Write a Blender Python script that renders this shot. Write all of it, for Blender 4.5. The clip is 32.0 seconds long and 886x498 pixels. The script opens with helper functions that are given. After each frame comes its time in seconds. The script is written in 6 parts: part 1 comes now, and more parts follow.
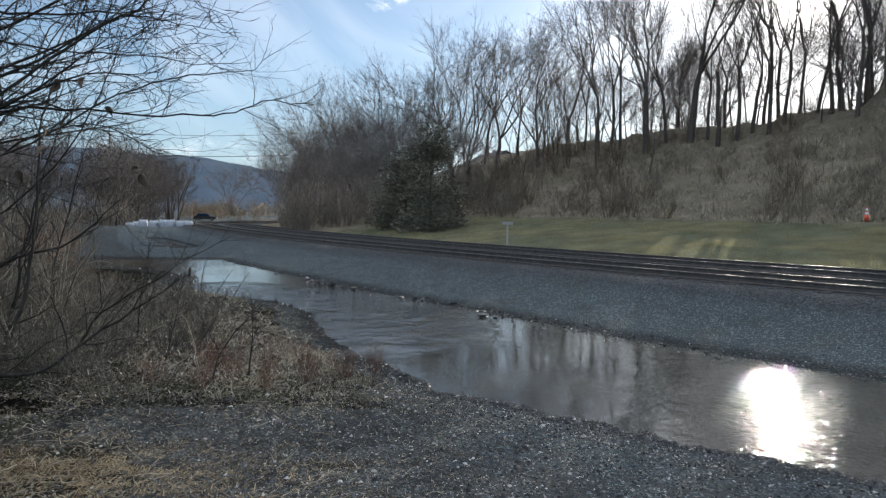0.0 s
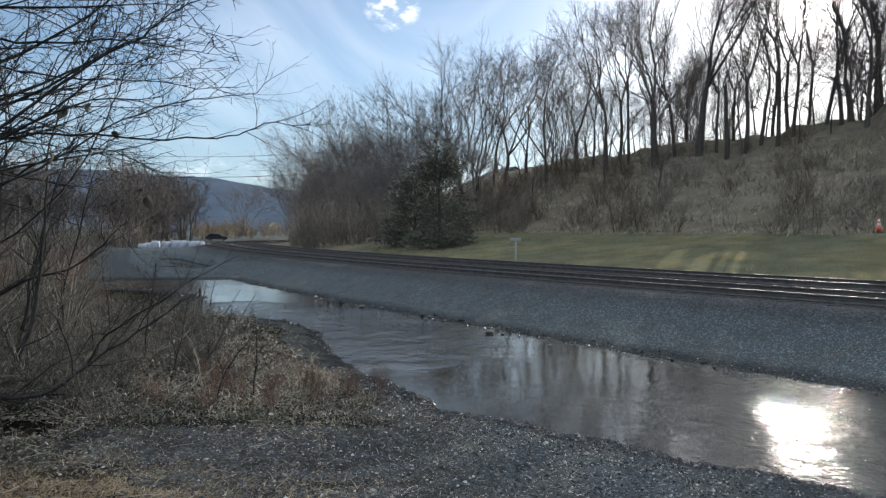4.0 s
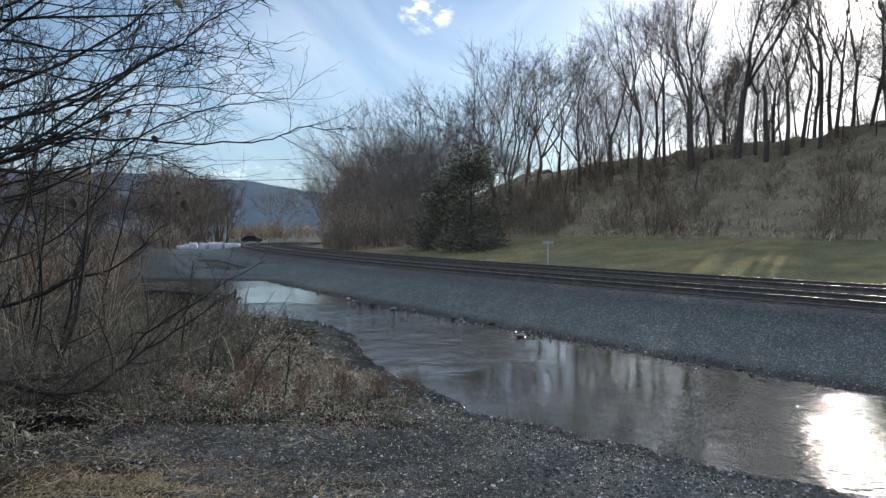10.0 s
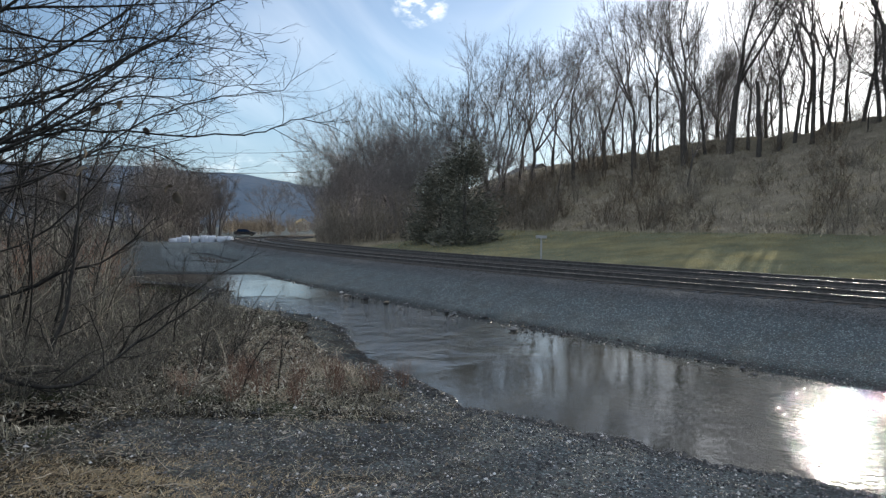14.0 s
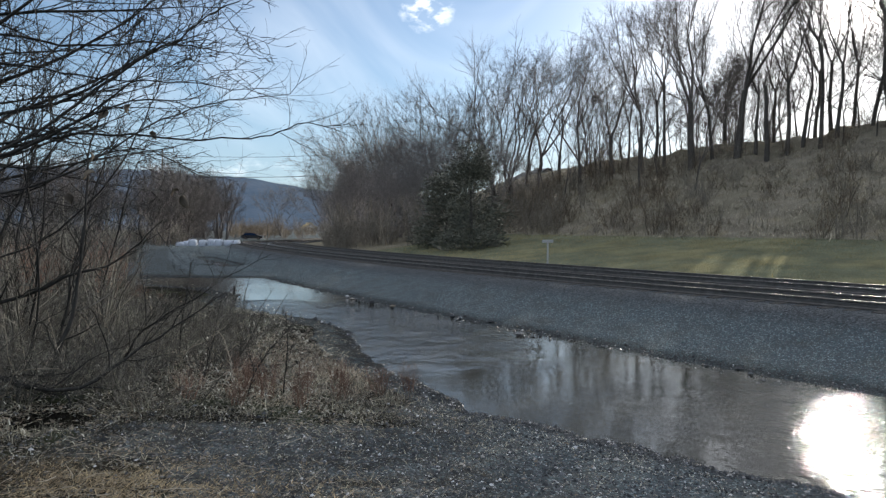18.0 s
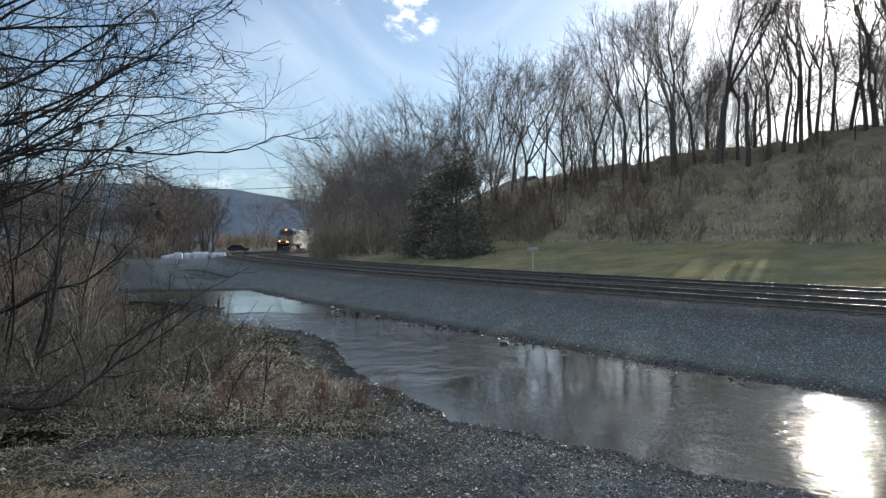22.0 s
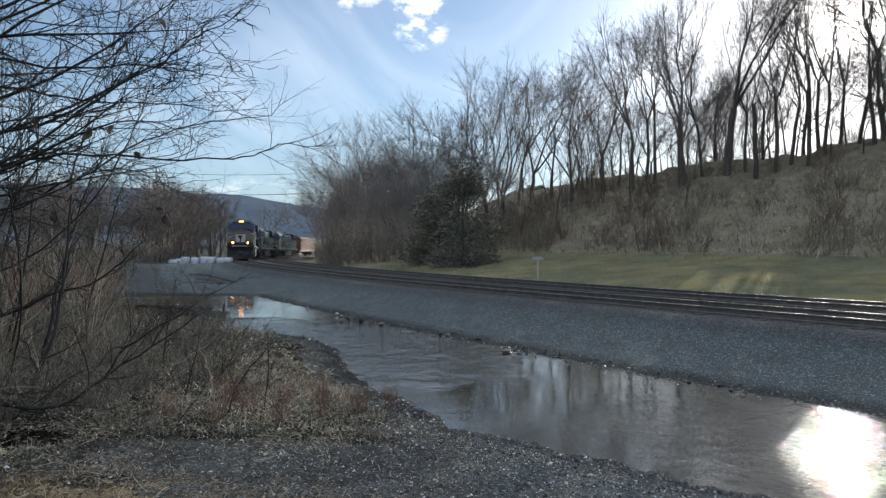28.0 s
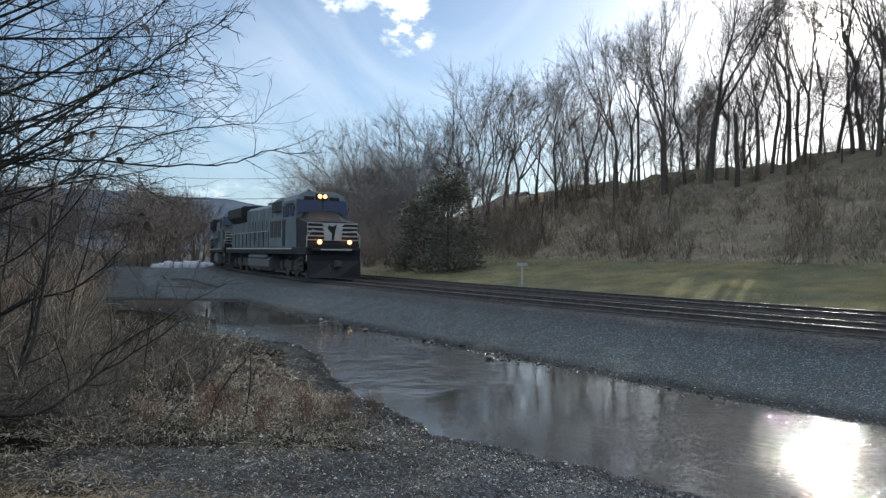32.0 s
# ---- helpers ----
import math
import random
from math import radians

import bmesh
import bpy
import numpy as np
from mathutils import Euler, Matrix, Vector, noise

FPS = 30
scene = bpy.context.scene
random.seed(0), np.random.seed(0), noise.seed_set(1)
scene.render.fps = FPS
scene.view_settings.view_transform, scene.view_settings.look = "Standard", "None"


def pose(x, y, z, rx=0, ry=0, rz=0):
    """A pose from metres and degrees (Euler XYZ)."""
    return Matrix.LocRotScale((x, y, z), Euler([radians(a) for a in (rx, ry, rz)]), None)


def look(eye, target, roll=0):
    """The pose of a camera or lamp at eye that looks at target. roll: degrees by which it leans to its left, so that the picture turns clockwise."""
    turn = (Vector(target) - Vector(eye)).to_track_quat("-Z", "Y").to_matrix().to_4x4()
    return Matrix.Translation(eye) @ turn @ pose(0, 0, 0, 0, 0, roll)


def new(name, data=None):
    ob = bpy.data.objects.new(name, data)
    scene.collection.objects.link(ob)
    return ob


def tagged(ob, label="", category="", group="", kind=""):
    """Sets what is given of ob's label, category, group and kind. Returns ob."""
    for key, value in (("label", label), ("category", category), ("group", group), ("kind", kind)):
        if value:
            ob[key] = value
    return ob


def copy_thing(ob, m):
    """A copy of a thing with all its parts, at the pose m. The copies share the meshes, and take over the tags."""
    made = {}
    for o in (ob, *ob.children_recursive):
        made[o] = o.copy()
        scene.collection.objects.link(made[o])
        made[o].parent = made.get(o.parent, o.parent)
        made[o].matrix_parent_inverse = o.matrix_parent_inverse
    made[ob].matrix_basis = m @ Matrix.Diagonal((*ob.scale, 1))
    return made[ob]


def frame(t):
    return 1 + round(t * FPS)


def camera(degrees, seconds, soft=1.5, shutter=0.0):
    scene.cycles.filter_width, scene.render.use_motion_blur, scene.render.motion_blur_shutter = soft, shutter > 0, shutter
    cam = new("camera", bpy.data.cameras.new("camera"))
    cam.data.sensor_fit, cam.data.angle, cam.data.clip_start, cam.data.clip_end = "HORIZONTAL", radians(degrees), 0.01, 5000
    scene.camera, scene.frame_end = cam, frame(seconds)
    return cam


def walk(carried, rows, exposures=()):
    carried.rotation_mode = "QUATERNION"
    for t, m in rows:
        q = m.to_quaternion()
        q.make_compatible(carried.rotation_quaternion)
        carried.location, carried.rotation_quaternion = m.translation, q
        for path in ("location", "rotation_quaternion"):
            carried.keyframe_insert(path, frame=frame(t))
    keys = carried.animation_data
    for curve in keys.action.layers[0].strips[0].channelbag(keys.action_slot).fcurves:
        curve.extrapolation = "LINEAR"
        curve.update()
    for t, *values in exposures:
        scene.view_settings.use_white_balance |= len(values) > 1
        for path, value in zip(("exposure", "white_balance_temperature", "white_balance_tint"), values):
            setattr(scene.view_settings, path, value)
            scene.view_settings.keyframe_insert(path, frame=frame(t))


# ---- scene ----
cam = camera(70.0, 32.0, 1.4)
PATH = [
    (0, (-0.144, 0.101, 1.477), (-0.006, 2.093, 1.362), 0.7),
    (0.5, (-0.113, 0.117, 1.479), (0.019, 2.109, 1.366), 0.0),
    (1, (-0.067, 0.144, 1.477), (0.069, 2.138, 1.389), 0.5),
    (1.5, (-0.036, 0.119, 1.463), (0.06, 2.116, 1.402), -0.4),
    (2, (-0.12, 0.097, 1.475), (-0.005, 2.092, 1.414), 1.4),
    (2.5, (-0.119, 0.08, 1.477), (0.007, 2.075, 1.408), 1.2),
    (4.5, (-0.011, 0.054, 1.493), (0.083, 2.051, 1.432), -0.4),
    (5, (-0.032, 0.072, 1.485), (0.059, 2.069, 1.413), -0.4),
    (5.5, (-0.019, 0.058, 1.489), (0.072, 2.055, 1.42), 0.3),
    (6, (-0.012, 0.064, 1.487), (0.075, 2.061, 1.413), 0.4),
    (6.5, (0.03, 0.049, 1.488), (0.112, 2.046, 1.407), -0.0),
    (7, (0.084, 0.065, 1.489), (0.157, 2.063, 1.41), -0.2),
    (7.5, (0.075, 0.058, 1.498), (0.138, 2.056, 1.423), -0.5),
    (8, (0.029, 0.067, 1.493), (0.079, 2.065, 1.422), -0.5),
    (8.5, (-0.02, 0.07, 1.499), (0.012, 2.069, 1.45), -0.2),
    (9, (-0.033, 0.056, 1.489), (-0.01, 2.055, 1.453), -0.4),
    (9.5, (-0.02, 0.041, 1.49), (-0.008, 2.04, 1.439), -0.1),
    (10, (-0.005, 0.034, 1.494), (-0.003, 2.033, 1.441), 0.1),
    (10.5, (0.004, 0.044, 1.49), (0.001, 2.043, 1.431), -0.1),
    (11, (-0.008, 0.028, 1.491), (-0.019, 2.027, 1.427), 0.1),
    (11.5, (-0.003, 0.042, 1.488), (-0.011, 2.041, 1.421), 0.2),
    (12, (-0.004, 0.04, 1.492), (0.001, 2.039, 1.423), 0.1),
    (12.5, (-0.003, 0.038, 1.491), (0.0, 2.037, 1.425), 0.1),
    (13, (0.007, 0.035, 1.494), (0.006, 2.034, 1.428), -0.0),
    (13.5, (0.008, 0.034, 1.497), (0.0, 2.032, 1.425), 0.1),
    (14, (-0.006, 0.048, 1.491), (0.017, 2.047, 1.419), 0.3),
    (14.5, (-0.003, 0.05, 1.493), (0.044, 2.048, 1.42), 0.1),
    (16.5, (0.006, 0.06, 1.491), (0.022, 2.059, 1.425), 0.2),
    (17, (0.006, 0.047, 1.493), (0.017, 2.046, 1.429), 0.5),
    (17.5, (0.005, 0.063, 1.492), (0.008, 2.062, 1.429), 0.6),
    (18, (-0.001, 0.075, 1.488), (0.002, 2.074, 1.429), 0.4),
    (18.5, (0.002, 0.06, 1.488), (0.013, 2.059, 1.433), 0.2),
    (19, (-0.001, 0.064, 1.489), (0.023, 2.063, 1.436), 0.1),
    (19.5, (-0.002, 0.064, 1.493), (0.028, 2.063, 1.447), -0.1),
    (20, (0.008, 0.067, 1.49), (0.069, 2.066, 1.445), -0.0),
    (20.5, (0.025, 0.05, 1.494), (0.116, 2.048, 1.472), 0.3),
    (21, (0.061, 0.039, 1.496), (0.134, 2.038, 1.477), 0.2),
    (21.5, (0.118, 0.035, 1.501), (0.169, 2.034, 1.478), 0.0),
    (22, (0.135, 0.03, 1.506), (0.175, 2.029, 1.475), -0.5),
    (22.5, (0.051, -0.009, 1.503), (0.081, 1.991, 1.459), 0.0),
    (23, (0.049, -0.002, 1.497), (0.073, 1.997, 1.438), 0.7),
    (23.5, (0.111, 0.0, 1.508), (0.118, 1.999, 1.453), 1.0),
    (24, (0.139, 0.004, 1.506), (0.15, 2.003, 1.464), 0.7),
    (24.5, (0.157, -0.021, 1.51), (0.159, 1.979, 1.477), 0.7),
    (25, (0.161, -0.023, 1.504), (0.156, 1.977, 1.475), 0.6),
    (25.5, (0.163, -0.023, 1.497), (0.158, 1.977, 1.474), 0.4),
    (27.5, (0.182, -0.052, 1.499), (0.181, 1.948, 1.495), 0.8),
    (28, (0.203, -0.054, 1.505), (0.222, 1.946, 1.5), 0.3),
    (28.5, (0.234, -0.056, 1.499), (0.258, 1.943, 1.487), 0.0),
    (29, (0.234, -0.08, 1.51), (0.256, 1.92, 1.488), -0.0),
    (29.5, (0.142, -0.101, 1.516), (0.168, 1.898, 1.494), -0.1),
    (30, (0.164, -0.112, 1.519), (0.206, 1.887, 1.5), 0.2),
    (30.5, (0.201, -0.099, 1.529), (0.243, 1.901, 1.522), 0.7),
    (31, (0.225, -0.105, 1.524), (0.275, 1.895, 1.535), 0.6),
    (31.5, (0.232, -0.122, 1.53), (0.288, 1.877, 1.543), 0.8),
    (32, (0.231, -0.11, 1.535), (0.296, 1.888, 1.547), 0.6),
]
walk(cam, [(t, look(eye, target, roll)) for t, eye, target, roll in PATH])

# ---- world, sun, exposure ----
SUN_AZ, SUN_EL = 33.0, 17.1          # degrees clockwise from +y, degrees above the horizon
sun_dir = Vector((math.sin(radians(SUN_AZ)) * math.cos(radians(SUN_EL)), math.cos(radians(SUN_AZ)) * math.cos(radians(SUN_EL)), math.sin(radians(SUN_EL))))
scene.view_settings.exposure = 1.06


def lamp_sun():
    data = bpy.data.lights.new("sun", "SUN")
    data.energy, data.angle, data.color = 5.0, radians(0.55), (1.0, 0.93, 0.82)
    ob = new("sun", data)
    ob.matrix_world = look((0, 0, 0), -sun_dir)


lamp_sun()


class Nodes:
    """A short hand for node trees."""

    def __init__(self, tree):
        self.tree = tree
        tree.nodes.clear()

    def add(self, kind, props=None, **inputs):
        node = self.tree.nodes.new(kind)
        props = props or {}
        if "operation" in props:
            node.operation = props["operation"]
        if "use_clamp" in props:
            node.use_clamp = props["use_clamp"]
        if "data_type" in props:
            node.data_type, node.blend_type = props["data_type"], props["blend_type"]
        if "interpolation_type" in props:
            node.interpolation_type = props["interpolation_type"]
        if "layer_name" in props:
            node.layer_name = props["layer_name"]
        for key, value in inputs.items():
            key = key.replace("_", " ")
            self.put(node, int(key[1:]) if key[0] == "i" and key[1:].isdigit() else key, value)
        return node

    def put(self, node, key, value):
        if isinstance(value, bpy.types.NodeSocket):
            self.tree.links.new(value, node.inputs[key])
        elif isinstance(value, bpy.types.Node):
            self.tree.links.new(value.outputs[0], node.inputs[key])
        else:
            node.inputs[key].default_value = value

    def mix(self, fac, a, b, blend="MIX"):
        node = self.add("ShaderNodeMix", {"data_type": "RGBA", "blend_type": blend})
        self.put(node, 0, fac), self.put(node, 6, a), self.put(node, 7, b)
        return node.outputs[2]

    def math(self, op, a, b=0.0, c=0.0, clamp=False):
        node = self.add("ShaderNodeMath", {"operation": op, "use_clamp": clamp})
        self.put(node, 0, a), self.put(node, 1, b), self.put(node, 2, c)
        return node.outputs[0]

    def vec(self, op, a, b=(0, 0, 0)):
        node = self.add("ShaderNodeVectorMath", {"operation": op})
        self.put(node, 0, a), self.put(node, 1, b)
        return node.outputs["Value"] if op in ("DOT_PRODUCT", "LENGTH") else node.outputs[0]

    def noise(self, vector, scale, detail=4.0, rough=0.55, distort=0.0):
        return self.add("ShaderNodeTexNoise", None, Vector=vector, Scale=scale, Detail=detail, Roughness=rough, Distortion=distort)

    def ramp(self, fac, *stops):
        node = self.add("ShaderNodeValToRGB", None, Fac=fac)
        while len(node.color_ramp.elements) < len(stops):
            node.color_ramp.elements.new(0.5)
        for element, (at, value) in zip(node.color_ramp.elements, stops):
            element.position = at
            element.color = (value, value, value, 1) if isinstance(value, (int, float)) else (*value, 1)
        return node.outputs[0]

    def span(self, value, a, b, c=0.0, d=1.0):
        node = self.add("ShaderNodeMapRange", {"interpolation_type": "SMOOTHSTEP"})
        for i, v in enumerate((value, a, b, c, d)):
            self.put(node, i, v)
        return node.outputs[0]


def make_world():
    world = bpy.data.worlds.new("sky")
    scene.world = world
    world.use_nodes = True
    n = Nodes(world.node_tree)
    sky = n.add("ShaderNodeTexSky")
    sky.sky_type, sky.sun_disc, sky.sun_elevation, sky.sun_rotation = "NISHITA", False, radians(SUN_EL), radians(SUN_AZ)
    sky.air_density, sky.dust_density, sky.ozone_density = 1.0, 0.25, 2.2
    way = n.add("ShaderNodeTexCoord").outputs["Generated"]
    split = n.add("ShaderNodeSeparateXYZ", None, Vector=way)
    up = n.math("MAXIMUM", split.outputs[2], 0.04)
    flat = n.add("ShaderNodeCombineXYZ", None, X=n.math("DIVIDE", split.outputs[0], up), Y=n.math("DIVIDE", split.outputs[1], up), Z=0.0).outputs[0]
    # thin high cloud drawn out in streaks
    turned = n.add("ShaderNodeMapping", None, Vector=flat)
    turned.inputs["Rotation"].default_value = (0, 0, radians(-38))
    turned.inputs["Scale"].default_value = (0.8, 0.2, 1)
    streak = n.noise(turned, 1.3, 4.0, 0.5, 0.9)
    thin = n.math("MULTIPLY", n.ramp(streak, (0.42, 0.0), (0.85, 0.42)), n.span(split.outputs[2], 0.08, 0.25))
    # pale veil overhead, above the view, added to brighten the shaded ground
    veil = n.noise(n.vec("MULTIPLY", flat, (1, 1, 1)), 0.9, 5.0, 0.6)
    high = n.math("MULTIPLY", n.span(split.outputs[2], 0.40, 0.72), n.ramp(veil, (0.30, 0.3), (0.65, 0.9)))
    # small heaped clouds: a few high ones, a low bank over the far ridge
    puff = n.noise(n.vec("MULTIPLY", way, (1, 1, 1.7)), 15.0, 7.0, 0.66)
    def around(az, el, wide):
        a, e = radians(az), radians(el)
        to = (math.sin(a) * math.cos(e), math.cos(a) * math.cos(e), math.sin(e))
        return n.span(n.vec("DOT_PRODUCT", way, to), math.cos(radians(wide)), 1.0)
    heap = n.math("ADD", around(-1.6, 19.8, 3.4), around(-2.0, 24.3, 4.6))
    heap = n.math("ADD", heap, n.math("MULTIPLY", around(-7.5, 22.2, 3.2), 0.75))
    low = n.math("MULTIPLY", n.span(split.outputs[2], 0.135, 0.085), n.span(split.outputs[2], 0.05, 0.085))
    heap = n.math("ADD", heap, n.math("MULTIPLY", low, 0.42))
    heaped = n.span(n.math("MULTIPLY", heap, n.span(puff.outputs[0], 0.36, 0.72)), 0.08, 0.75)
    cover = n.math("MAXIMUM", thin, heaped)
    # the bright ring of haze that surrounds a low sun
    near = n.math("MAXIMUM", n.vec("DOT_PRODUCT", way, tuple(sun_dir)), 0.0)
    glow = n.math("ADD", n.math("MULTIPLY", n.math("POWER", near, 1500.0), 40.0), n.math("MULTIPLY", n.math("POWER", near, 70.0), 2.4))
    glow = n.math("ADD", glow, n.math("MULTIPLY", n.math("POWER", near, 20.0), 2.7))
    air = n.mix(n.span(split.outputs[2], 0.32, 0.02, 0.0, 0.65), n.mix(1.0, sky.outputs[0], (0.83, 0.80, 0.79, 1), "MULTIPLY"), (1.85, 2.85, 4.0, 1))
    colour = n.mix(cover, n.mix(high, air, (8.0, 8.3, 8.9, 1)), (8.2, 8.5, 8.9, 1))
    colour = n.mix(1.0, colour, n.vec("MULTIPLY", n.add("ShaderNodeCombineXYZ", None, X=glow, Y=glow, Z=glow), (1.0, 0.955, 0.875)), "ADD")
    back = n.add("ShaderNodeBackground", None, Color=colour, Strength=0.09)
    n.add("ShaderNodeOutputWorld", None, Surface=back)


make_world()


# ---- materials ----
def matter(name, rough=0.8, metal=0.0, specular=0.5):
    """A new material: its nodes, its Principled node and object coordinates."""
    mat = bpy.data.materials.new(name)
    mat.use_nodes = True
    n = Nodes(mat.node_tree)
    bsdf = n.add("ShaderNodeBsdfPrincipled", None, Roughness=rough, Metallic=metal)
    bsdf.inputs["Specular IOR Level"].default_value = specular
    n.add("ShaderNodeOutputMaterial", None, Surface=bsdf)
    where = n.add("ShaderNodeNewGeometry").outputs["Position"]
    return mat, n, bsdf, where


def bump(n, bsdf, height, strength=0.5, distance=0.02):
    n.put(bsdf, "Normal", n.add("ShaderNodeBump", None, Height=height, Strength=strength, Distance=distance))


def plain(name, colour, rough=0.6, metal=0.0, worn=0.35, scale=6.0, specular=0.5, island=False):
    """Paint, metal or plastic with dirt at two scales."""
    mat, n, bsdf, _ = matter(name, rough, metal, specular)
    at = n.add("ShaderNodeTexCoord").outputs["Object"]
    a, b = n.noise(at, scale, 5.0), n.noise(at, scale * 9, 3.0)
    dirt = n.math("ADD", n.math("MULTIPLY", a.outputs[0], 0.7), n.math("MULTIPLY", b.outputs[0], 0.3))
    dark = tuple(c * (1 - worn) for c in colour)
    light = tuple(min(1, c * (1 + worn * 0.6) + 0.01 * worn) for c in colour)
    tone = n.ramp(dirt, (0.3, dark), (0.7, light))
    if island:
        lot = n.add("ShaderNodeNewGeometry").outputs["Random Per Island"]
        tone = n.mix(1.0, tone, n.ramp(lot, (0.0, 0.55), (1.0, 1.4)), "MULTIPLY")
    n.put(bsdf, "Base Color", tone)
    n.put(bsdf, "Roughness", n.span(dirt, 0.2, 0.8, max(0.04, rough - 0.12), min(1, rough + 0.12)))
    return mat


def glow(name, colour, power):
    mat, n, bsdf, _ = matter(name, 0.3)
    n.put(bsdf, "Base Color", (0.8, 0.75, 0.6, 1)), n.put(bsdf, "Emission Color", (*colour, 1)), n.put(bsdf, "Emission Strength", power)
    return mat


def ground_matter():
    mat, n, bsdf, at = matter("ground", 0.95, 0, 0.06)
    zone = n.add("ShaderNodeVertexColor", {"layer_name": "zone"})
    z = n.add("ShaderNodeSeparateColor", None, Color=zone.outputs["Color"])
    soft = n.noise(at, 1.3, 5.0, 0.6)
    grain = n.noise(at, 23.0, 4.0, 0.7)
    fine = n.noise(at, 90.0, 2.0, 0.6)
    stones = n.add("ShaderNodeTexVoronoi", None, Vector=at, Scale=30.0)
    big = n.noise(at, 0.22, 4.0, 0.6)
    # crushed stone, each lump with a grey of its own
    lump = n.add("ShaderNodeSeparateColor", None, Color=stones.outputs["Color"]).outputs[0]
    gravel = n.ramp(lump, (0.0, (0.056, 0.079, 0.088)), (0.6, (0.118, 0.158, 0.171)), (1.0, (0.28, 0.34, 0.36)))
    gravel = n.mix(n.span(stones.outputs["Distance"], 0.25, 0.7), gravel, (0.085, 0.092, 0.10, 1))
    gravel = n.mix(n.math("MULTIPLY", n.span(soft.outputs[0], 0.42, 0.7), 0.35), gravel, (0.07, 0.064, 0.052, 1))
    # mown winter lawn
    lawn = n.ramp(grain, (0.25, (0.08, 0.094, 0.066)), (0.55, (0.142, 0.151, 0.105)), (0.8, (0.25, 0.228, 0.147)))
    lawn = n.mix(n.math("MULTIPLY", n.span(big.outputs[0], 0.42, 0.66), 0.34), lawn, (0.30, 0.25, 0.12, 1))
    lawn = n.mix(1.0, lawn, n.ramp(n.noise(at, 0.6, 5.0, 0.65), (0.3, 0.7), (0.7, 1.25)), "MULTIPLY")
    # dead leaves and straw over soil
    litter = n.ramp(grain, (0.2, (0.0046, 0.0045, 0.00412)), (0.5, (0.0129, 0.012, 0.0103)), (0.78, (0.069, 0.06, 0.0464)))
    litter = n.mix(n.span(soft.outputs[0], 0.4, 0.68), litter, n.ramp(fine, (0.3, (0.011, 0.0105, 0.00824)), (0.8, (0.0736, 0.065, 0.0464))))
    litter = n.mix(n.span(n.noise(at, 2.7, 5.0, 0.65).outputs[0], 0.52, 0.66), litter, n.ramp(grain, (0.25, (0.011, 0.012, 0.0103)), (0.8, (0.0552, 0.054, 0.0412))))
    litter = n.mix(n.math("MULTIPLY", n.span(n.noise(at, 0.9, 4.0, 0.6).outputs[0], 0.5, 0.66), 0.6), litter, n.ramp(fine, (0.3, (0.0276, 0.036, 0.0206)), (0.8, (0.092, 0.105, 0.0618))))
    # rough hillside under brush
    hill = n.ramp(grain, (0.2, (0.10, 0.092, 0.075)), (0.55, (0.22, 0.20, 0.16)), (0.85, (0.38, 0.34, 0.265)))
    mid = n.noise(at, 0.75, 5.0, 0.7)
    hill = n.mix(1.0, hill, n.ramp(mid, (0.32, 0.62), (0.68, 1.2)), "MULTIPLY")
    hill = n.mix(n.math("MULTIPLY", n.span(n.noise(at, 0.4, 4.0, 0.65).outputs[0], 0.52, 0.64), 0.4), hill, n.ramp(grain, (0.3, (0.10, 0.085, 0.05)), (0.75, (0.36, 0.30, 0.18))))
    hill = n.mix(n.math("MULTIPLY", n.span(big.outputs[0], 0.42, 0.62), 0.5), hill, (0.15, 0.14, 0.10, 1))
    edge = n.math("MULTIPLY", n.math("SUBTRACT", soft.outputs[0], 0.5), 0.9)
    pick = lambda channel: n.span(n.math("ADD", channel, edge), 0.38, 0.62)
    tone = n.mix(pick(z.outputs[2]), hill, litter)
    tone = n.mix(pick(z.outputs[1]), tone, lawn)
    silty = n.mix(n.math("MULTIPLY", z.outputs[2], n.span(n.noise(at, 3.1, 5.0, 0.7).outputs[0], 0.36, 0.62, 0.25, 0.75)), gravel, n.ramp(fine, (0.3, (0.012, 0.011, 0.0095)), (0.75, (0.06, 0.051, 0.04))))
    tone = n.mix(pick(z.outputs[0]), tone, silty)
    # the track bed, dark with brake dust and oil
    bed = n.math("SUBTRACT", 1.0, zone.outputs["Alpha"])
    tone = n.mix(n.math("MULTIPLY", bed, 0.9), tone, n.ramp(lump, (0.0, (0.035, 0.038, 0.042)), (1.0, (0.115, 0.122, 0.13))))
    # wet margin along the water
    level = n.add("ShaderNodeSeparateXYZ", None, Vector=at).outputs[2]
    wet = n.span(n.math("ADD", level, n.math("MULTIPLY", edge, 0.06)), -0.93, -1.03)
    tone = n.mix(n.math("MULTIPLY", wet, 0.6), tone, (0.018, 0.017, 0.016, 1))
    n.put(bsdf, "Base Color", tone)
    n.put(bsdf, "Specular IOR Level", 0.0)
    height = n.math("ADD", n.math("MULTIPLY", stones.outputs["Distance"], -0.7), n.math("ADD", n.math("MULTIPLY", grain.outputs[0], 1.0), n.math("MULTIPLY", fine.outputs[0], 0.4)))
    bump(n, bsdf, height, 0.8, 0.05)
    return mat


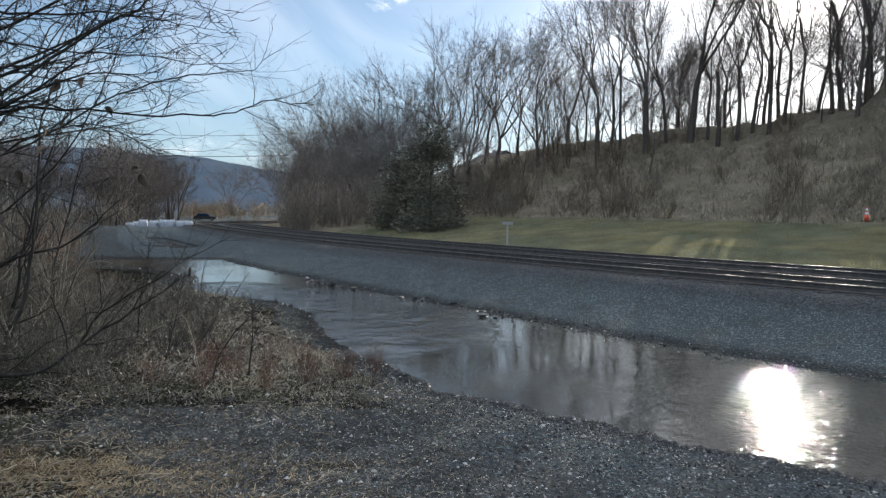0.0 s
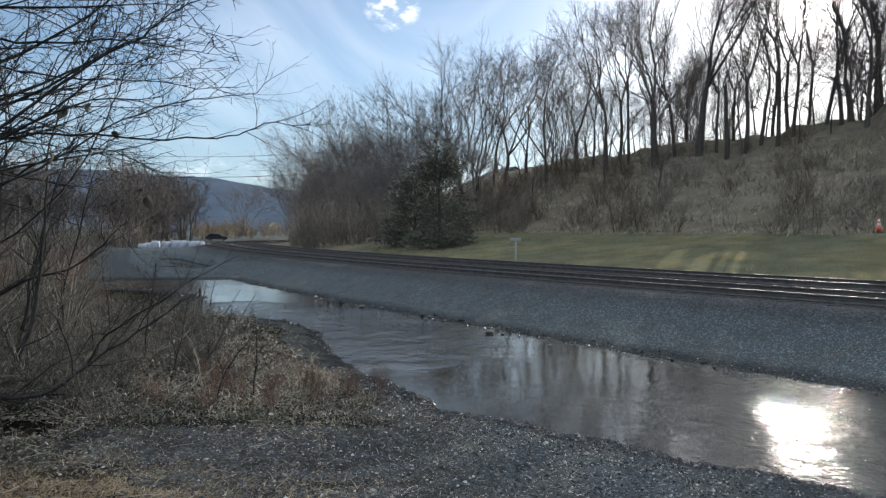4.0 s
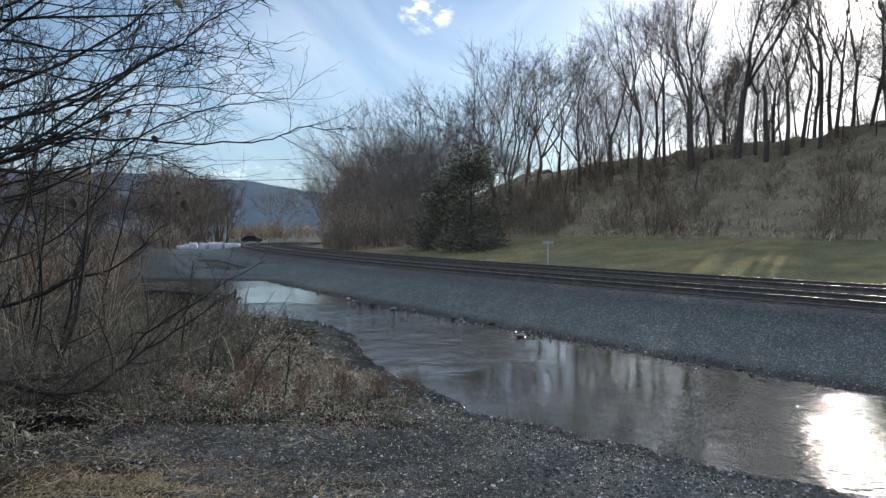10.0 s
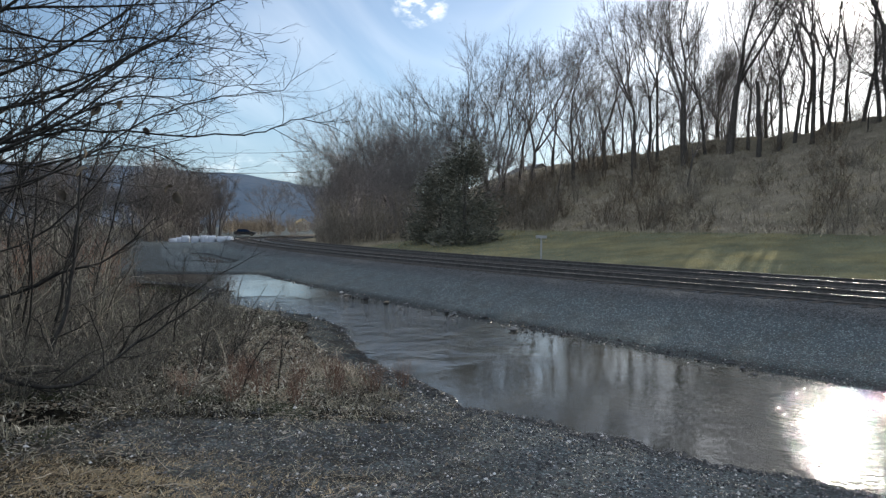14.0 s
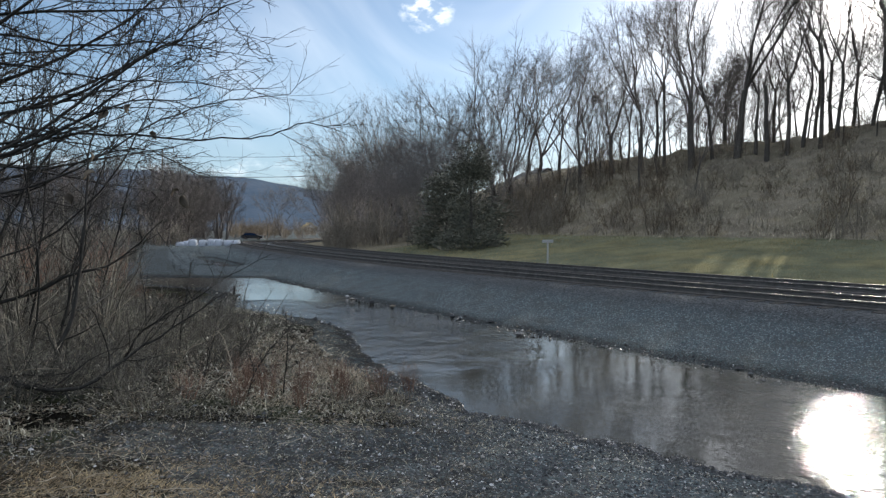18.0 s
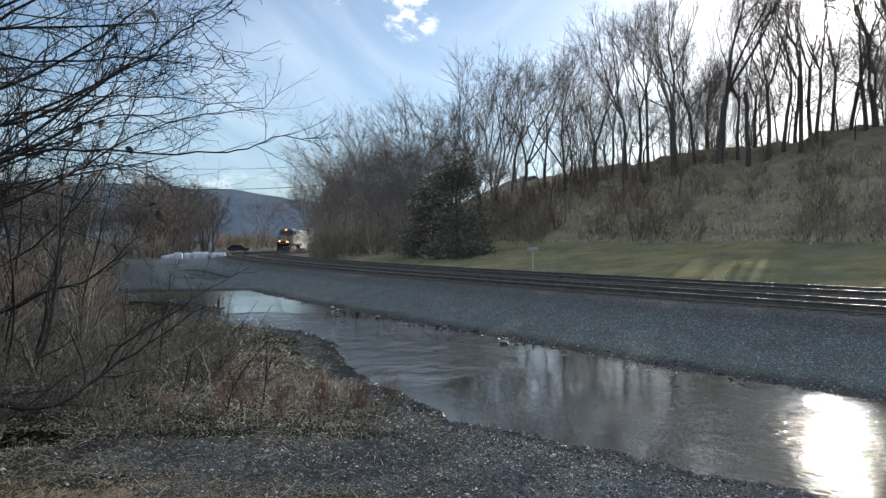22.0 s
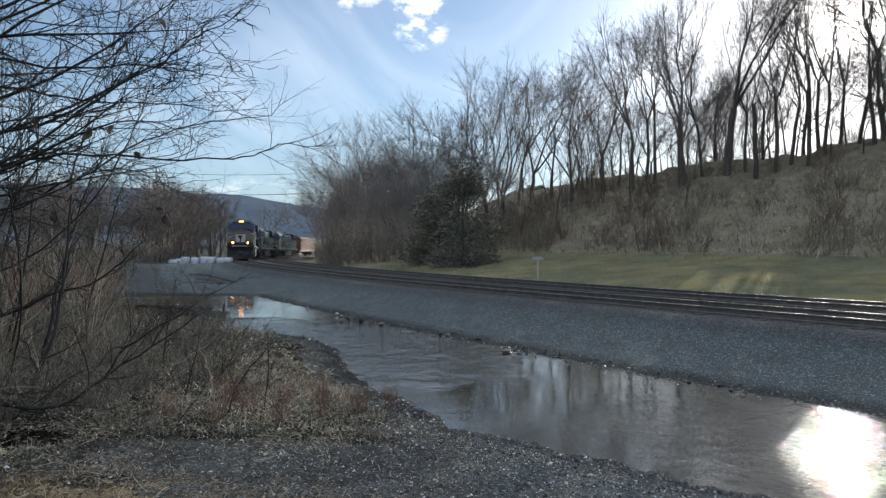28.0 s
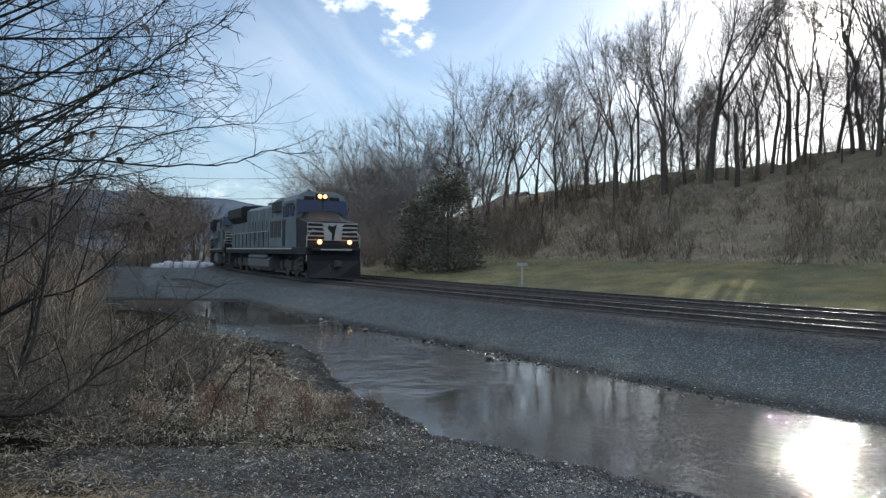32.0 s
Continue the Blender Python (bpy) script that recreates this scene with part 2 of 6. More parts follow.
def water_matter():
    mat, n, bsdf, at = matter("water", 0.03)
    bsdf.inputs["IOR"].default_value = 1.33
    silt = n.noise(at, 0.7, 4.0)
    n.put(bsdf, "Base Color", n.ramp(silt, (0.3, (0.035, 0.037, 0.035)), (0.7, (0.065, 0.065, 0.058))))
    turned = n.add("ShaderNodeMapping", None, Vector=at)
    turned.inputs["Rotation"].default_value = (0, 0, radians(-35))
    turned.inputs["Scale"].default_value = (0.8, 0.8, 1)
    wave = n.noise(turned, 3.2, 3.0, 0.5, 0.5)
    small = n.noise(turned, 13.0, 3.0, 0.55, 0.4)
    calm = n.noise(at, 0.35, 3.0)
    # a shallow riffle where the stream narrows, still water above and below it
    there = n.add("ShaderNodeSeparateXYZ", None, Vector=n.vec("ADD", at, n.vec("MULTIPLY", n.noise(at, 0.5, 3.0).outputs["Color"], (3.0, 3.0, 0)))).outputs
    riffle = n.math("MULTIPLY", n.math("MULTIPLY", n.span(there[1], 12.5, 15.5), n.span(there[1], 24.5, 21.0)), n.span(there[0], 3.6, 1.4))
    glare = n.math("MULTIPLY", n.span(there[1], 13.5, 10.0), n.span(there[0], 3.8, 7.8))
    amount = n.math("ADD", n.span(calm.outputs[0], 0.35, 0.65, 0.14, 0.42), n.math("ADD", n.math("MULTIPLY", riffle, 4.0), n.math("MULTIPLY", glare, 2.4)))
    height = n.math("MULTIPLY", n.math("ADD", wave.outputs[0], n.math("MULTIPLY", small.outputs[0], 0.45)), amount)
    height = n.math("ADD", height, n.math("MULTIPLY", n.noise(turned, 1.5, 2.0, 0.5, 0.4).outputs[0], n.math("MULTIPLY", riffle, 7.0)))
    bump(n, bsdf, height, 0.36, 0.03)
    n.put(bsdf, "Roughness", n.span(calm.outputs[0], 0.35, 0.65, 0.02, 0.05))
    return mat


def bark_matter(name, dark, light, scale=9.0):
    mat, n, bsdf, at = matter(name, 0.9, 0, 0.25)
    long = n.add("ShaderNodeMapping", None, Vector=at)
    long.inputs["Scale"].default_value = (1, 1, 0.25)
    ridge = n.noise(long, scale, 5.0, 0.65)
    patch = n.noise(at, 1.1, 3.0)
    lot = n.add("ShaderNodeObjectInfo").outputs["Random"]
    tone = n.mix(n.math("MULTIPLY", n.span(patch.outputs[0], 0.4, 0.65), 0.4), n.ramp(ridge, (0.3, dark), (0.75, light)), (*[c * 0.8 + 0.02 for c in dark], 1))
    tone = n.mix(1.0, tone, n.ramp(lot, (0.0, 0.75), (1.0, 1.25)), "MULTIPLY")
    n.put(bsdf, "Base Color", tone)
    bump(n, bsdf, ridge.outputs[0], 0.6, 0.03)
    return mat


def blade_matter(name, *tones):
    """Dry stems, blades and leaves: each island has a tone of its own."""
    mat, n, bsdf, at = matter(name, 0.75, 0, 0.3)
    lot = n.add("ShaderNodeNewGeometry").outputs["Random Per Island"]
    stops = [(i / (len(tones) - 1), t) for i, t in enumerate(tones)]
    tone = n.mix(0.35, n.ramp(lot, *stops), n.ramp(n.noise(at, 0.8, 4.0), (0.3, tones[0]), (0.7, tones[-1])))
    n.put(bsdf, "Base Color", tone)
    return mat


def turf_matter():
    """Thin blades of short grass that let the low sun through."""
    mat, n, bsdf, at = matter("winter_turf", 0.75, 0, 0.2)
    lot = n.add("ShaderNodeNewGeometry").outputs["Random Per Island"]
    tone = n.ramp(lot, (0.0, (0.10, 0.112, 0.06)), (0.5, (0.19, 0.183, 0.10)), (1.0, (0.31, 0.26, 0.15)))
    tone = n.mix(1.0, tone, n.ramp(n.noise(at, 0.5, 4.0), (0.3, 0.75), (0.7, 1.25)), "MULTIPLY")
    n.put(bsdf, "Base Color", tone)
    through_blade = n.add("ShaderNodeBsdfTranslucent", None, Color=n.mix(1.0, tone, (1.3, 1.15, 0.8, 1), "MULTIPLY"))
    both = n.add("ShaderNodeMixShader", None, Fac=0.55)
    n.tree.links.new(bsdf.outputs[0], both.inputs[1])
    n.tree.links.new(through_blade.outputs[0], both.inputs[2])
    for node in n.tree.nodes:
        if node.type == "OUTPUT_MATERIAL":
            n.tree.links.new(both.outputs[0], node.inputs["Surface"])
    return mat


def stone_matter(name, *tones):
    mat, n, bsdf, at = matter(name, 0.9, 0, 0.08)
    lot = n.add("ShaderNodeNewGeometry").outputs["Random Per Island"]
    tone = n.ramp(lot, *tones)
    speck = n.noise(at, 70.0, 4.0)
    tone = n.mix(1.0, tone, n.ramp(speck, (0.3, 0.7), (0.7, 1.2)), "MULTIPLY")
    level = n.add("ShaderNodeSeparateXYZ", None, Vector=at).outputs[2]
    wet = n.span(level, -0.97, -1.05)
    n.put(bsdf, "Base Color", n.mix(n.math("MULTIPLY", wet, 0.65), tone, (0.02, 0.02, 0.02, 1)))
    n.put(bsdf, "Roughness", n.math("SUBTRACT", 0.9, n.math("MULTIPLY", wet, 0.5)))
    n.put(bsdf, "Specular IOR Level", n.math("MULTIPLY", wet, 0.5))
    bump(n, bsdf, speck.outputs[0], 0.4, 0.004)
    return mat


def forest_matter():
    """Far wooded ridge; a kilometre of blue haze is put into colour and glow."""
    mat, n, bsdf, at = matter("far_woods", 1.0, 0, 0.0)
    a, b = n.noise(at, 0.012, 5.0), n.noise(at, 0.11, 4.0, 0.7)
    grain = n.math("ADD", n.math("MULTIPLY", a.outputs[0], 0.5), n.math("MULTIPLY", b.outputs[0], 0.5))
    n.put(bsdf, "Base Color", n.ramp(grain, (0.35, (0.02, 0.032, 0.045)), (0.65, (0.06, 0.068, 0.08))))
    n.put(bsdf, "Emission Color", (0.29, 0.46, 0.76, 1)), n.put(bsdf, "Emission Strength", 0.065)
    return mat


GROUND, WATER, STONE, FOREST = ground_matter(), water_matter(), stone_matter("crushed_stone", (0.0, (0.035, 0.037, 0.04)), (0.5, (0.08, 0.085, 0.092)), (0.78, (0.16, 0.168, 0.18)), (0.88, (0.20, 0.17, 0.13)), (1.0, (0.6, 0.61, 0.625))), forest_matter()
BALLAST = stone_matter("ballast_stone", (0.0, (0.052, 0.080, 0.086)), (0.6, (0.098, 0.142, 0.149)), (1.0, (0.17, 0.23, 0.238)))
BARK = bark_matter("bark_grey", (0.04, 0.036, 0.032), (0.13, 0.117, 0.104))
TWIG = bark_matter("twig_grey", (0.06, 0.054, 0.05), (0.17, 0.152, 0.14), 14.0)
WILLOW = bark_matter("shrub_bark", (0.0147, 0.014, 0.0134), (0.069, 0.064, 0.0577), 18.0)
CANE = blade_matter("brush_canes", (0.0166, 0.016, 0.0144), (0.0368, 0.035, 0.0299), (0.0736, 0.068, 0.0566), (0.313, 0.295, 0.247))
RED_CANE = blade_matter("russet_canes", (0.06, 0.032, 0.024), (0.15, 0.082, 0.06), (0.27, 0.165, 0.115))
BRUSH_GREY = blade_matter("undergrowth_grey", (0.07, 0.061, 0.054), (0.15, 0.13, 0.112), (0.28, 0.245, 0.205))
GREY_TWIG = bark_matter("twig_pale", (0.10, 0.092, 0.09), (0.26, 0.238, 0.228), 14.0)
DARK_TWIG = bark_matter("twig_dark", (0.05, 0.046, 0.045), (0.14, 0.128, 0.124), 14.0)
BRUSH_PALE = blade_matter("undergrowth_pale", (0.08, 0.072, 0.062), (0.16, 0.142, 0.12), (0.30, 0.265, 0.21))
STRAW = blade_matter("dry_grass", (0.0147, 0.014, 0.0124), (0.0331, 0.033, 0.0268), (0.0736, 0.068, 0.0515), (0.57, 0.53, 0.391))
TAN_STRAW = blade_matter("tan_straw", (0.0276, 0.02, 0.0124), (0.0828, 0.055, 0.0309), (0.175, 0.12, 0.0639), (0.626, 0.5, 0.299))
RUSSET = blade_matter("russet_grass", (0.0276, 0.022, 0.0175), (0.069, 0.05, 0.0371), (0.147, 0.108, 0.0772), (0.506, 0.42, 0.319))
PALE_LEAF = blade_matter("pale_leaf", (0.092, 0.088, 0.0721), (0.239, 0.23, 0.185), (0.626, 0.61, 0.515))
CRUMB = blade_matter("leaf_crumb", (0.011, 0.011, 0.00927), (0.0322, 0.032, 0.0268), (0.092, 0.092, 0.0721), (0.662, 0.66, 0.546))
RANK = blade_matter("rank_grass", (0.11, 0.10, 0.084), (0.21, 0.19, 0.152), (0.31, 0.28, 0.215), (0.50, 0.44, 0.32))
SCRUB = blade_matter("tawny_scrub", (0.05, 0.04, 0.03), (0.11, 0.085, 0.058), (0.20, 0.155, 0.105))
DRY_TWIG = blade_matter("dry_twig", (0.10, 0.085, 0.065), (0.28, 0.24, 0.19), (0.5, 0.45, 0.37))
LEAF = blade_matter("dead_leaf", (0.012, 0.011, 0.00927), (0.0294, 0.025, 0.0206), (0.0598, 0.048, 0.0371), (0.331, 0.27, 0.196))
NEEDLE = blade_matter("cedar_green", (0.06, 0.068, 0.054), (0.11, 0.115, 0.09), (0.19, 0.178, 0.14))
TURF = turf_matter()
RAIL = plain("rail_steel", (0.075, 0.073, 0.07), 0.5, 0.9, 0.15)
RUST = plain("rail_rust", (0.105, 0.1, 0.096), 0.9, 0.0, 0.4, 6.0, 0.03)
TIE = plain("sleeper_wood", (0.075, 0.071, 0.068), 0.95, 0, 0.5, 9.0, 0.0)


# ---- mesh helpers ----
class Shape:
    """Collects vertices and faces of one mesh."""

    def __init__(self):
        self.v, self.f = [], []

    def add(self, verts, faces):
        k = len(self.v)
        self.v += [tuple(p) for p in verts]
        self.f += [tuple(i + k for i in face) for face in faces]
        return self

    def box(self, lo, hi, cut=0.0):
        """A box with its upright and lying edges cut by a chamfer."""
        (a, b, c), (d, e, g) = lo, hi
        if cut <= 0:
            v = [(x, y, z) for z in (c, g) for y in (b, e) for x in (a, d)]
            return self.add(v, [(0, 2, 3, 1), (4, 5, 7, 6), (0, 1, 5, 4), (2, 6, 7, 3), (0, 4, 6, 2), (1, 3, 7, 5)])
        bm = bmesh.new()
        bmesh.ops.create_cube(bm, size=1.0)
        for p in bm.verts:
            p.co = (a + (p.co.x + 0.5) * (d - a), b + (p.co.y + 0.5) * (e - b), c + (p.co.z + 0.5) * (g - c))
        bmesh.ops.bevel(bm, geom=bm.edges[:], offset=cut, segments=2, affect="EDGES", profile=0.6)
        bm.verts.index_update()
        self.add([p.co for p in bm.verts], [[q.index for q in face.verts] for face in bm.faces])
        bm.free()
        return self

    def prism(self, outline, axis, a, b):
        """An outline drawn out along an axis; the outline holds the other two coordinates in order."""
        def at(p, t):
            p = list(p)
            p.insert("xyz".index(axis), t)
            return p
        k = len(outline)
        v = [at(p, a) for p in outline] + [at(p, b) for p in outline]
        faces = [(i, (i + 1) % k, (i + 1) % k + k, i + k) for i in range(k)]
        return self.add(v, faces + [tuple(range(k))[::-1], tuple(range(k, 2 * k))])

    def rod(self, a, b, r, sides=8, r2=None, caps=True):
        a, b = Vector(a), Vector(b)
        t = (b - a).normalized()
        u = t.orthogonal().normalized()
        w = t.cross(u)
        ring = [u * math.cos(2 * math.pi * i / sides) + w * math.sin(2 * math.pi * i / sides) for i in range(sides)]
        r2 = r if r2 is None else r2
        v = [a + q * r for q in ring] + [b + q * r2 for q in ring]
        faces = [(i, (i + 1) % sides, (i + 1) % sides + sides, i + sides) for i in range(sides)]
        if caps:
            faces += [tuple(range(sides))[::-1], tuple(range(sides, 2 * sides))]
        return self.add(v, faces)

    def bar(self, points, r, sides=6):
        for a, b in zip(points, points[1:]):
            self.rod(a, b, r, sides)
        return self

    def lathe(self, rings, centre, axis="z", sides=16):
        """Rings of (along the axis, radius)."""
        v, faces = [], []
        for along, r in rings:
            for i in range(sides):
                c, s = r * math.cos(2 * math.pi * i / sides), r * math.sin(2 * math.pi * i / sides)
                p = {"z": (c, s, along), "x": (along, c, s), "y": (s, along, c)}[axis]
                v.append([p[k] + centre[k] for k in range(3)])
        for j in range(len(rings) - 1):
            for i in range(sides):
                faces.append((j * sides + i, j * sides + (i + 1) % sides, (j + 1) * sides + (i + 1) % sides, (j + 1) * sides + i))
        faces += [tuple(range(sides))[::-1], tuple(range((len(rings) - 1) * sides, len(rings) * sides))]
        return self.add(v, faces)

    def mesh(self, name, mat, smooth=False):
        return solid(name, self.v, self.f, mat, smooth)


def solid(name, verts, faces, mat, smooth=False):
    me = bpy.data.meshes.new(name)
    me.from_pydata([tuple(p) for p in verts], [], [tuple(f) for f in faces])
    me.materials.append(mat)
    if smooth:
        me.shade_smooth()
    return me


def arrays(name, verts, faces, mat, smooth=False):
    """A mesh from numpy arrays: n x 3 places, m x k corners."""
    me = bpy.data.meshes.new(name)
    verts, faces = np.ascontiguousarray(verts, np.float32), np.ascontiguousarray(faces, np.int32)
    m, k = faces.shape
    me.vertices.add(len(verts)), me.loops.add(m * k), me.polygons.add(m)
    me.vertices.foreach_set("co", verts.ravel())
    me.loops.foreach_set("vertex_index", faces.ravel())
    me.polygons.foreach_set("loop_start", np.arange(0, m * k, k, dtype=np.int32))
    me.update(calc_edges=True)
    me.validate()
    me.materials.append(mat)
    if smooth:
        me.shade_smooth()
    else:
        me.shade_flat()
    return me


def part(name, shape, mat, parent, label="", smooth=False):
    me = shape if isinstance(shape, bpy.types.Mesh) else shape.mesh(name, mat, smooth)
    ob = new(name, me)
    ob.parent = parent
    return tagged(ob, label=label)


def step(x, a, b):
    t = np.clip((x - a) / (b - a), 0, 1)
    return t * t * (3 - 2 * t)


def rough_noise(x, y, size, seed=0):
    """Cheap smooth noise about 0, on arrays."""
    rng = np.random.default_rng(seed)
    out = 0
    for k in range(5):
        a, b, c = rng.uniform(0, 6.283, 3)
        f = 6.283 / size * (0.7 + 0.35 * k)
        out = out + np.sin(x * f * np.cos(a) + y * f * np.sin(a) + b) * np.cos(x * f * 0.6 * np.sin(c) - y * f * 0.6 * np.cos(c) + c)
    return out / 3.2


# ---- the plan: the railway's line, the shore, the lie of the land ----
LINE_AT = np.array([-40, 0, 30, 60, 90, 130, 170, 260.0])
LINE_TURN = np.array([0.8454, 0.6466, 0.4975, 0.3369, 0.1792, -0.0161, -0.2114, -0.6508])
LINE_START = (6.8164, 18.2879)
SPACING = 3.95                       # between the two tracks
WATER_Z = -1.05


def lay_line():
    s = np.arange(-70, 620, 0.5)
    turn = np.interp(s, LINE_AT, LINE_TURN)
    x, y = np.cumsum(-np.sin(turn) * 0.5), np.cumsum(np.cos(turn) * 0.5)
    k = int(70 / 0.5)
    return s, x - x[k] + LINE_START[0], y - y[k] + LINE_START[1], turn


LINE_S, LINE_X, LINE_Y, LINE_T = lay_line()


def on_line(s, side=0.0, z=0.0):
    """The place at s metres along the near track's middle, and the track's turn there; side: metres towards the hill."""
    x, y, t = np.interp(s, LINE_S, LINE_X), np.interp(s, LINE_S, LINE_Y), np.interp(s, LINE_S, LINE_T)
    return x + side * np.cos(t), y + side * np.sin(t), z + grade(s), t


def grade(s):
    """The line falls gently towards the far end."""
    return -0.75 * step(np.asarray(s, float), 45, 130)


def from_line(x, y):
    """Metres from the near track towards the hill, and metres along it."""
    x, y = np.atleast_1d(np.asarray(x, float)), np.atleast_1d(np.asarray(y, float))
    d, s = np.empty(len(x)), np.empty(len(x))
    px, py, pt, ps = LINE_X[::3], LINE_Y[::3], LINE_T[::3], LINE_S[::3]
    for a in range(0, len(x), 8000):
        bx, by = x[a:a + 8000], y[a:a + 8000]
        i = np.argmin((bx[:, None] - px) ** 2 + (by[:, None] - py) ** 2, axis=1)
        ex, ey = bx - px[i], by - py[i]
        d[a:a + 8000] = ex * np.cos(pt[i]) + ey * np.sin(pt[i])
        s[a:a + 8000] = ps[i] - ex * np.sin(pt[i]) + ey * np.cos(pt[i])
    return d, s


SHORE = np.array([(26, -14), (9, 2), (4.2, 5.9), (2.5, 7.2), (0.5, 8.9), (-0.8, 11.1), (-1.6, 13.1), (-2.2, 15.7), (-3.6, 18.0), (-5.7, 19.5), (-7.2, 21.7), (-7.7, 24.4), (-10.2, 27.4), (-13.0, 28.4), (-19, 42), (-27, 60), (-35, 77), (-60, 130)])


def from_shore(x, y):
    """Metres inland from the near shore; below 0 over the water."""
    best, sign = np.full(len(x), 1e9), np.ones(len(x))
    for (ax, ay), (bx, by) in zip(SHORE, SHORE[1:]):
        ux, uy = bx - ax, by - ay
        t = np.clip(((x - ax) * ux + (y - ay) * uy) / (ux * ux + uy * uy), 0, 1)
        r = np.hypot(x - ax - t * ux, y - ay - t * uy)
        side = np.where(ux * (y - ay) - uy * (x - ax) > 0, 1.0, -1.0)
        closer = r < best
        best, sign = np.where(closer, r, best), np.where(closer, side, sign)
    return best * sign


def lie(x, y):
    """Height of the land, and how much of it is gravel, lawn and litter, at arrays of places."""
    x, y = np.atleast_1d(np.asarray(x, float)), np.atleast_1d(np.asarray(y, float))
    d, s = from_line(x, y)
    q = from_shore(x, y) + 0.16 * rough_noise(x, y, 1.7, 3) + 0.06 * rough_noise(x, y, 0.6, 4)
    swell = 0.95 - 0.72 * step(y, 17, 26)
    near = np.where(q > 0, WATER_Z + swell * (1 - np.exp(-np.maximum(q, 0) * 0.2)), WATER_Z + 0.28 * np.maximum(q, -1.0))
    e = d + 0.13 * rough_noise(x, y, 2.6, 5) * (d < -3) + 0.1 * rough_noise(x, y, 0.7, 6) * (d < -3)
    far = np.interp(e, [-7, -5.2, -4.3, -3.0, -1.95, -1.6, 5.7, 6.5, 18, 21, 42, 60, 120], [-1.3, -1.05, -0.93, -0.62, -0.24, -0.185, -0.19, -0.5, 0.95, 1.4, 10.3, 10.6, 11.0])
    along = -0.565 * x + 0.825 * y
    crest = step(d, 30, 42)
    far = far + crest * (0.15 * step(along, 33, 29) + 0.2 * rough_noise(x, y, 11, 7)) + step(d, 21, 30) * 0.25 * rough_noise(x, y, 5, 8)
    turn = np.degrees(np.arctan2(x, np.maximum(y, 1.0)))
    far = far + step(d, 26, 42) * (4.2 * step(turn, 36.4, 41.0))
    across = x * math.cos(radians(SUN_AZ)) - y * math.sin(radians(SUN_AZ))
    far = far - 0.6 * step(d, 26, 36) * step(across, -7.8, -6.6) * step(across, -1.2, -2.4)
    far = far - 0.45 * step(d, 26, 36) * step(across, -21.0, -19.8) * step(across, -16.0, -17.2)
    far = far * np.where(d > 8, 1 - 0.95 * step(s, 105, 150), 1) + np.where(d > 8, 0.3 * step(s, 105, 150), 0)
    bed = -1.3 + 0.36 * step(y, 31.2, 34) + 0.5 * step(y, 44, 66)
    bed = bed + 0.05 * rough_noise(x, y, 4, 9) * step(y, 31, 36)
    near = np.where(q > 0, near + (bed - near) * step(y, 38, 52), near)
    t = np.clip(((x + 21) * 7.0 - (y - 56) * 13.4) / (7.0 ** 2 + 13.4 ** 2), 0, 1)
    strip = np.hypot(x + 21 - 7.0 * t, y - 56 + 13.4 * t) + 0.3 * rough_noise(x, y, 3, 13)
    pool = np.hypot((x + 15.6) / 2.0, (y - 43.4) / 0.75) + 0.25 * rough_noise(x, y, 2, 14)
    wet = np.maximum(step(strip, 1.25, 0.6), step(pool, 1.15, 0.75))
    wet = np.maximum(wet, step(np.hypot((x + 11.5) / 1.0, (y - 29.2) / 1.3), 1.2, 0.7))
    bed = bed - (bed + 1.26) * wet
    z = np.where(d > -5.15, np.maximum(far, np.where(d < -1.5, bed, -9)), np.maximum(np.maximum(near * (q > 0) + np.where(q > 0, 0, -9), bed), far))
    z = np.where((q > 0) & (d < -5.15), np.maximum(near, bed), z)
    z = np.where((wet > 0.3) & (d < -3.2), np.minimum(z, bed), z)
    z = z + grade(s) * step(d, -16, -5) * step(d, 40, 8)
    # the left side lies a little higher and is bumpy under the brush
    brush = step(q, 3.5, 8) * step(-x, 0.5, 3.5) * (d < -6)
    z = z + brush * (0.10 * rough_noise(x, y, 2.2, 10) + 0.03 * rough_noise(x, y, 0.8, 11))
    z = z + (np.hypot(x, y) < 60) * 0.012 * rough_noise(x, y, 0.45, 12) * (np.abs(d - 2) > 4)
    z = z - 0.6 * np.exp(-(((x + 3.9) / 0.3) ** 2 + ((y - 6.35) / 0.3) ** 2) ** 3)
    out = np.hypot(x, y)
    z = np.where((out > 260) & (d < 0), z * 0 - 0.5, z)
    # masks
    gravel = np.where(d < 6.2, 1.0, 0.0) * step(d, -7.5, -6)
    gravel = np.maximum(gravel, step(y, 29, 33) * step(q, 9, 3) * (d < 6))
    gravel = np.maximum(gravel, step(q, 3.4, 0.4) * step(y, 10.5, 8.0) * (d < 0))
    gravel = np.maximum(gravel, step(q, 1.5, 0.6) * (d < 0))
    lens = np.exp(-((x + 0.2) / 3.3) ** 2 - ((y - 5.3) / 2.1) ** 2)
    gravel = np.maximum(gravel, np.clip(lens * 1.35, 0, 1) * (d < 0))
    gravel = np.where((d < -6) & (q > 0), gravel * (1 - 0.95 * np.exp(-((x + 2.9) / 1.0) ** 2 - ((y - 4.7) / 0.75) ** 2)) * (1 - 0.6 * np.exp(-((x + 0.75) / 0.45) ** 2 - ((y - 5.15) / 0.22) ** 2)), gravel)
    straw = np.exp(-((x + 1.7) / 1.5) ** 2 - ((y - 10.0) / 2.1) ** 2)
    gravel = np.where(d < -6, np.clip(gravel - 1.0 * straw * step(q, 0.5, 1.1), 0, 1), gravel)
    lawn = step(d, 6.0, 6.8) * step(d, 20.5, 18.5) * step(s, 43, 33)
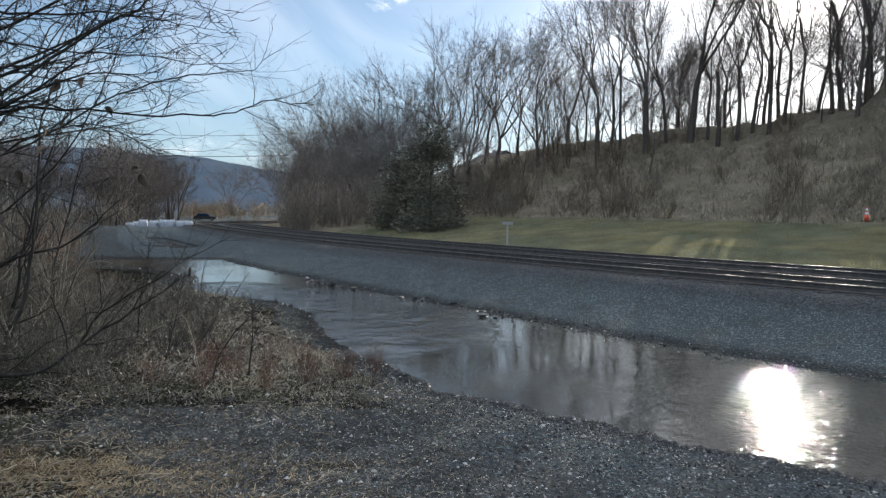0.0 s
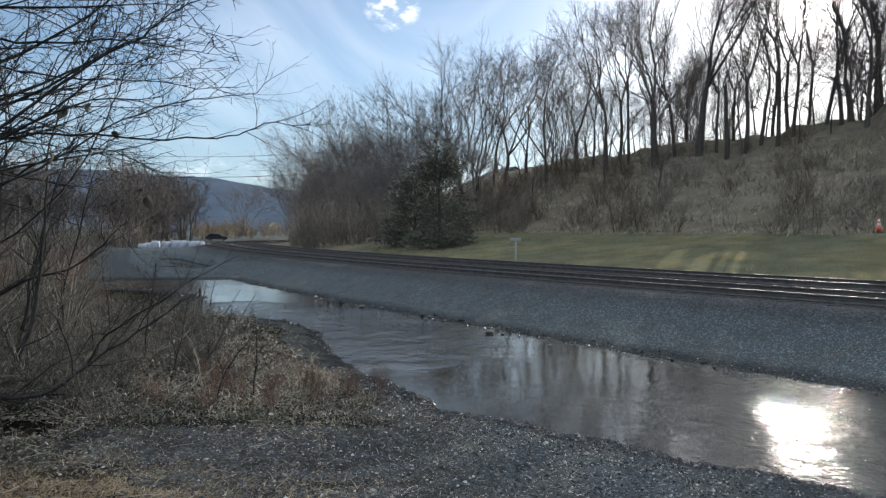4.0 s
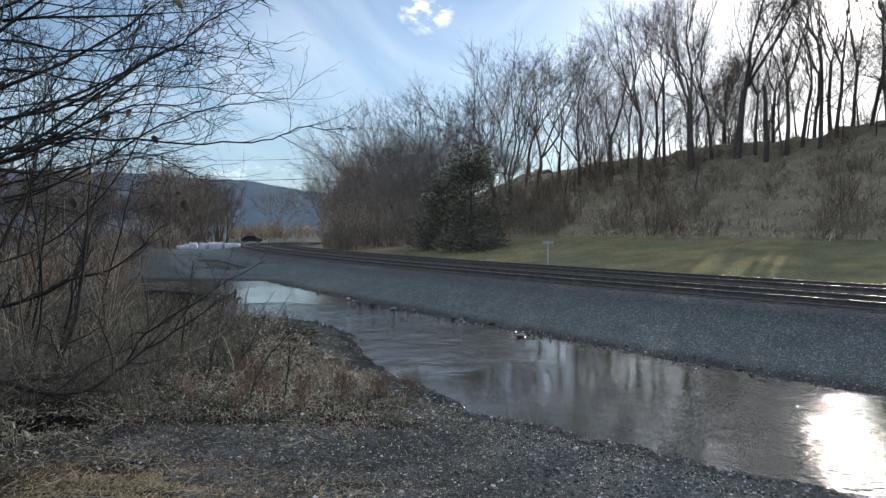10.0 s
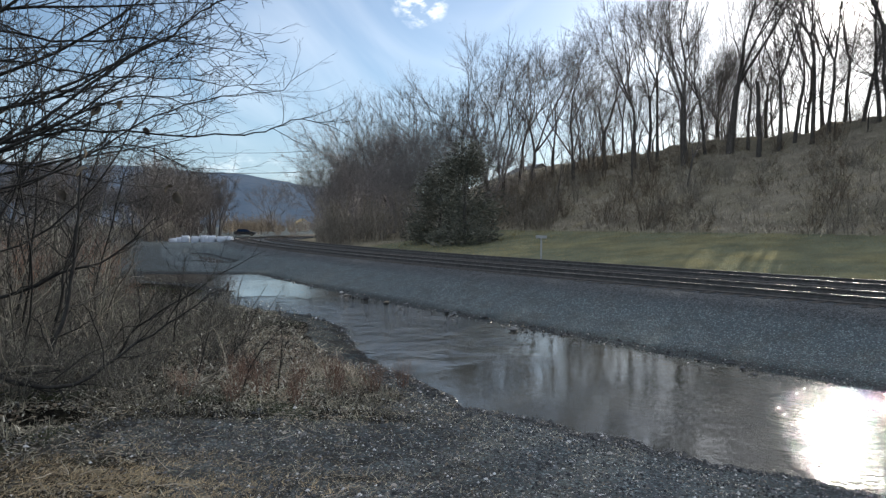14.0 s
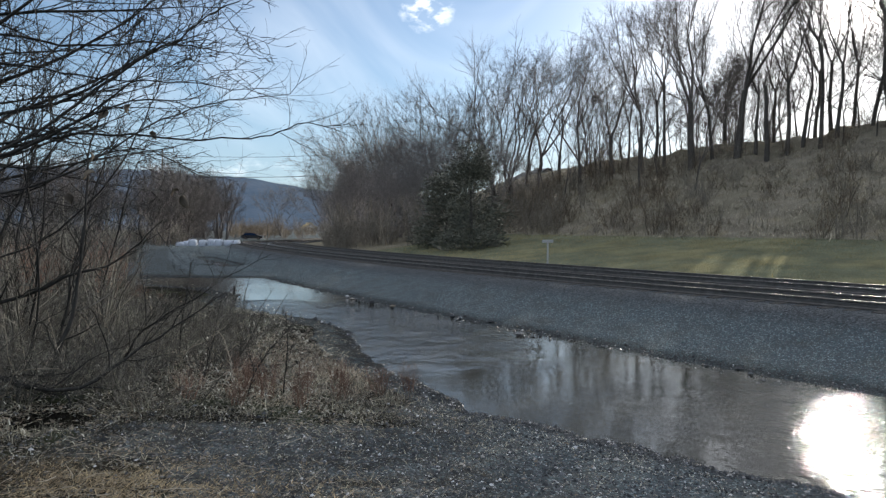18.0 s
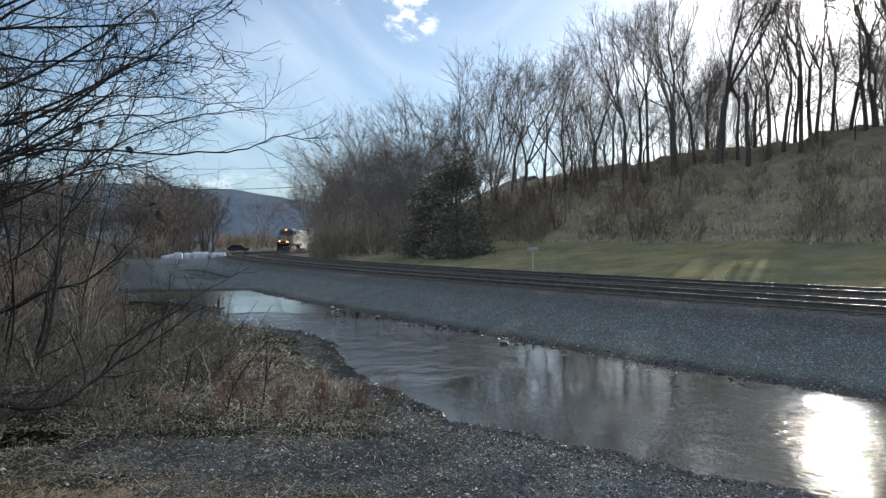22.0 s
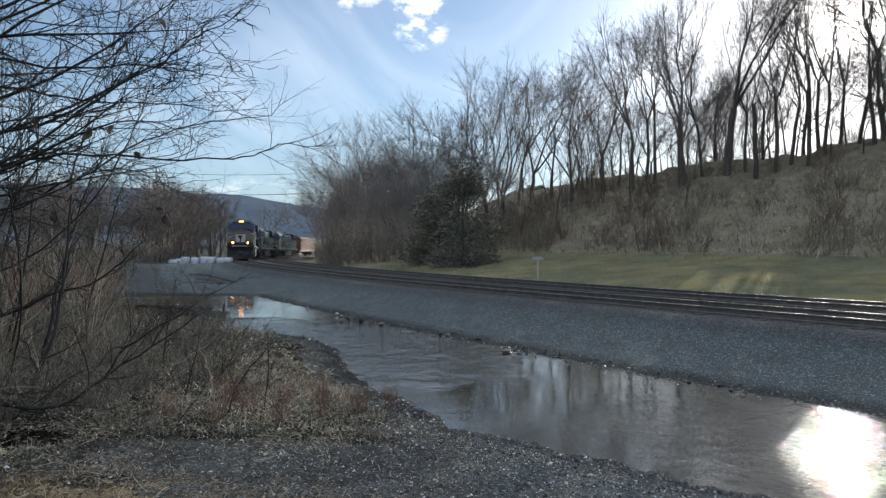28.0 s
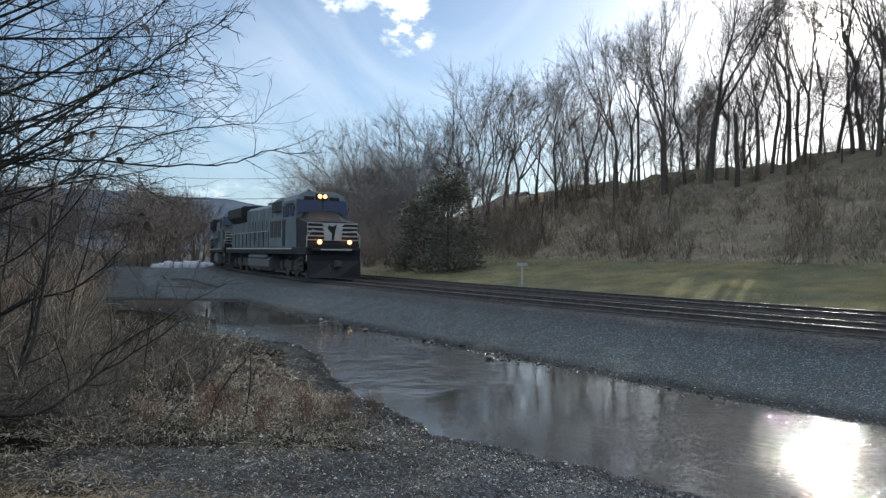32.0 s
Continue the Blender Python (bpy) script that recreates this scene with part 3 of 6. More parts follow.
    # litter thins to the right: the paler gravel there paints in veiling glare
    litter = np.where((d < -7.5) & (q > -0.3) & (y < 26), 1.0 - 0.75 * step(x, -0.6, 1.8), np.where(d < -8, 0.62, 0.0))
    return z, gravel, lawn, litter, d, s, q


def bed_share(d):
    """How much of the ground is dark track bed."""
    return step(d, -2.7, -2.0) * step(d, 6.4, 5.8)


def z_at(x, y):
    return float(lie([x], [y])[0][0])


def make_ground():
    fine = np.concatenate([np.arange(-47, 47, 0.28), np.arange(47, 313, 4.0)])
    r = np.concatenate([[0.0], 1.0 * 1.024 ** np.arange(0, 235), 265 * 1.12 ** np.arange(0, 27)])
    a = np.radians(fine)
    x, y = (r[:, None] * np.sin(a)).ravel(), (r[:, None] * np.cos(a)).ravel()
    z, gravel, lawn, litter, d, s, q = lie(x, y)
    n, m = len(r), len(a)
    i, j = np.meshgrid(np.arange(n - 1), np.arange(m), indexing="ij")
    k = (j + 1) % m
    faces = np.stack([i * m + j, (i + 1) * m + j, (i + 1) * m + k, i * m + k], -1).reshape(-1, 4)[:, ::-1]
    me = arrays("ground", np.stack([x, y, z], -1), faces, GROUND, True)
    if len(me.vertices) == len(x):
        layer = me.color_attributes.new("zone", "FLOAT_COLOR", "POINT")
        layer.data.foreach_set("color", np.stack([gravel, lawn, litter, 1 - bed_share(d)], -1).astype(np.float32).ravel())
    tagged(new("ground", me), "gravelly ground with leaf litter, lawn and a brushy hillside", "ground", kind="structure")


make_ground()


def make_water():
    u = np.arange(-46, 26.1, 0.5)
    v = np.arange(0, 62.1, 0.5)
    x, y = np.meshgrid(u, v, indexing="ij")
    m = len(v)
    i, j = np.meshgrid(np.arange(len(u) - 1), np.arange(m - 1), indexing="ij")
    f = np.stack([i * m + j, (i + 1) * m + j, (i + 1) * m + j + 1, i * m + j + 1], -1).reshape(-1, 4)
    # only where the land lies near or below the water's level
    low = lie(x.ravel(), y.ravel())[0] < WATER_Z + 0.12
    f = f[low[f].any(axis=1)]
    me = arrays("water", np.stack([x.ravel(), y.ravel(), np.full(x.size, WATER_Z)], -1), f, WATER, True)
    tagged(new("water", me), "shallow rippled brown water flooding the gravel beside the railway", "water", kind="structure")


make_water()


def make_ridge():
    """The long wooded ridge that closes the valley."""
    az = np.radians(np.arange(-60, 61, 0.5))
    deg = np.degrees(az)
    top = np.interp(deg, [-60, -38, -26, -17, -12, -6, 10, 60], [88, 98, 101, 94, 78, 68, 60, 60]) + 0.8 * np.sin(deg * 0.7) + 0.5 * np.sin(deg * 2.3 + 1) + np.random.default_rng(4).normal(0, 0.55, len(az))
    rows = []
    for f, dist in ((0.0, 760), (0.2, 860), (0.6, 1010), (0.9, 1120), (1.0, 1180), (0.9, 1300)):
        rows.append(np.stack([np.sin(az) * dist, np.cos(az) * dist, top * f - 2], -1))
    v = np.concatenate(rows)
    m = len(az)
    i, j = np.meshgrid(np.arange(len(rows) - 1), np.arange(m - 1), indexing="ij")
    f = np.stack([i * m + j, i * m + j + 1, (i + 1) * m + j + 1, (i + 1) * m + j], -1).reshape(-1, 4)
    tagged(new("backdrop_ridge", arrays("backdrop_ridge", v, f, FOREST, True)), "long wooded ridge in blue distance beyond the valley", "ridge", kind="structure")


make_ridge()


# ---- railway ----
def make_track(name, side, label):
    track = tagged(new(name), label, "railway track", "railway tracks", "structure")
    profile = [(-0.07, -0.17), (0.07, -0.17), (0.07, -0.155), (0.012, -0.13), (0.012, -0.045), (0.036, -0.035), (0.036, -0.006), (0.028, -0.001), (0.010, 0.0), (-0.010, 0.0), (-0.028, -0.001), (-0.036, -0.006), (-0.036, -0.035), (-0.012, -0.045), (-0.012, -0.13), (-0.07, -0.155)]
    s = np.concatenate([np.arange(-40, 80, 1.0), np.arange(80, 560, 2.0)])
    for off in (-0.7535, 0.7535):
        x, y, h, t = on_line(s, side)
        v = np.stack([np.stack([x + (off + a) * np.cos(t), y + (off + a) * np.sin(t), h + b], -1) for a, b in profile], 1).reshape(-1, 3)
        k = len(profile)
        i, j = np.meshgrid(np.arange(len(s) - 1), np.arange(k), indexing="ij")
        f = np.stack([i * k + j, i * k + (j + 1) % k, (i + 1) * k + (j + 1) % k, (i + 1) * k + j], -1).reshape(-1, 4)
        me = arrays("rail", v, f[:, ::-1], RUST)
        me.materials.append(RAIL)
        if len(me.polygons) == len(f):
            me.polygons.foreach_set("material_index", np.where(j.ravel() == 8, 1, 0).astype(np.int32))
        part("rail", me, RAIL, track, "rusty steel rail with a shiny worn head")
    tie = Shape().box((-1.3, -0.115, -0.18), (1.3, 0.115, 0), 0.012).mesh("sleeper", TIE)
    rest = Shape()
    rng = random.Random(7)
    for i, at in enumerate(np.arange(-22, 330, 0.52)):
        x, y, h, t = on_line(at, side)
        m = pose(x, y, h - 0.172, rng.uniform(-0.4, 0.4), rng.uniform(-0.4, 0.4), math.degrees(t) + rng.uniform(-1, 1))
        if i < 150:
            ob = new("sleeper", tie)
            ob.parent = track
            ob.matrix_local = m
        else:
            rest.add([m @ Vector((a, b, c)) for c in (-0.18, 0) for b in (-0.115, 0.115) for a in (-1.3, 1.3)], [(4, 5, 7, 6), (0, 1, 5, 4), (2, 6, 7, 3), (0, 4, 6, 2), (1, 3, 7, 5)])
    tagged(part("far_sleepers", rest, TIE, track), kind="stuff")


make_track("railway_track_near", 0.0, "railway track on weathered wooden sleepers beside the flooded gravel")
make_track("railway_track_far", SPACING, "railway track on weathered wooden sleepers beside the lawn")


# ---- plants ----
def grow(rng, p, d, length, r, level, spec, out, thin=0.54, least=0.0018):
    """A limb as a bent line with twigs of the next level along it."""
    k, wander, rise, count, lo, hi, first, ratio, taper = spec[level]
    pts, way = [p], d
    for i in range(k):
        way = way + rng.normal(0, wander, 3)
        way[2] += rise
        way = way / math.sqrt(way @ way)
        pts.append(pts[-1] + way * (length / k))
    pts = np.array(pts)
    out.setdefault(level, []).append((pts, r * np.linspace(1, taper, k + 1)))
    if level + 1 >= len(spec):
        return
    n = max(1, int(round(count * rng.uniform(0.75, 1.25))))
    for j in range(n):
        f = first + (1 - first) * (j + rng.uniform(0, 1)) / n
        i = min(k - 1, int(f * k))
        at = pts[i] + (pts[i + 1] - pts[i]) * (f * k - i)
        way = pts[i + 1] - pts[i]
        way = way / math.sqrt(way @ way)
        side = np.cross(way, rng.normal(0, 1, 3))
        side /= math.sqrt(side @ side) + 1e-9
        a = radians(rng.uniform(lo, hi))
        child = way * math.cos(a) + side * math.sin(a)
        size = length * ratio * rng.uniform(0.6, 1.2) * (1.15 - 0.6 * f)
        grow(rng, at, child, size, max(least, r * (1 - (1 - taper) * f) * thin), level + 1, spec, out, thin, least)


def tubes(name, lines, sides, mat):
    """All limbs in lines as tapered tubes of one mesh."""
    verts, faces, base = [], [], 0
    by = {}
    for pts, rad in lines:
        by.setdefault(len(pts), []).append((pts, rad))
    for k, group in by.items():
        P, R = np.array([g[0] for g in group]), np.array([g[1] for g in group])
        T = np.gradient(P, axis=1)
        T /= np.linalg.norm(T, axis=2, keepdims=True) + 1e-9
        ref = np.where(np.abs(T[:, :1, 2:]) > 0.85, np.array([1.0, 0.2, 0]), np.array([0, 0, 1.0]))
        U = np.cross(T, np.broadcast_to(ref, T.shape))
        U /= np.linalg.norm(U, axis=2, keepdims=True) + 1e-9
        W = np.cross(T, U)
        ang = np.arange(sides) * 2 * np.pi / sides
        ring = P[:, :, None] + R[:, :, None, None] * (U[:, :, None] * np.cos(ang)[:, None] + W[:, :, None] * np.sin(ang)[:, None])
        verts.append(ring.reshape(-1, 3))
        g, i, j = np.meshgrid(np.arange(len(group)), np.arange(k - 1), np.arange(sides), indexing="ij")
        a = base + (g * k + i) * sides
        faces.append(np.stack([a + j, a + (j + 1) % sides, a + sides + (j + 1) % sides, a + sides + j], -1).reshape(-1, 4))
        base += len(group) * k * sides
    return arrays(name, np.concatenate(verts), np.concatenate(faces), mat, True)


def fork_tree(seed, height, bole=0.28, spread=1.0, depth=6, thick=0.012, stems=1, twigs=3, wander=0.07, twig=None, least=0.011):
    """trunk and crown meshes of a leafless tree whose limbs fork again and again."""
    rng = np.random.default_rng(seed)
    trunk, limbs, fine = [], [], []

    def turned(way, a):
        side = np.cross(way, rng.normal(0, 1, 3))
        side /= math.sqrt(side @ side) + 1e-9
        return way * math.cos(a) + side * math.sin(a)

    def shoot(p, way, length, r, again):
        pts = [p]
        for i in range(2):
            way = way + rng.normal(0, 0.14, 3) + (0, 0, 0.05)
            way = way / math.sqrt(way @ way)
            pts.append(pts[-1] + way * length / 2)
        fine.append((np.array(pts), np.array([r, r * 0.75, r * 0.4])))
        if again:
            for i in range(again):
                at = pts[1] + (pts[2] - pts[1]) * rng.uniform(-0.8, 0.9)
                shoot(at, turned(way, radians(rng.uniform(22, 55))), length * rng.uniform(0.4, 0.7), r * 0.75, 0)

    def limb(p, way, length, r, level):
        k = 5 if level == 0 else (3 if level < 3 else 2)
        pts = [p]
        for i in range(k):
            way = way + rng.normal(0, wander, 3) + (0, 0, 0.035)
            way = way / math.sqrt(way @ way)
            pts.append(pts[-1] + way * length / k)
        pts = np.array(pts)
        rad = r * np.linspace(1.25 if level == 0 else 1.0, 0.8, k + 1)
        (trunk if level == 0 else limbs).append((pts, np.maximum(rad, least)))
        if level >= 2 or (level == 1 and depth < 6):
            for i in range(twigs):
                f = rng.uniform(0.1, 1.0) * k
                j = min(k - 1, int(f))
                shoot(pts[j] + (pts[j + 1] - pts[j]) * (f - j), turned(way, radians(rng.uniform(28, 65))), rng.uniform(0.5, 0.95) * min(length, height * 0.12), max(least * 0.8, r * 0.3), 2 if level >= depth - 2 else 1)
        elif level == 0 and rng.random() < 0.6:
            for i in range(2):
                at = pts[rng.integers(2, k + 1)]
                limb(at, turned(way, radians(rng.uniform(35, 60))), length * 0.4, r * 0.3, max(2, depth - 3))
        if level == depth:
            for i in range(2):
                shoot(pts[-1], turned(way, radians(rng.uniform(4, 30))), height * rng.uniform(0.06, 0.12), least * 0.8, 1)
        if level < depth:
            n = 3 if rng.random() < (0.6 if level == 0 else 0.1) else 2
            for i in range(n):
                a = radians(rng.uniform(6, 18) if i == 0 else rng.uniform(20, 42)) * spread
                grown = length * (rng.uniform(0.74, 0.9) if i == 0 else rng.uniform(0.6, 0.84))
                if level == 0:
                    grown = height * (1 - bole) * rng.uniform(0.24, 0.32)
                limb(pts[-1], turned(way, a), grown, max(least, r * 0.8 * (0.84 if i == 0 else 0.64)), level + 1)

    for i in range(stems):
        a = rng.uniform(0, 6.283)
        tilt = rng.uniform(0.0, 0.09) if stems == 1 else rng.uniform(0.08, 0.4) * spread
        way = np.array([math.cos(a) * tilt, math.sin(a) * tilt, 1.0])
        foot = np.array([math.cos(a), math.sin(a), 0]) * (0 if stems == 1 else 0.3) + (0, 0, -0.3)
        limb(foot, way / math.sqrt(way @ way), height * bole * rng.uniform(0.85, 1.15), height * thick * (1 if stems == 1 else 0.62), 0)
    top = max(line[0][:, 2].max() for line in limbs + fine)
    trunk, limbs, fine = ([(pts * (height / top), rad) for pts, rad in lines] for lines in (trunk, limbs, fine))
    crown = bpy.data.meshes.new("crown")
    twig = twig or TWIG
    a, b = tubes("crown", limbs, 4, twig), tubes("crown", fine, 3, twig)
    bm = bmesh.new()
    bm.from_mesh(a), bm.from_mesh(b)
    bm.to_mesh(crown)
    bm.free()
    crown.materials.append(twig)
    bpy.data.meshes.remove(a), bpy.data.meshes.remove(b)
    return tubes("trunk", trunk, 8, BARK if twig == TWIG else twig), crown


def plant_tree(kind, x, y, turn, size, label, category="tree", group=""):
    trunk, crown = kind
    tree = tagged(new("tree"), label, category, group)
    tree.matrix_world = Matrix.Translation((x, y, z_at(x, y))) @ pose(0, 0, 0, 0, 0, turn) @ Matrix.Diagonal((size, size, size, 1))
    part("trunk", trunk, None, tree), part("crown", crown, None, tree)
    return tree


def bearing(deg, dist):
    return dist * math.sin(radians(deg)), dist * math.cos(radians(deg))


def in_glade(x, y):
    """Open lanes on the slope, free of brush, through which the low sun reaches the lawn."""
    across = x * math.cos(radians(SUN_AZ)) - y * math.sin(radians(SUN_AZ))
    return -4.4 < across < -2.0 or -7.2 < across < -5.4 or -20.2 < across < -16.8


def make_trees():
    rng = random.Random(11)
    crest = [fork_tree(20 + i, 17, 0.2 + 0.04 * (i % 3), 1.05, 6, 0.0125, 1, 2, 0.10) for i in range(5)]
    clump = [fork_tree(30 + i, 16, 0.18, 0.85, 5, 0.013, 3, 2, 0.09) for i in range(2)]
    great = [fork_tree(38 + i, 21, 0.34, 0.62, 6, 0.0125, 1, 3, 0.07) for i in range(2)]
    slim = [fork_tree(44 + i, 17, 0.38, 0.8, 5, 0.0085, 1, 3, 0.085) for i in range(3)]
    young = [fork_tree(90 + i, 11, 0.3, 0.8, 5, 0.0078, 1, 2) for i in range(3)]
    spreading = [fork_tree(50 + i, 12, 0.14, 1.0, 5, 0.0115, 4, 3, 0.09, GREY_TWIG) for i in range(4)]
    names = "tall leafless hardwood tree on the crest of the hill"
    # the trees that stand out: bearing, distance, size, kind, turn
    for deg, dist, size, kind, turn in ((21.4, 62, 1.05, great[0], 20), (24.9, 61, 1.1, great[1], 200), (12.2, 70, 1.0, crest[0], 0), (6.3, 74, 1.3, clump[0], 60), (8.5, 76, 1.15, crest[1], 90), (4.9, 76, 1.25, crest[3], 30), (7.4, 78, 1.2, slim[2], 0), (15.0, 70, 1.15, crest[2], 0), (17.4, 68, 1.2, slim[2], 140), (10.4, 78, 0.95, crest[4], 10),
                                        (28.4, 60, 1.05, slim[0], 0), (29.5, 61, 1.0, slim[2], 80), (30.7, 60, 1.05, slim[1], 40), (32.2, 59, 0.62, young[1], 120), (33.2, 61, 0.7, young[2], 0), (34.3, 58, 0.62, young[0], 200), (31.8, 60, 0.95, slim[1], 300), (32.8, 63, 0.9, slim[0], 250), (34.0, 61, 0.95, slim[2], 30), (35.0, 60, 1.0, slim[1], 140), (36.6, 58, 1.05, slim[1], 10), (38.5, 57, 1.0, slim[0], 100),
                                        (19.2, 66, 1.0, slim[1], 70), (23.0, 63, 0.95, slim[2], 160), (26.2, 62, 0.9, slim[0], 220), (18.5, 71, 1.1, slim[0], 0), (13.6, 73, 0.9, clump[1], 100), (31.4, 64, 1.0, slim[0], 170), (35.6, 61, 1.0, crest[4], 260)):
        x, y = bearing(deg, dist)
        plant_tree(kind, x, y, turn, size, "stout leafless hardwood tree with heavy forked limbs on the hill crest" if kind in great else names, group="trees on the hill crest")
    done = 0
    while done < 18:
        deg, dist = rng.uniform(4, 46), rng.uniform(50, 112)
        x, y = bearing(deg, dist)
        d = from_line(x, y)[0][0]
        if 41 < d < 66 and (deg < 20 or deg > 35.5 or (deg < 27 and rng.random() < 0.5)):
            plant_tree(rng.choice(slim if deg > 24 else crest + slim), x, y, rng.uniform(0, 360), rng.uniform(0.6, 0.95), names, group="trees on the hill crest")
            done += 1
    # a close stand of slim trunks at the hill's near end
    for i in range(15):
        for attempt in range(60):
            x, y = bearing(rng.uniform(27.5, 31) if i < 6 else rng.uniform(35.2, 40), rng.uniform(46, 72))
            if 42 < from_line(x, y)[0][0] < 58:
                plant_tree(rng.choice(slim + young), x, y, rng.uniform(0, 360), rng.uniform(0.8, 1.15), names, group="trees on the hill crest")
                break
    # the wood that stands deeper behind the crest
    for i in range(16):
        for attempt in range(60):
            x, y = bearing(rng.uniform(22.5, 27.5) if i < 9 else rng.uniform(36, 43), rng.uniform(70, 104))
            if 58 < from_line(x, y)[0][0] < 82:
                plant_tree(rng.choice(slim + clump), x, y, rng.uniform(0, 360), rng.uniform(0.75, 0.95), "leafless tree in the wood behind the hill crest", group="trees behind the hill crest")
                break
    # slender young trees between them
    for i in range(26):
        deg = 9 + 32 * (i + rng.uniform(0, 1)) / 26
        deg += 6.5 if 27 < deg < 35 else 0
        for attempt in range(40):
            x, y = bearing(deg, rng.uniform(48, 80))
            if 40 < from_line(x, y)[0][0] < 58 and not in_glade(x, y):
                plant_tree(rng.choice(young), x, y, rng.uniform(0, 360), rng.uniform(0.55, 1.1), "slender young leafless tree on the crest of the hill", group="young trees on the hill crest")
                break
    # a broken dead trunk without a crown
    x, y = bearing(27.0, 60)
    snag = tagged(new("snag"), "broken dead tree trunk without branches on the hill crest", "tree trunk", "trees on the hill crest")
    snag.location = (x, y, z_at(x, y))
    part("trunk", tubes("trunk", [(np.array([(0, 0, -0.3), (0.05, 0, 1.6), (-0.12, 0, 3.2), (-0.1, 0, 4.8), (-0.22, 0, 6.3)]), np.array([0.22, 0.19, 0.17, 0.17, 0.15]))], 8, BARK), None, snag)
    # a few more stand on the slope itself
    for i in range(11):
        for attempt in range(60):
            x, y = bearing(rng.uniform(2, 22), rng.uniform(40, 80))
            if 24 < from_line(x, y)[0][0] < 39 and not in_glade(x, y):
                plant_tree(rng.choice(young + slim[:1]), x, y, rng.uniform(0, 360), rng.uniform(0.5, 0.85), "leafless tree standing on the shaded slope", group="trees on the slope")
                break
    # the thicket of spreading trees beyond the tracks, taller ones behind
    for deg, dist, size in ((-10.0, 84, 0.82), (-9.2, 81, 1.05), (-7.8, 80, 1.2), (-6.2, 82, 1.36), (-4.8, 80, 1.5), (-6.9, 68, 0.75), (-5.0, 62, 0.75), (-3.0, 64, 0.85), (-1.2, 60, 0.8), (0.4, 64, 0.9), (2.4, 66, 0.95), (-8.4, 72, 0.8), (-3.6, 72, 1.05), (-1.6, 72, 1.1), (4.4, 66, 0.85), (-8.4, 98, 1.1), (-6.6, 104, 1.25)):
        x, y = bearing(deg, dist)
        plant_tree(rng.choice(spreading), x, y, rng.uniform(0, 360), size, "spreading leafless tree with dense twigs beyond the tracks", group="trees of the trackside thicket")
    for deg, dist, size, kind in ((-2.6, 79, 1.22, clump[0]), (-1.0, 78, 1.14, crest[4]), (0.9, 76, 1.1, clump[1]), (2.6, 75, 1.05, crest[3]), (4.2, 73, 0.95, clump[0]), (-4.0, 84, 1.1, crest[2]), (1.8, 82, 1.15, crest[1])):
        x, y = bearing(deg, dist)
        plant_tree(kind, x, y, 53 * deg, size, "tall leafless tree standing at the back of the thicket", group="trees of the trackside thicket")
    # trees added inside the bend, mostly hidden by the thicket, to shade the train
    for i in range(34):
        x, y = bearing(rng.uniform(-9.2, -3.5), rng.uniform(112, 158))
        if 7 < from_line(x, y)[0][0] < 45:
            plant_tree(rng.choice(spreading), x, y, rng.uniform(0, 360), rng.uniform(0.95, 1.2), "leafless tree added inside the railway's bend to shade the train", group="trees inside the bend")
    wood = [fork_tree(150 + i, 14, 0.3, 0.8, 5, 0.012, 1, 2, 0.07, DARK_TWIG, 0.016) for i in range(3)] + [fork_tree(156 + i, 11, 0.14, 1.0, 4, 0.0125, 3, 4, 0.08, DARK_TWIG, 0.016) for i in range(2)]
    # the wood behind the bags and along the far side of the valley
    for i in range(115):
        deg, dist = (rng.uniform(-41, -18.6), rng.uniform(80, 125)) if i < 65 else (rng.uniform(-25, -18.8), rng.uniform(84, 112))
        x, y = bearing(deg, dist)
        if from_line(x, y)[0][0] < -9:
            plant_tree(rng.choice(wood), x, y, rng.uniform(0, 360), rng.uniform(0.66, 1.08) * dist / 105, "leafless tree in the wood behind the gravel yard", group="trees behind the yard")
    for i in range(34):
        x, y = bearing(rng.uniform(-23, -18.7), rng.uniform(122, 165))
        if from_line(x, y)[0][0] < -9:
            plant_tree(rng.choice(wood), x, y, rng.uniform(0, 360), rng.uniform(0.75, 1.15), "leafless tree in the wood behind the gravel yard", group="trees behind the yard")
    x, y = bearing(-14.2, 190)
    plant_tree(fork_tree(48, 17, 0.12, 0.9, 5, 0.016, 2, 3, 0.07, DARK_TWIG, 0.02), x, y, 40, 0.95, "lone leafless forked tree in the far scrub")


make_trees()


# ---- brush, straw and stones on the near bank ----
def shrub_kind(seed, height, stems, mat, spread=0.45, twigs=(7, 5)):
    """One leafless shrub of many canes."""
    rng = np.random.default_rng(seed)
    spec = [(5, 0.10, 0.02, twigs[0], 20, 55, 0.25, 0.42, 0.3), (3, 0.18, 0.05, twigs[1], 25, 60, 0.2, 0.5, 0.4), (1, 0.2, 0.02, 0, 0, 0, 0, 0, 0.5)]
    out = {}
    for i in range(stems):
        a, b = rng.uniform(0, 6.283), rng.uniform(0, 0.28)
        d = np.array([math.cos(a) * spread * rng.uniform(0.2, 1.3), math.sin(a) * spread * rng.uniform(0.2, 1.3), 1.0])
        grow(rng, np.array([math.cos(a) * b, math.sin(a) * b, -0.12]), d / np.linalg.norm(d), height * rng.uniform(0.6, 1.1), height * 0.0085, 0, spec, out, 0.56, 0.0028)
    canes = tubes("canework", out[0], 4, mat)
    return canes, tubes("crown", out[1] + out[2], 3, mat)


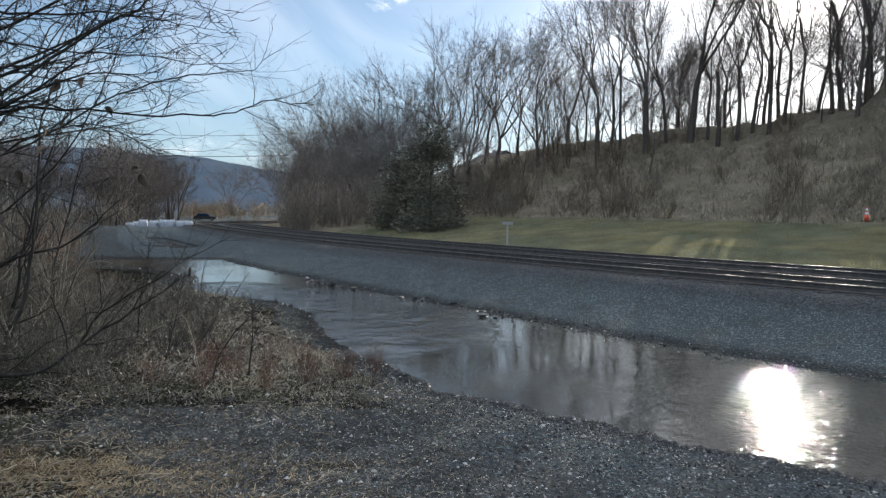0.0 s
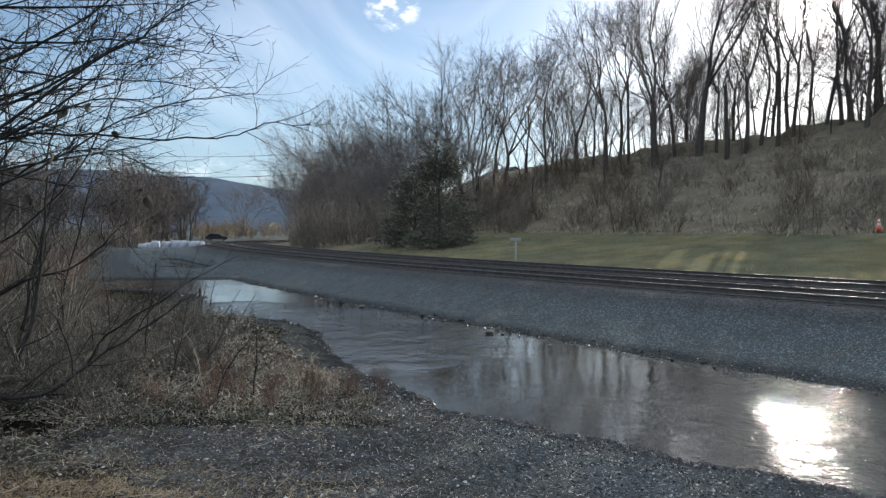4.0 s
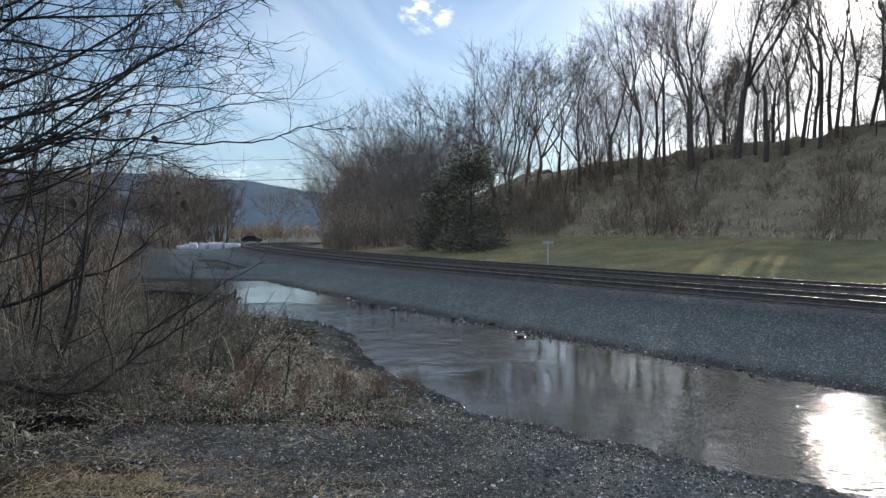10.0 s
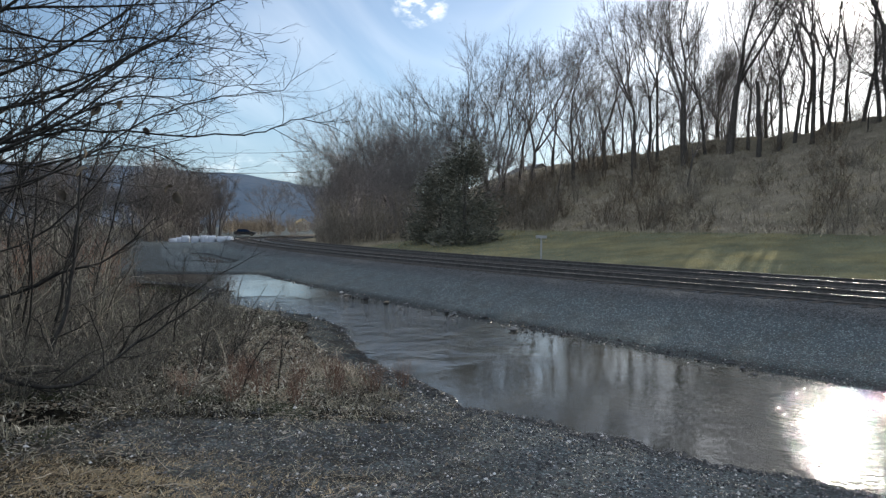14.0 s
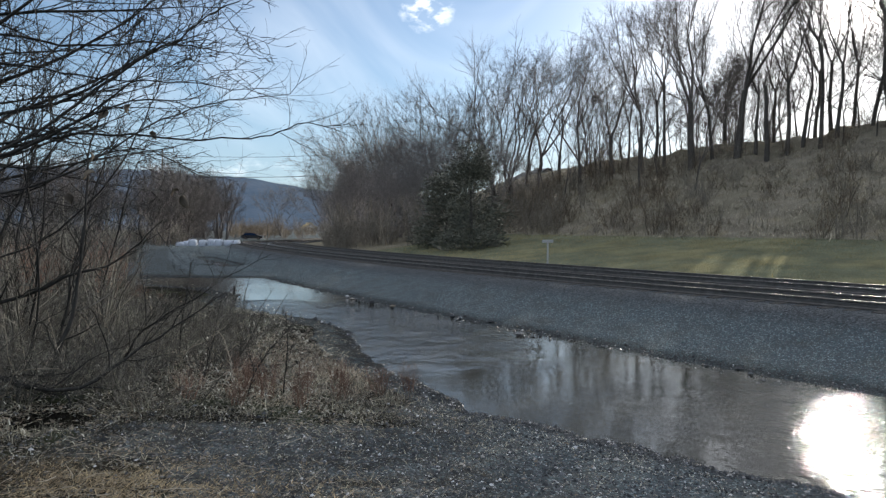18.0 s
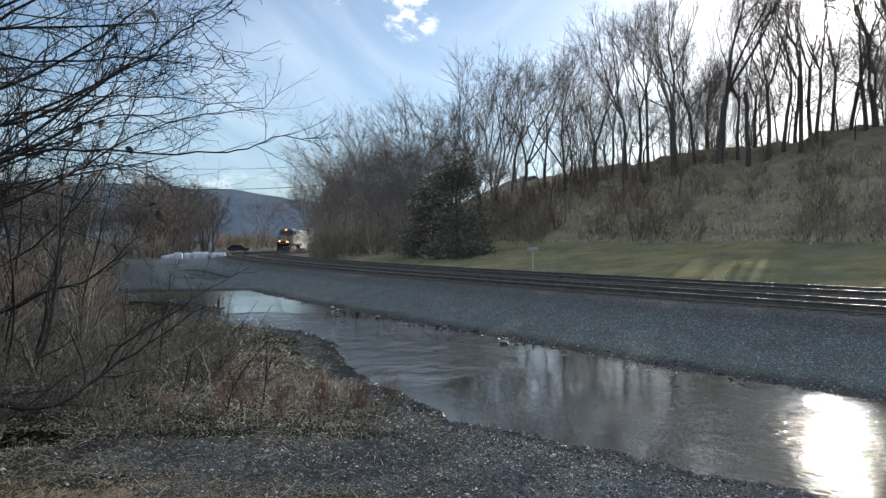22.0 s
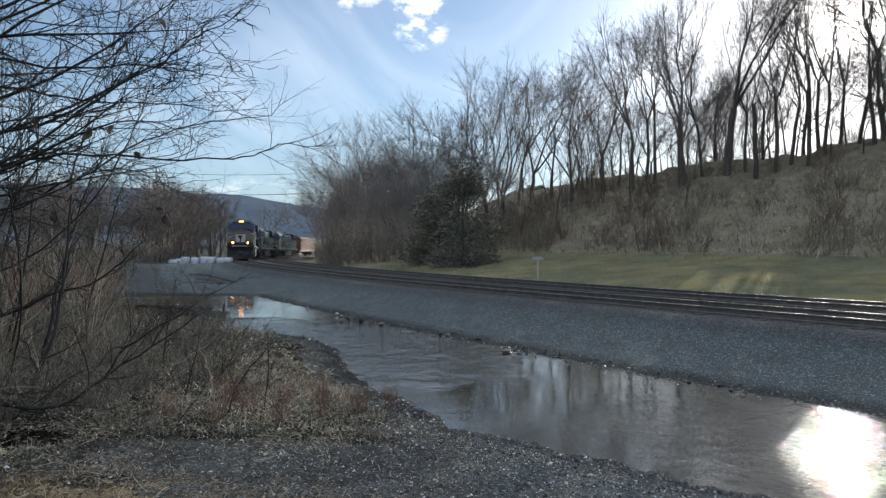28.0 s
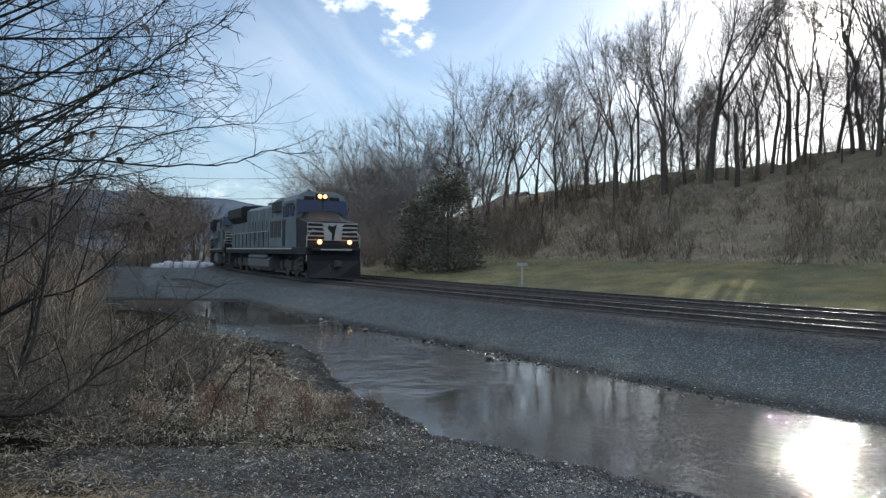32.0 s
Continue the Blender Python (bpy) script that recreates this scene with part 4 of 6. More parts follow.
def far_shrub(seed, height, stems, spread):
    """A coarser shrub for the distance."""
    rng = np.random.default_rng(seed)
    spec = [(3, 0.12, 0.02, 4.5, 22, 60, 0.2, 0.48, 0.4), (2, 0.2, 0.04, 2.5, 25, 62, 0.2, 0.6, 0.5), (1, 0.2, 0.0, 0, 0, 0, 0, 0, 0.6)]
    out = {}
    for i in range(stems):
        a, b = rng.uniform(0, 6.283), rng.uniform(0, 0.5)
        lean = spread * rng.uniform(0.2, 1.3)
        d = np.array([math.cos(a) * lean, math.sin(a) * lean, 1.0])
        grow(rng, np.array([math.cos(a) * b, math.sin(a) * b, -0.12]), d / np.linalg.norm(d), height * rng.uniform(0.5, 1.1), height * 0.009, 0, spec, out, 0.65, 0.01)
    return tubes("canework", out[0], 3, CANE), tubes("crown", out[1] + out[2], 3, CANE)


def plant_shrub(kind, x, y, turn, size, label, group):
    shrub = tagged(new("shrub"), label, "shrub", group)
    shrub.matrix_world = Matrix.Translation((x, y, z_at(x, y))) @ pose(0, 0, 0, 0, 0, turn) @ Matrix.Diagonal((size, size, size, 1))
    part("canework", kind[0], None, shrub), part("crown", kind[1], None, shrub)


def heap_up(name, plants, label, category, mat):
    """Many far shrubs as one mass: kind, place, turn and size of each."""
    verts, faces, base = [], [], 0
    for kind, x, y, turn, size in plants:
        m = np.array(Matrix.Translation((x, y, z_at(x, y))) @ pose(0, 0, 0, 0, 0, turn) @ Matrix.Diagonal((size, size, size, 1)))
        for me in kind:
            v = np.empty(len(me.vertices) * 3, np.float32)
            f = np.empty(len(me.loops), np.int32)
            me.vertices.foreach_get("co", v), me.loops.foreach_get("vertex_index", f)
            verts.append(v.reshape(-1, 3) @ m[:3, :3].T + m[:3, 3])
            faces.append(f.reshape(-1, 4) + base)
            base += len(me.vertices)
    tagged(new(name, arrays(name, np.concatenate(verts), np.concatenate(faces), mat, True)), label, category, kind="stuff")


def make_shrubs():
    rng = random.Random(5)
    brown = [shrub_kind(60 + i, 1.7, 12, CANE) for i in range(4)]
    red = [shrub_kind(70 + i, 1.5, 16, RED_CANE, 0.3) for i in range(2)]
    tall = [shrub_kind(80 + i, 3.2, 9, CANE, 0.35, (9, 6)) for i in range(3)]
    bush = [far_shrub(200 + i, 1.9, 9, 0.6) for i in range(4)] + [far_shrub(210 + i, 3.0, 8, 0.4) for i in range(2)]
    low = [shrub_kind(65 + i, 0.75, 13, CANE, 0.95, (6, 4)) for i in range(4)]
    done = 0
    while done < 92:
        x, y = rng.uniform(-17, -2.2), rng.uniform(7.2, 27)
        deg = math.degrees(math.atan2(x, y))
        q = float(from_shore(np.array([x]), np.array([y]))[0])
        if not -41 < deg < -16 or q < 2.2 or (deg > -23 and y < 10) or (deg > -26 and rng.random() < 0.45):
            continue
        far = y > 15
        kind = rng.choice(red if (rng.random() < 0.5 and far) else (tall if deg < -27 and rng.random() < 0.55 else brown))
        size = rng.uniform(0.5, 1.0) * (1.15 if far else 0.8) * (0.42 if deg > -27 else 0.95)
        plant_shrub(kind, x, y, rng.uniform(0, 360), size, "leafless tangled brown shrub on the leaf-strewn bank", "shrubs on the near bank")
        done += 1
    # the low tangle over the litter
    done = 0
    while done < 170:
        deg, dist = rng.uniform(-40, -17), rng.uniform(6.8, 17)
        x, y = bearing(deg, dist)
        if float(from_shore(np.array([x]), np.array([y]))[0]) < 1.6 or (deg > -24 and dist < 9.5) or (deg > -29 and dist < 7.6) or math.hypot(x + 3.9, y - 6.3) < 0.8:
            continue
        plant_shrub(rng.choice(low), x, y, rng.uniform(0, 360), rng.uniform(0.6, 1.25), "low tangle of leafless briars over the leaf litter", "briars on the near bank")
        done += 1
    # russet brush where the bank meets the gravel yard
    for i in range(40):
        x, y = rng.uniform(-26, -12), rng.uniform(25, 50)
        if float(from_shore(np.array([x]), np.array([y]))[0]) > 1.0 and math.degrees(math.atan2(x, y)) < -23.5:
            plant_shrub(rng.choice(red + brown), x, y, rng.uniform(0, 360), rng.uniform(0.9, 1.5), "russet leafless brush at the edge of the gravel yard", "shrubs by the yard")
    # brush on the hill and at the foot of the thicket
    hill, done = [], 0
    while done < 400:
        deg, dist = rng.uniform(-9, 40), rng.uniform(34, 82)
        x, y = bearing(deg, dist)
        d, s = (float(v[0]) for v in from_line(x, y))
        if 19.5 < d < 42 and s < 80 and not in_glade(x, y):
            size = rng.uniform(0.6, 1.3) * (0.5 if deg > 14 else 0.95)
            hill.append((rng.choice(bush), x, y, rng.uniform(0, 360), size * (0.6 if d > 34 else 1.0)))
            done += 1
    # a ragged hedge of low brush along the crest, open in places
    for i in range(240):
        deg = rng.uniform(4, 47)
        x, y = bearing(deg, rng.uniform(46, 82))
        d = float(from_line(x, y)[0][0])
        if 40 < d < 50 and not in_glade(x, y):
            hill.append((rng.choice(bush), x, y, rng.uniform(0, 360), rng.uniform(0.5, 1.0) * (0.7 if d < 43 else 1.0)))
    heap_up("hillside_brush", hill, "leafless brush all over the shaded hillside", "brush", BRUSH_PALE)
    dark, done = [], 0
    while done < 110:
        deg, dist = rng.uniform(2, 34), rng.uniform(34, 80)
        x, y = bearing(deg, dist)
        d, s = (float(v[0]) for v in from_line(x, y))
        if 19.5 < d < 38 and s < 80 and not in_glade(x, y):
            dark.append((rng.choice(bush), x, y, rng.uniform(0, 360), rng.uniform(0.6, 1.25) * (1.0 if deg < 20 else 0.75)))
            done += 1
    heap_up("hillside_thorns", dark, "dark russet thorn bushes scattered over the hillside", "brush", SCRUB)
    foot = []
    for i in range(330):
        s, d = rng.uniform(34, 118), 7.4 + 13 * rng.random() ** 1.7
        x, y, _, _ = on_line(s, d)
        if not (s < 42 and d < 12) and math.degrees(math.atan2(x, y)) > -10.4 + 0.08 * max(0, s - 60):
            foot.append((rng.choice(bush), x, y, rng.uniform(0, 360), rng.uniform(0.9, 1.7)))
    heap_up("thicket_undergrowth", foot, "dense leafless undergrowth at the foot of the thicket", "brush", BRUSH_PALE)
    # undergrowth along the wood behind the yard
    wood = []
    for i in range(120):
        deg, dist = rng.uniform(-41, -19.5), rng.uniform(79, 100)
        x, y = bearing(deg, dist)
        if float(from_line(x, y)[0][0]) < -8:
            wood.append((rng.choice(bush), x, y, rng.uniform(0, 360), rng.uniform(0.8, 1.6)))
    heap_up("wood_undergrowth", wood, "grey-brown undergrowth along the wood behind the yard", "brush", BRUSH_GREY)
    # tawny scrub at the far end of the valley
    far = []
    for i in range(130):
        x, y = bearing(rng.uniform(-18.6, -9), rng.uniform(150, 235))
        if abs(float(from_line(x, y)[0][0])) > 9:
            far.append((rng.choice(bush), x, y, rng.uniform(0, 360), rng.uniform(1.3, 2.2)))
    heap_up("far_scrub", far, "tawny leafless scrub far along the valley", "brush", SCRUB)
    # russet weeds at the edge of the gravel
    for x, y, size in ((-1.7, 7.7, 0.26), (-2.2, 8.0, 0.34), (-1.3, 8.3, 0.28), (-0.9, 8.9, 0.3), (-2.7, 8.6, 0.3), (-1.9, 8.9, 0.25), (-0.5, 9.6, 0.34), (-3.0, 7.6, 0.24), (-1.5, 9.3, 0.28), (-2.4, 7.5, 0.25)):
        plant_shrub(rng.choice(red), x, y, rng.uniform(0, 360), size, "low russet leafless weed at the edge of the gravel", "russet weeds on the bank")


make_shrubs()


def twiggy(line, r, rng, spec, out):
    """A limb along a bent line, with side shoots by the rows of spec."""
    pts = np.array(line, float)
    fine = np.linspace(0, len(pts) - 1, 3 * len(pts))
    base = np.stack([np.interp(fine, np.arange(len(pts)), pts[:, i]) for i in range(3)], -1)
    base[1:-1] = (base[:-2] + 2 * base[1:-1] + base[2:]) / 4 + rng.normal(0, 0.012, (len(base) - 2, 3))
    out.setdefault(0, []).append((base, r * np.linspace(1, 0.14, len(base))))
    count, reach = spec[0][3], spec[0][7]
    for j in range(count):
        f = (0.15 + 0.85 * (j + rng.uniform(0, 1)) / count) * (len(base) - 1)
        i = min(len(base) - 2, int(f))
        way = base[i + 1] - base[i]
        way = way / np.linalg.norm(way) + rng.normal(0, 0.45, 3) + (0, 0, 0.15)
        grow(rng, base[i], way / np.linalg.norm(way), reach * rng.uniform(0.5, 1.2), r * (0.42 - 0.25 * j / count), 1, spec, out)


def make_overhang():
    """The grey multi-stemmed tree that leans over the bank from beside the camera."""
    rng = np.random.default_rng(3)
    spec = [(12, 0.075, 0.014, 14, 20, 58, 0.2, 0.40, 0.08), (7, 0.11, 0.035, 6, 24, 58, 0.12, 0.48, 0.28), (5, 0.14, 0.03, 3, 24, 62, 0.12, 0.52, 0.35), (3, 0.16, 0.03, 0, 0, 0, 0, 0, 0.5)]
    out = {}
    root = np.array([-9.3, 8.6, z_at(-9.3, 8.6) - 0.1])
    stem = np.array([root, root + (0.25, 0.0, 1.6), root + (0.5, 0.05, 3.2), root + (0.6, 0.0, 5.0)])
    out[0] = [(stem, np.array([0.16, 0.13, 0.10, 0.07]))]
    # each limb: how high it leaves the trunk, its way, its length and thickness
    for high, dy, up, length, r in ((1.5, 0.02, 0.34, 7.0, 0.055), (2.0, 0.10, 0.40, 7.2, 0.05), (2.5, -0.06, 0.22, 6.9, 0.05), (3.0, 0.05, 0.30, 7.0, 0.048), (3.4, -0.1, 0.14, 6.8, 0.045), (3.8, 0.05, 0.22, 6.8, 0.042), (4.3, 0.0, 0.12, 6.4, 0.04), (4.8, 0.1, 0.22, 6.2, 0.04),
                                     (1.2, -0.12, 0.62, 6.4, 0.045), (2.2, 0.16, 0.55, 6.4, 0.042), (1.7, 0.2, 0.18, 7.0, 0.04), (5.0, -0.05, 0.3, 6.4, 0.042), (4.5, 0.12, 0.05, 6.4, 0.04), (3.9, -0.14, 0.4, 6.6, 0.042)):
        d = np.array([1.0, dy, up + 0.08])
        at = np.array([np.interp(high, [0, 1.6, 3.2, 5.0], stem[:, i]) for i in range(3)])
        grow(rng, at, d / np.linalg.norm(d), length * 0.89, r, 0, spec, out, 0.6, 0.0056)
    # the long limbs that sweep out over the bank: their bends across and up, and thickness
    side = [(0, 0, 0, 17, 0, 0, 0, 0.8, 0), (5, 0.2, 0.035, 5, 25, 60, 0.15, 0.5, 0.35), (3, 0.24, 0.0, 0, 0, 0, 0, 0, 0.5)]
    for bends, y, r in (([(-8.8, 2.0), (-7.0, 2.3), (-5.4, 2.54), (-4.8, 2.7), (-4.0, 3.05), (-3.35, 3.1), (-3.0, 3.1)], 8.0, 0.034),
                        ([(-8.8, 2.2), (-6.8, 2.45), (-5.4, 2.5), (-4.7, 2.7), (-4.0, 2.66), (-3.3, 2.63), (-2.5, 2.6), (-2.15, 2.7), (-1.72, 2.83), (-1.44, 2.8), (-1.12, 2.85)], 8.1, 0.026),
                        ([(-8.7, 1.4), (-6.4, 2.0), (-4.97, 2.63), (-4.33, 3.16), (-3.55, 3.66), (-3.2, 3.84), (-2.85, 4.1), (-2.4, 4.35), (-2.1, 4.6)], 7.9, 0.032),
                        ([(-8.7, 4.4), (-7.0, 4.2), (-5.4, 3.9), (-4.7, 3.8), (-4.0, 3.84), (-3.3, 3.84), (-2.9, 3.73), (-2.4, 3.7)], 8.2, 0.028),
                        ([(-8.9, 1.2), (-6.6, 1.6), (-4.7, 2.05), (-4.1, 2.4), (-3.6, 2.7), (-3.0, 3.0), (-2.55, 3.03), (-1.85, 3.13), (-1.65, 3.35)], 7.8, 0.022),
                        ([(-8.9, 1.0), (-6.4, 1.7), (-5.2, 1.95), (-4.7, 2.4), (-3.85, 2.54), (-3.3, 2.27), (-3.0, 2.14)], 8.3, 0.022),
                        ([(-8.9, 0.9), (-5.6, 1.0), (-4.5, 1.9), (-4.0, 2.7), (-3.7, 3.35), (-3.5, 4.0), (-3.35, 4.6)], 8.4, 0.02),
                        ([(-8.8, 3.2), (-6.5, 3.5), (-5.4, 3.55), (-4.6, 3.4), (-3.9, 3.3), (-3.2, 3.35), (-2.5, 3.2), (-2.0, 3.3)], 8.1, 0.022)):
        twiggy([(x, y + 0.08 * math.sin(3 * i), z) for i, (x, z) in enumerate(bends)], r * 0.8, rng, side, out)
    tree = tagged(new("leaning_tree"), "grey leafless many-stemmed tree leaning over the bank", "tree")
    for line in out[0]:
        part("limb", tubes("limb", [line], 7, WILLOW), None, tree)
    part("branchwork", tubes("branchwork", out[1], 5, WILLOW), None, tree)
    part("crown", tubes("crown", out[2] + out[3], 3, WILLOW), None, tree)
    # curled dead leaves that still hang on
    pick = np.random.default_rng(9)
    tips = [line[0][-1] for line in out[1] + out[2] if -6 < line[0][-1][0] < -2.9 and line[0][-1][2] > 1.9]
    for i in pick.choice(len(tips), 16, replace=False):
        leaf = Shape()
        v = []
        for k in range(5):
            f = k / 4
            w = 0.055 * math.sin(math.pi * min(0.97, 0.12 + f * 0.85)) ** 0.8
            for side in (-1, 0, 1):
                v.append((side * w, 0.03 * math.sin(f * 4) + abs(side) * 0.03, -0.17 * f))
        faces = [(r * 3 + c, r * 3 + c + 1, r * 3 + c + 4, r * 3 + c + 3) for r in range(4) for c in range(2)]
        leaf.add(v, faces).add([(x + 0.004, y - 0.006, z) for x, y, z in v], [face[::-1] for face in faces])
        ob = part("dead_leaf", leaf, LEAF, tree, "curled dark brown dead leaf", True)
        ob.matrix_local = Matrix.Translation(tips[i]) @ pose(0, 0, 0, pick.uniform(-30, 60), pick.uniform(-30, 30), pick.uniform(0, 360)) @ Matrix.Scale(pick.uniform(0.65, 1.05), 4)


make_overhang()


def make_saplings():
    """Thin crooked shoots and low boughs in front of the brush."""
    rng = np.random.default_rng(17)
    spec = [(8, 0.10, 0.01, 15, 20, 60, 0.2, 0.34, 0.2), (5, 0.18, 0.04, 6, 25, 60, 0.15, 0.5, 0.35), (3, 0.24, 0.0, 0, 0, 0, 0, 0, 0.5)]
    for x, y, dx, dy, height, r in ((-6.1, 9.0, 0.4, -0.1, 4.6, 0.02), (-7.6, 10.2, 0.3, 0.0, 5.2, 0.024), (-5.5, 8.3, 0.5, 0.1, 3.4, 0.016), (-7.1, 10.6, 0.1, 0.05, 5.4, 0.026), (-8.2, 11.5, 0.35, 0.1, 5.4, 0.026), (-6.8, 12.4, 0.2, 0.0, 4.2, 0.022),
                                   (-3.25, 8.6, 0.16, 0.0, 1.5, 0.012), (-3.0, 8.8, 0.4, 0.1, 1.2, 0.010), (-2.45, 8.0, 0.12, 0.0, 1.25, 0.013), (-2.1, 8.4, 0.2, 0.0, 1.2, 0.012), (-4.3, 10.4, 0.1, 0.0, 1.8, 0.013), (-5.2, 11.2, 0.2, 0.0, 2.2, 0.014)):
        out = {}
        d = np.array([dx, dy, 1.0])
        grow(rng, np.array([0, 0, -0.1]), d / np.linalg.norm(d), height, r, 0, spec, out)
        sapling = tagged(new("sapling"), "thin grey leafless sapling growing out of the brush", "sapling", "saplings on the near bank")
        sapling.location = (x, y, z_at(x, y))
        part("stem", tubes("stem", out[0], 6, WILLOW), None, sapling)
        part("crown", tubes("crown", out[1] + out[2], 3, WILLOW), None, sapling)
    side = [(0, 0, 0, 16, 0, 0, 0, 0.75, 0), (5, 0.2, 0.04, 6, 25, 60, 0.15, 0.5, 0.35), (3, 0.26, 0.0, 0, 0, 0, 0, 0, 0.5)]
    for line, r in (([(-5.9, 6.9, -0.5), (-4.9, 7.0, -0.15), (-4.49, 6.9, -0.27), (-3.9, 6.9, -0.28), (-3.53, 7.2, 0.04), (-3.04, 7.5, 0.42), (-2.6, 7.8, 0.72)], 0.036),
                    ([(-7.6, 8.0, -0.5), (-6.6, 8.1, 0.15), (-5.74, 8.2, 0.5), (-5.3, 8.2, 0.63), (-4.79, 8.2, 0.86), (-4.28, 8.3, 1.01), (-3.95, 8.3, 1.3), (-3.62, 8.3, 1.6)], 0.036),
                    ([(-5.1, 8.0, -0.5), (-4.89, 8.0, -0.26), (-4.64, 8.0, 0.38), (-4.53, 8.0, 1.02), (-4.46, 8.0, 1.67), (-4.42, 8.0, 2.5), (-4.1, 8.0, 3.2)], 0.036),
                    ([(-4.3, 8.4, -0.45), (-4.0, 8.4, 0.1), (-3.45, 8.4, 0.45), (-2.95, 8.5, 0.8), (-2.3, 8.6, 1.15)], 0.018),
                    ([(-5.6, 9.2, -0.4), (-5.4, 9.2, 0.4), (-5.3, 9.3, 1.2), (-5.0, 9.3, 2.2), (-4.6, 9.3, 3.2)], 0.028),
                    ([(-6.5, 7.9, -0.4), (-6.0, 7.9, 0.5), (-5.5, 7.9, 1.3), (-5.1, 8.0, 2.2), (-4.4, 8.0, 3.0)], 0.03)):
        out = {}
        twiggy(line, r, rng, side, out)
        bough = tagged(new("bough"), "dark crooked bough rising out of the leaf litter", "branch", "boughs on the near bank")
        part("branch", tubes("branch", out[0], 7, WILLOW), None, bough), part("crown", tubes("crown", out[1] + out[2], 3, WILLOW), None, bough)

    # pale dead stems, bent and broken, standing in the brush
    pick = np.random.default_rng(18)
    lone = [(6, 0.22, -0.05, 4, 25, 65, 0.3, 0.3, 0.35), (3, 0.25, 0.0, 0, 0, 0, 0, 0, 0.5)]
    for i in range(46):
        x, y = bearing(pick.uniform(-36, -17), pick.uniform(7.6, 14))
        if float(from_shore(np.array([x]), np.array([y]))[0]) < 1.5:
            continue
        out = {}
        d = np.array([pick.normal(0, 0.6), pick.normal(0, 0.4), 1.0])
        grow(pick, np.array([0, 0, -0.05]), d / np.linalg.norm(d), pick.uniform(0.35, 1.3), pick.uniform(0.005, 0.010), 0, lone, out, 0.5, 0.003)
        stem = tagged(new("dead_stem"), "pale bent dead stem standing in the brush", "stem", "dead stems in the brush")
        stem.location = (x, y, z_at(x, y))
        part("stem", tubes("stem", out[0] + out[1], 5, DRY_TWIG), None, stem)


make_saplings()

OCTA, OCTA_F = np.array([(1, 0, 0), (-1, 0, 0), (0, 1, 0), (0, -1, 0), (0, 0, 1), (0, 0, -1.0)]), np.array([(0, 2, 4), (2, 1, 4), (1, 3, 4), (3, 0, 4), (2, 0, 5), (1, 2, 5), (3, 1, 5), (0, 3, 5)])


def strew(name, x, y, size, seed, body, label, sink=0.25, mat=STONE):
    """Broken stones on the ground, all in one heap."""
    rng = np.random.default_rng(seed)
    base, faces = body
    n, k = len(x), len(base)
    z = lie(x, y)[0]
    v = base[None] * (1 + rng.uniform(-0.32, 0.32, (n, k, 3)))
    v = v * (size[:, None] * rng.uniform(0.6, 1.25, (n, 3)) * (1, 1, 0.75))[:, None]
    a = rng.uniform(0, 6.283, n)
    c, s = np.cos(a)[:, None], np.sin(a)[:, None]
    v = np.stack([v[..., 0] * c - v[..., 1] * s, v[..., 0] * s + v[..., 1] * c, v[..., 2]], -1)
    v += np.stack([x, y, z + size * sink], -1)[:, None]
    f = (faces[None] + (np.arange(n) * k)[:, None, None]).reshape(-1, 3)
    tagged(new(name, arrays(name, v.reshape(-1, 3), f, mat)), label, "gravel", kind="stuff")


def fan(rng, n, near, far, left, right):
    """Places in a fan before the camera, as many near as far in the picture."""
    dist = near * (far / near) ** rng.uniform(0, 1, n)
    a = np.radians(rng.uniform(left, right, n))
    return dist * np.sin(a), dist * np.cos(a)


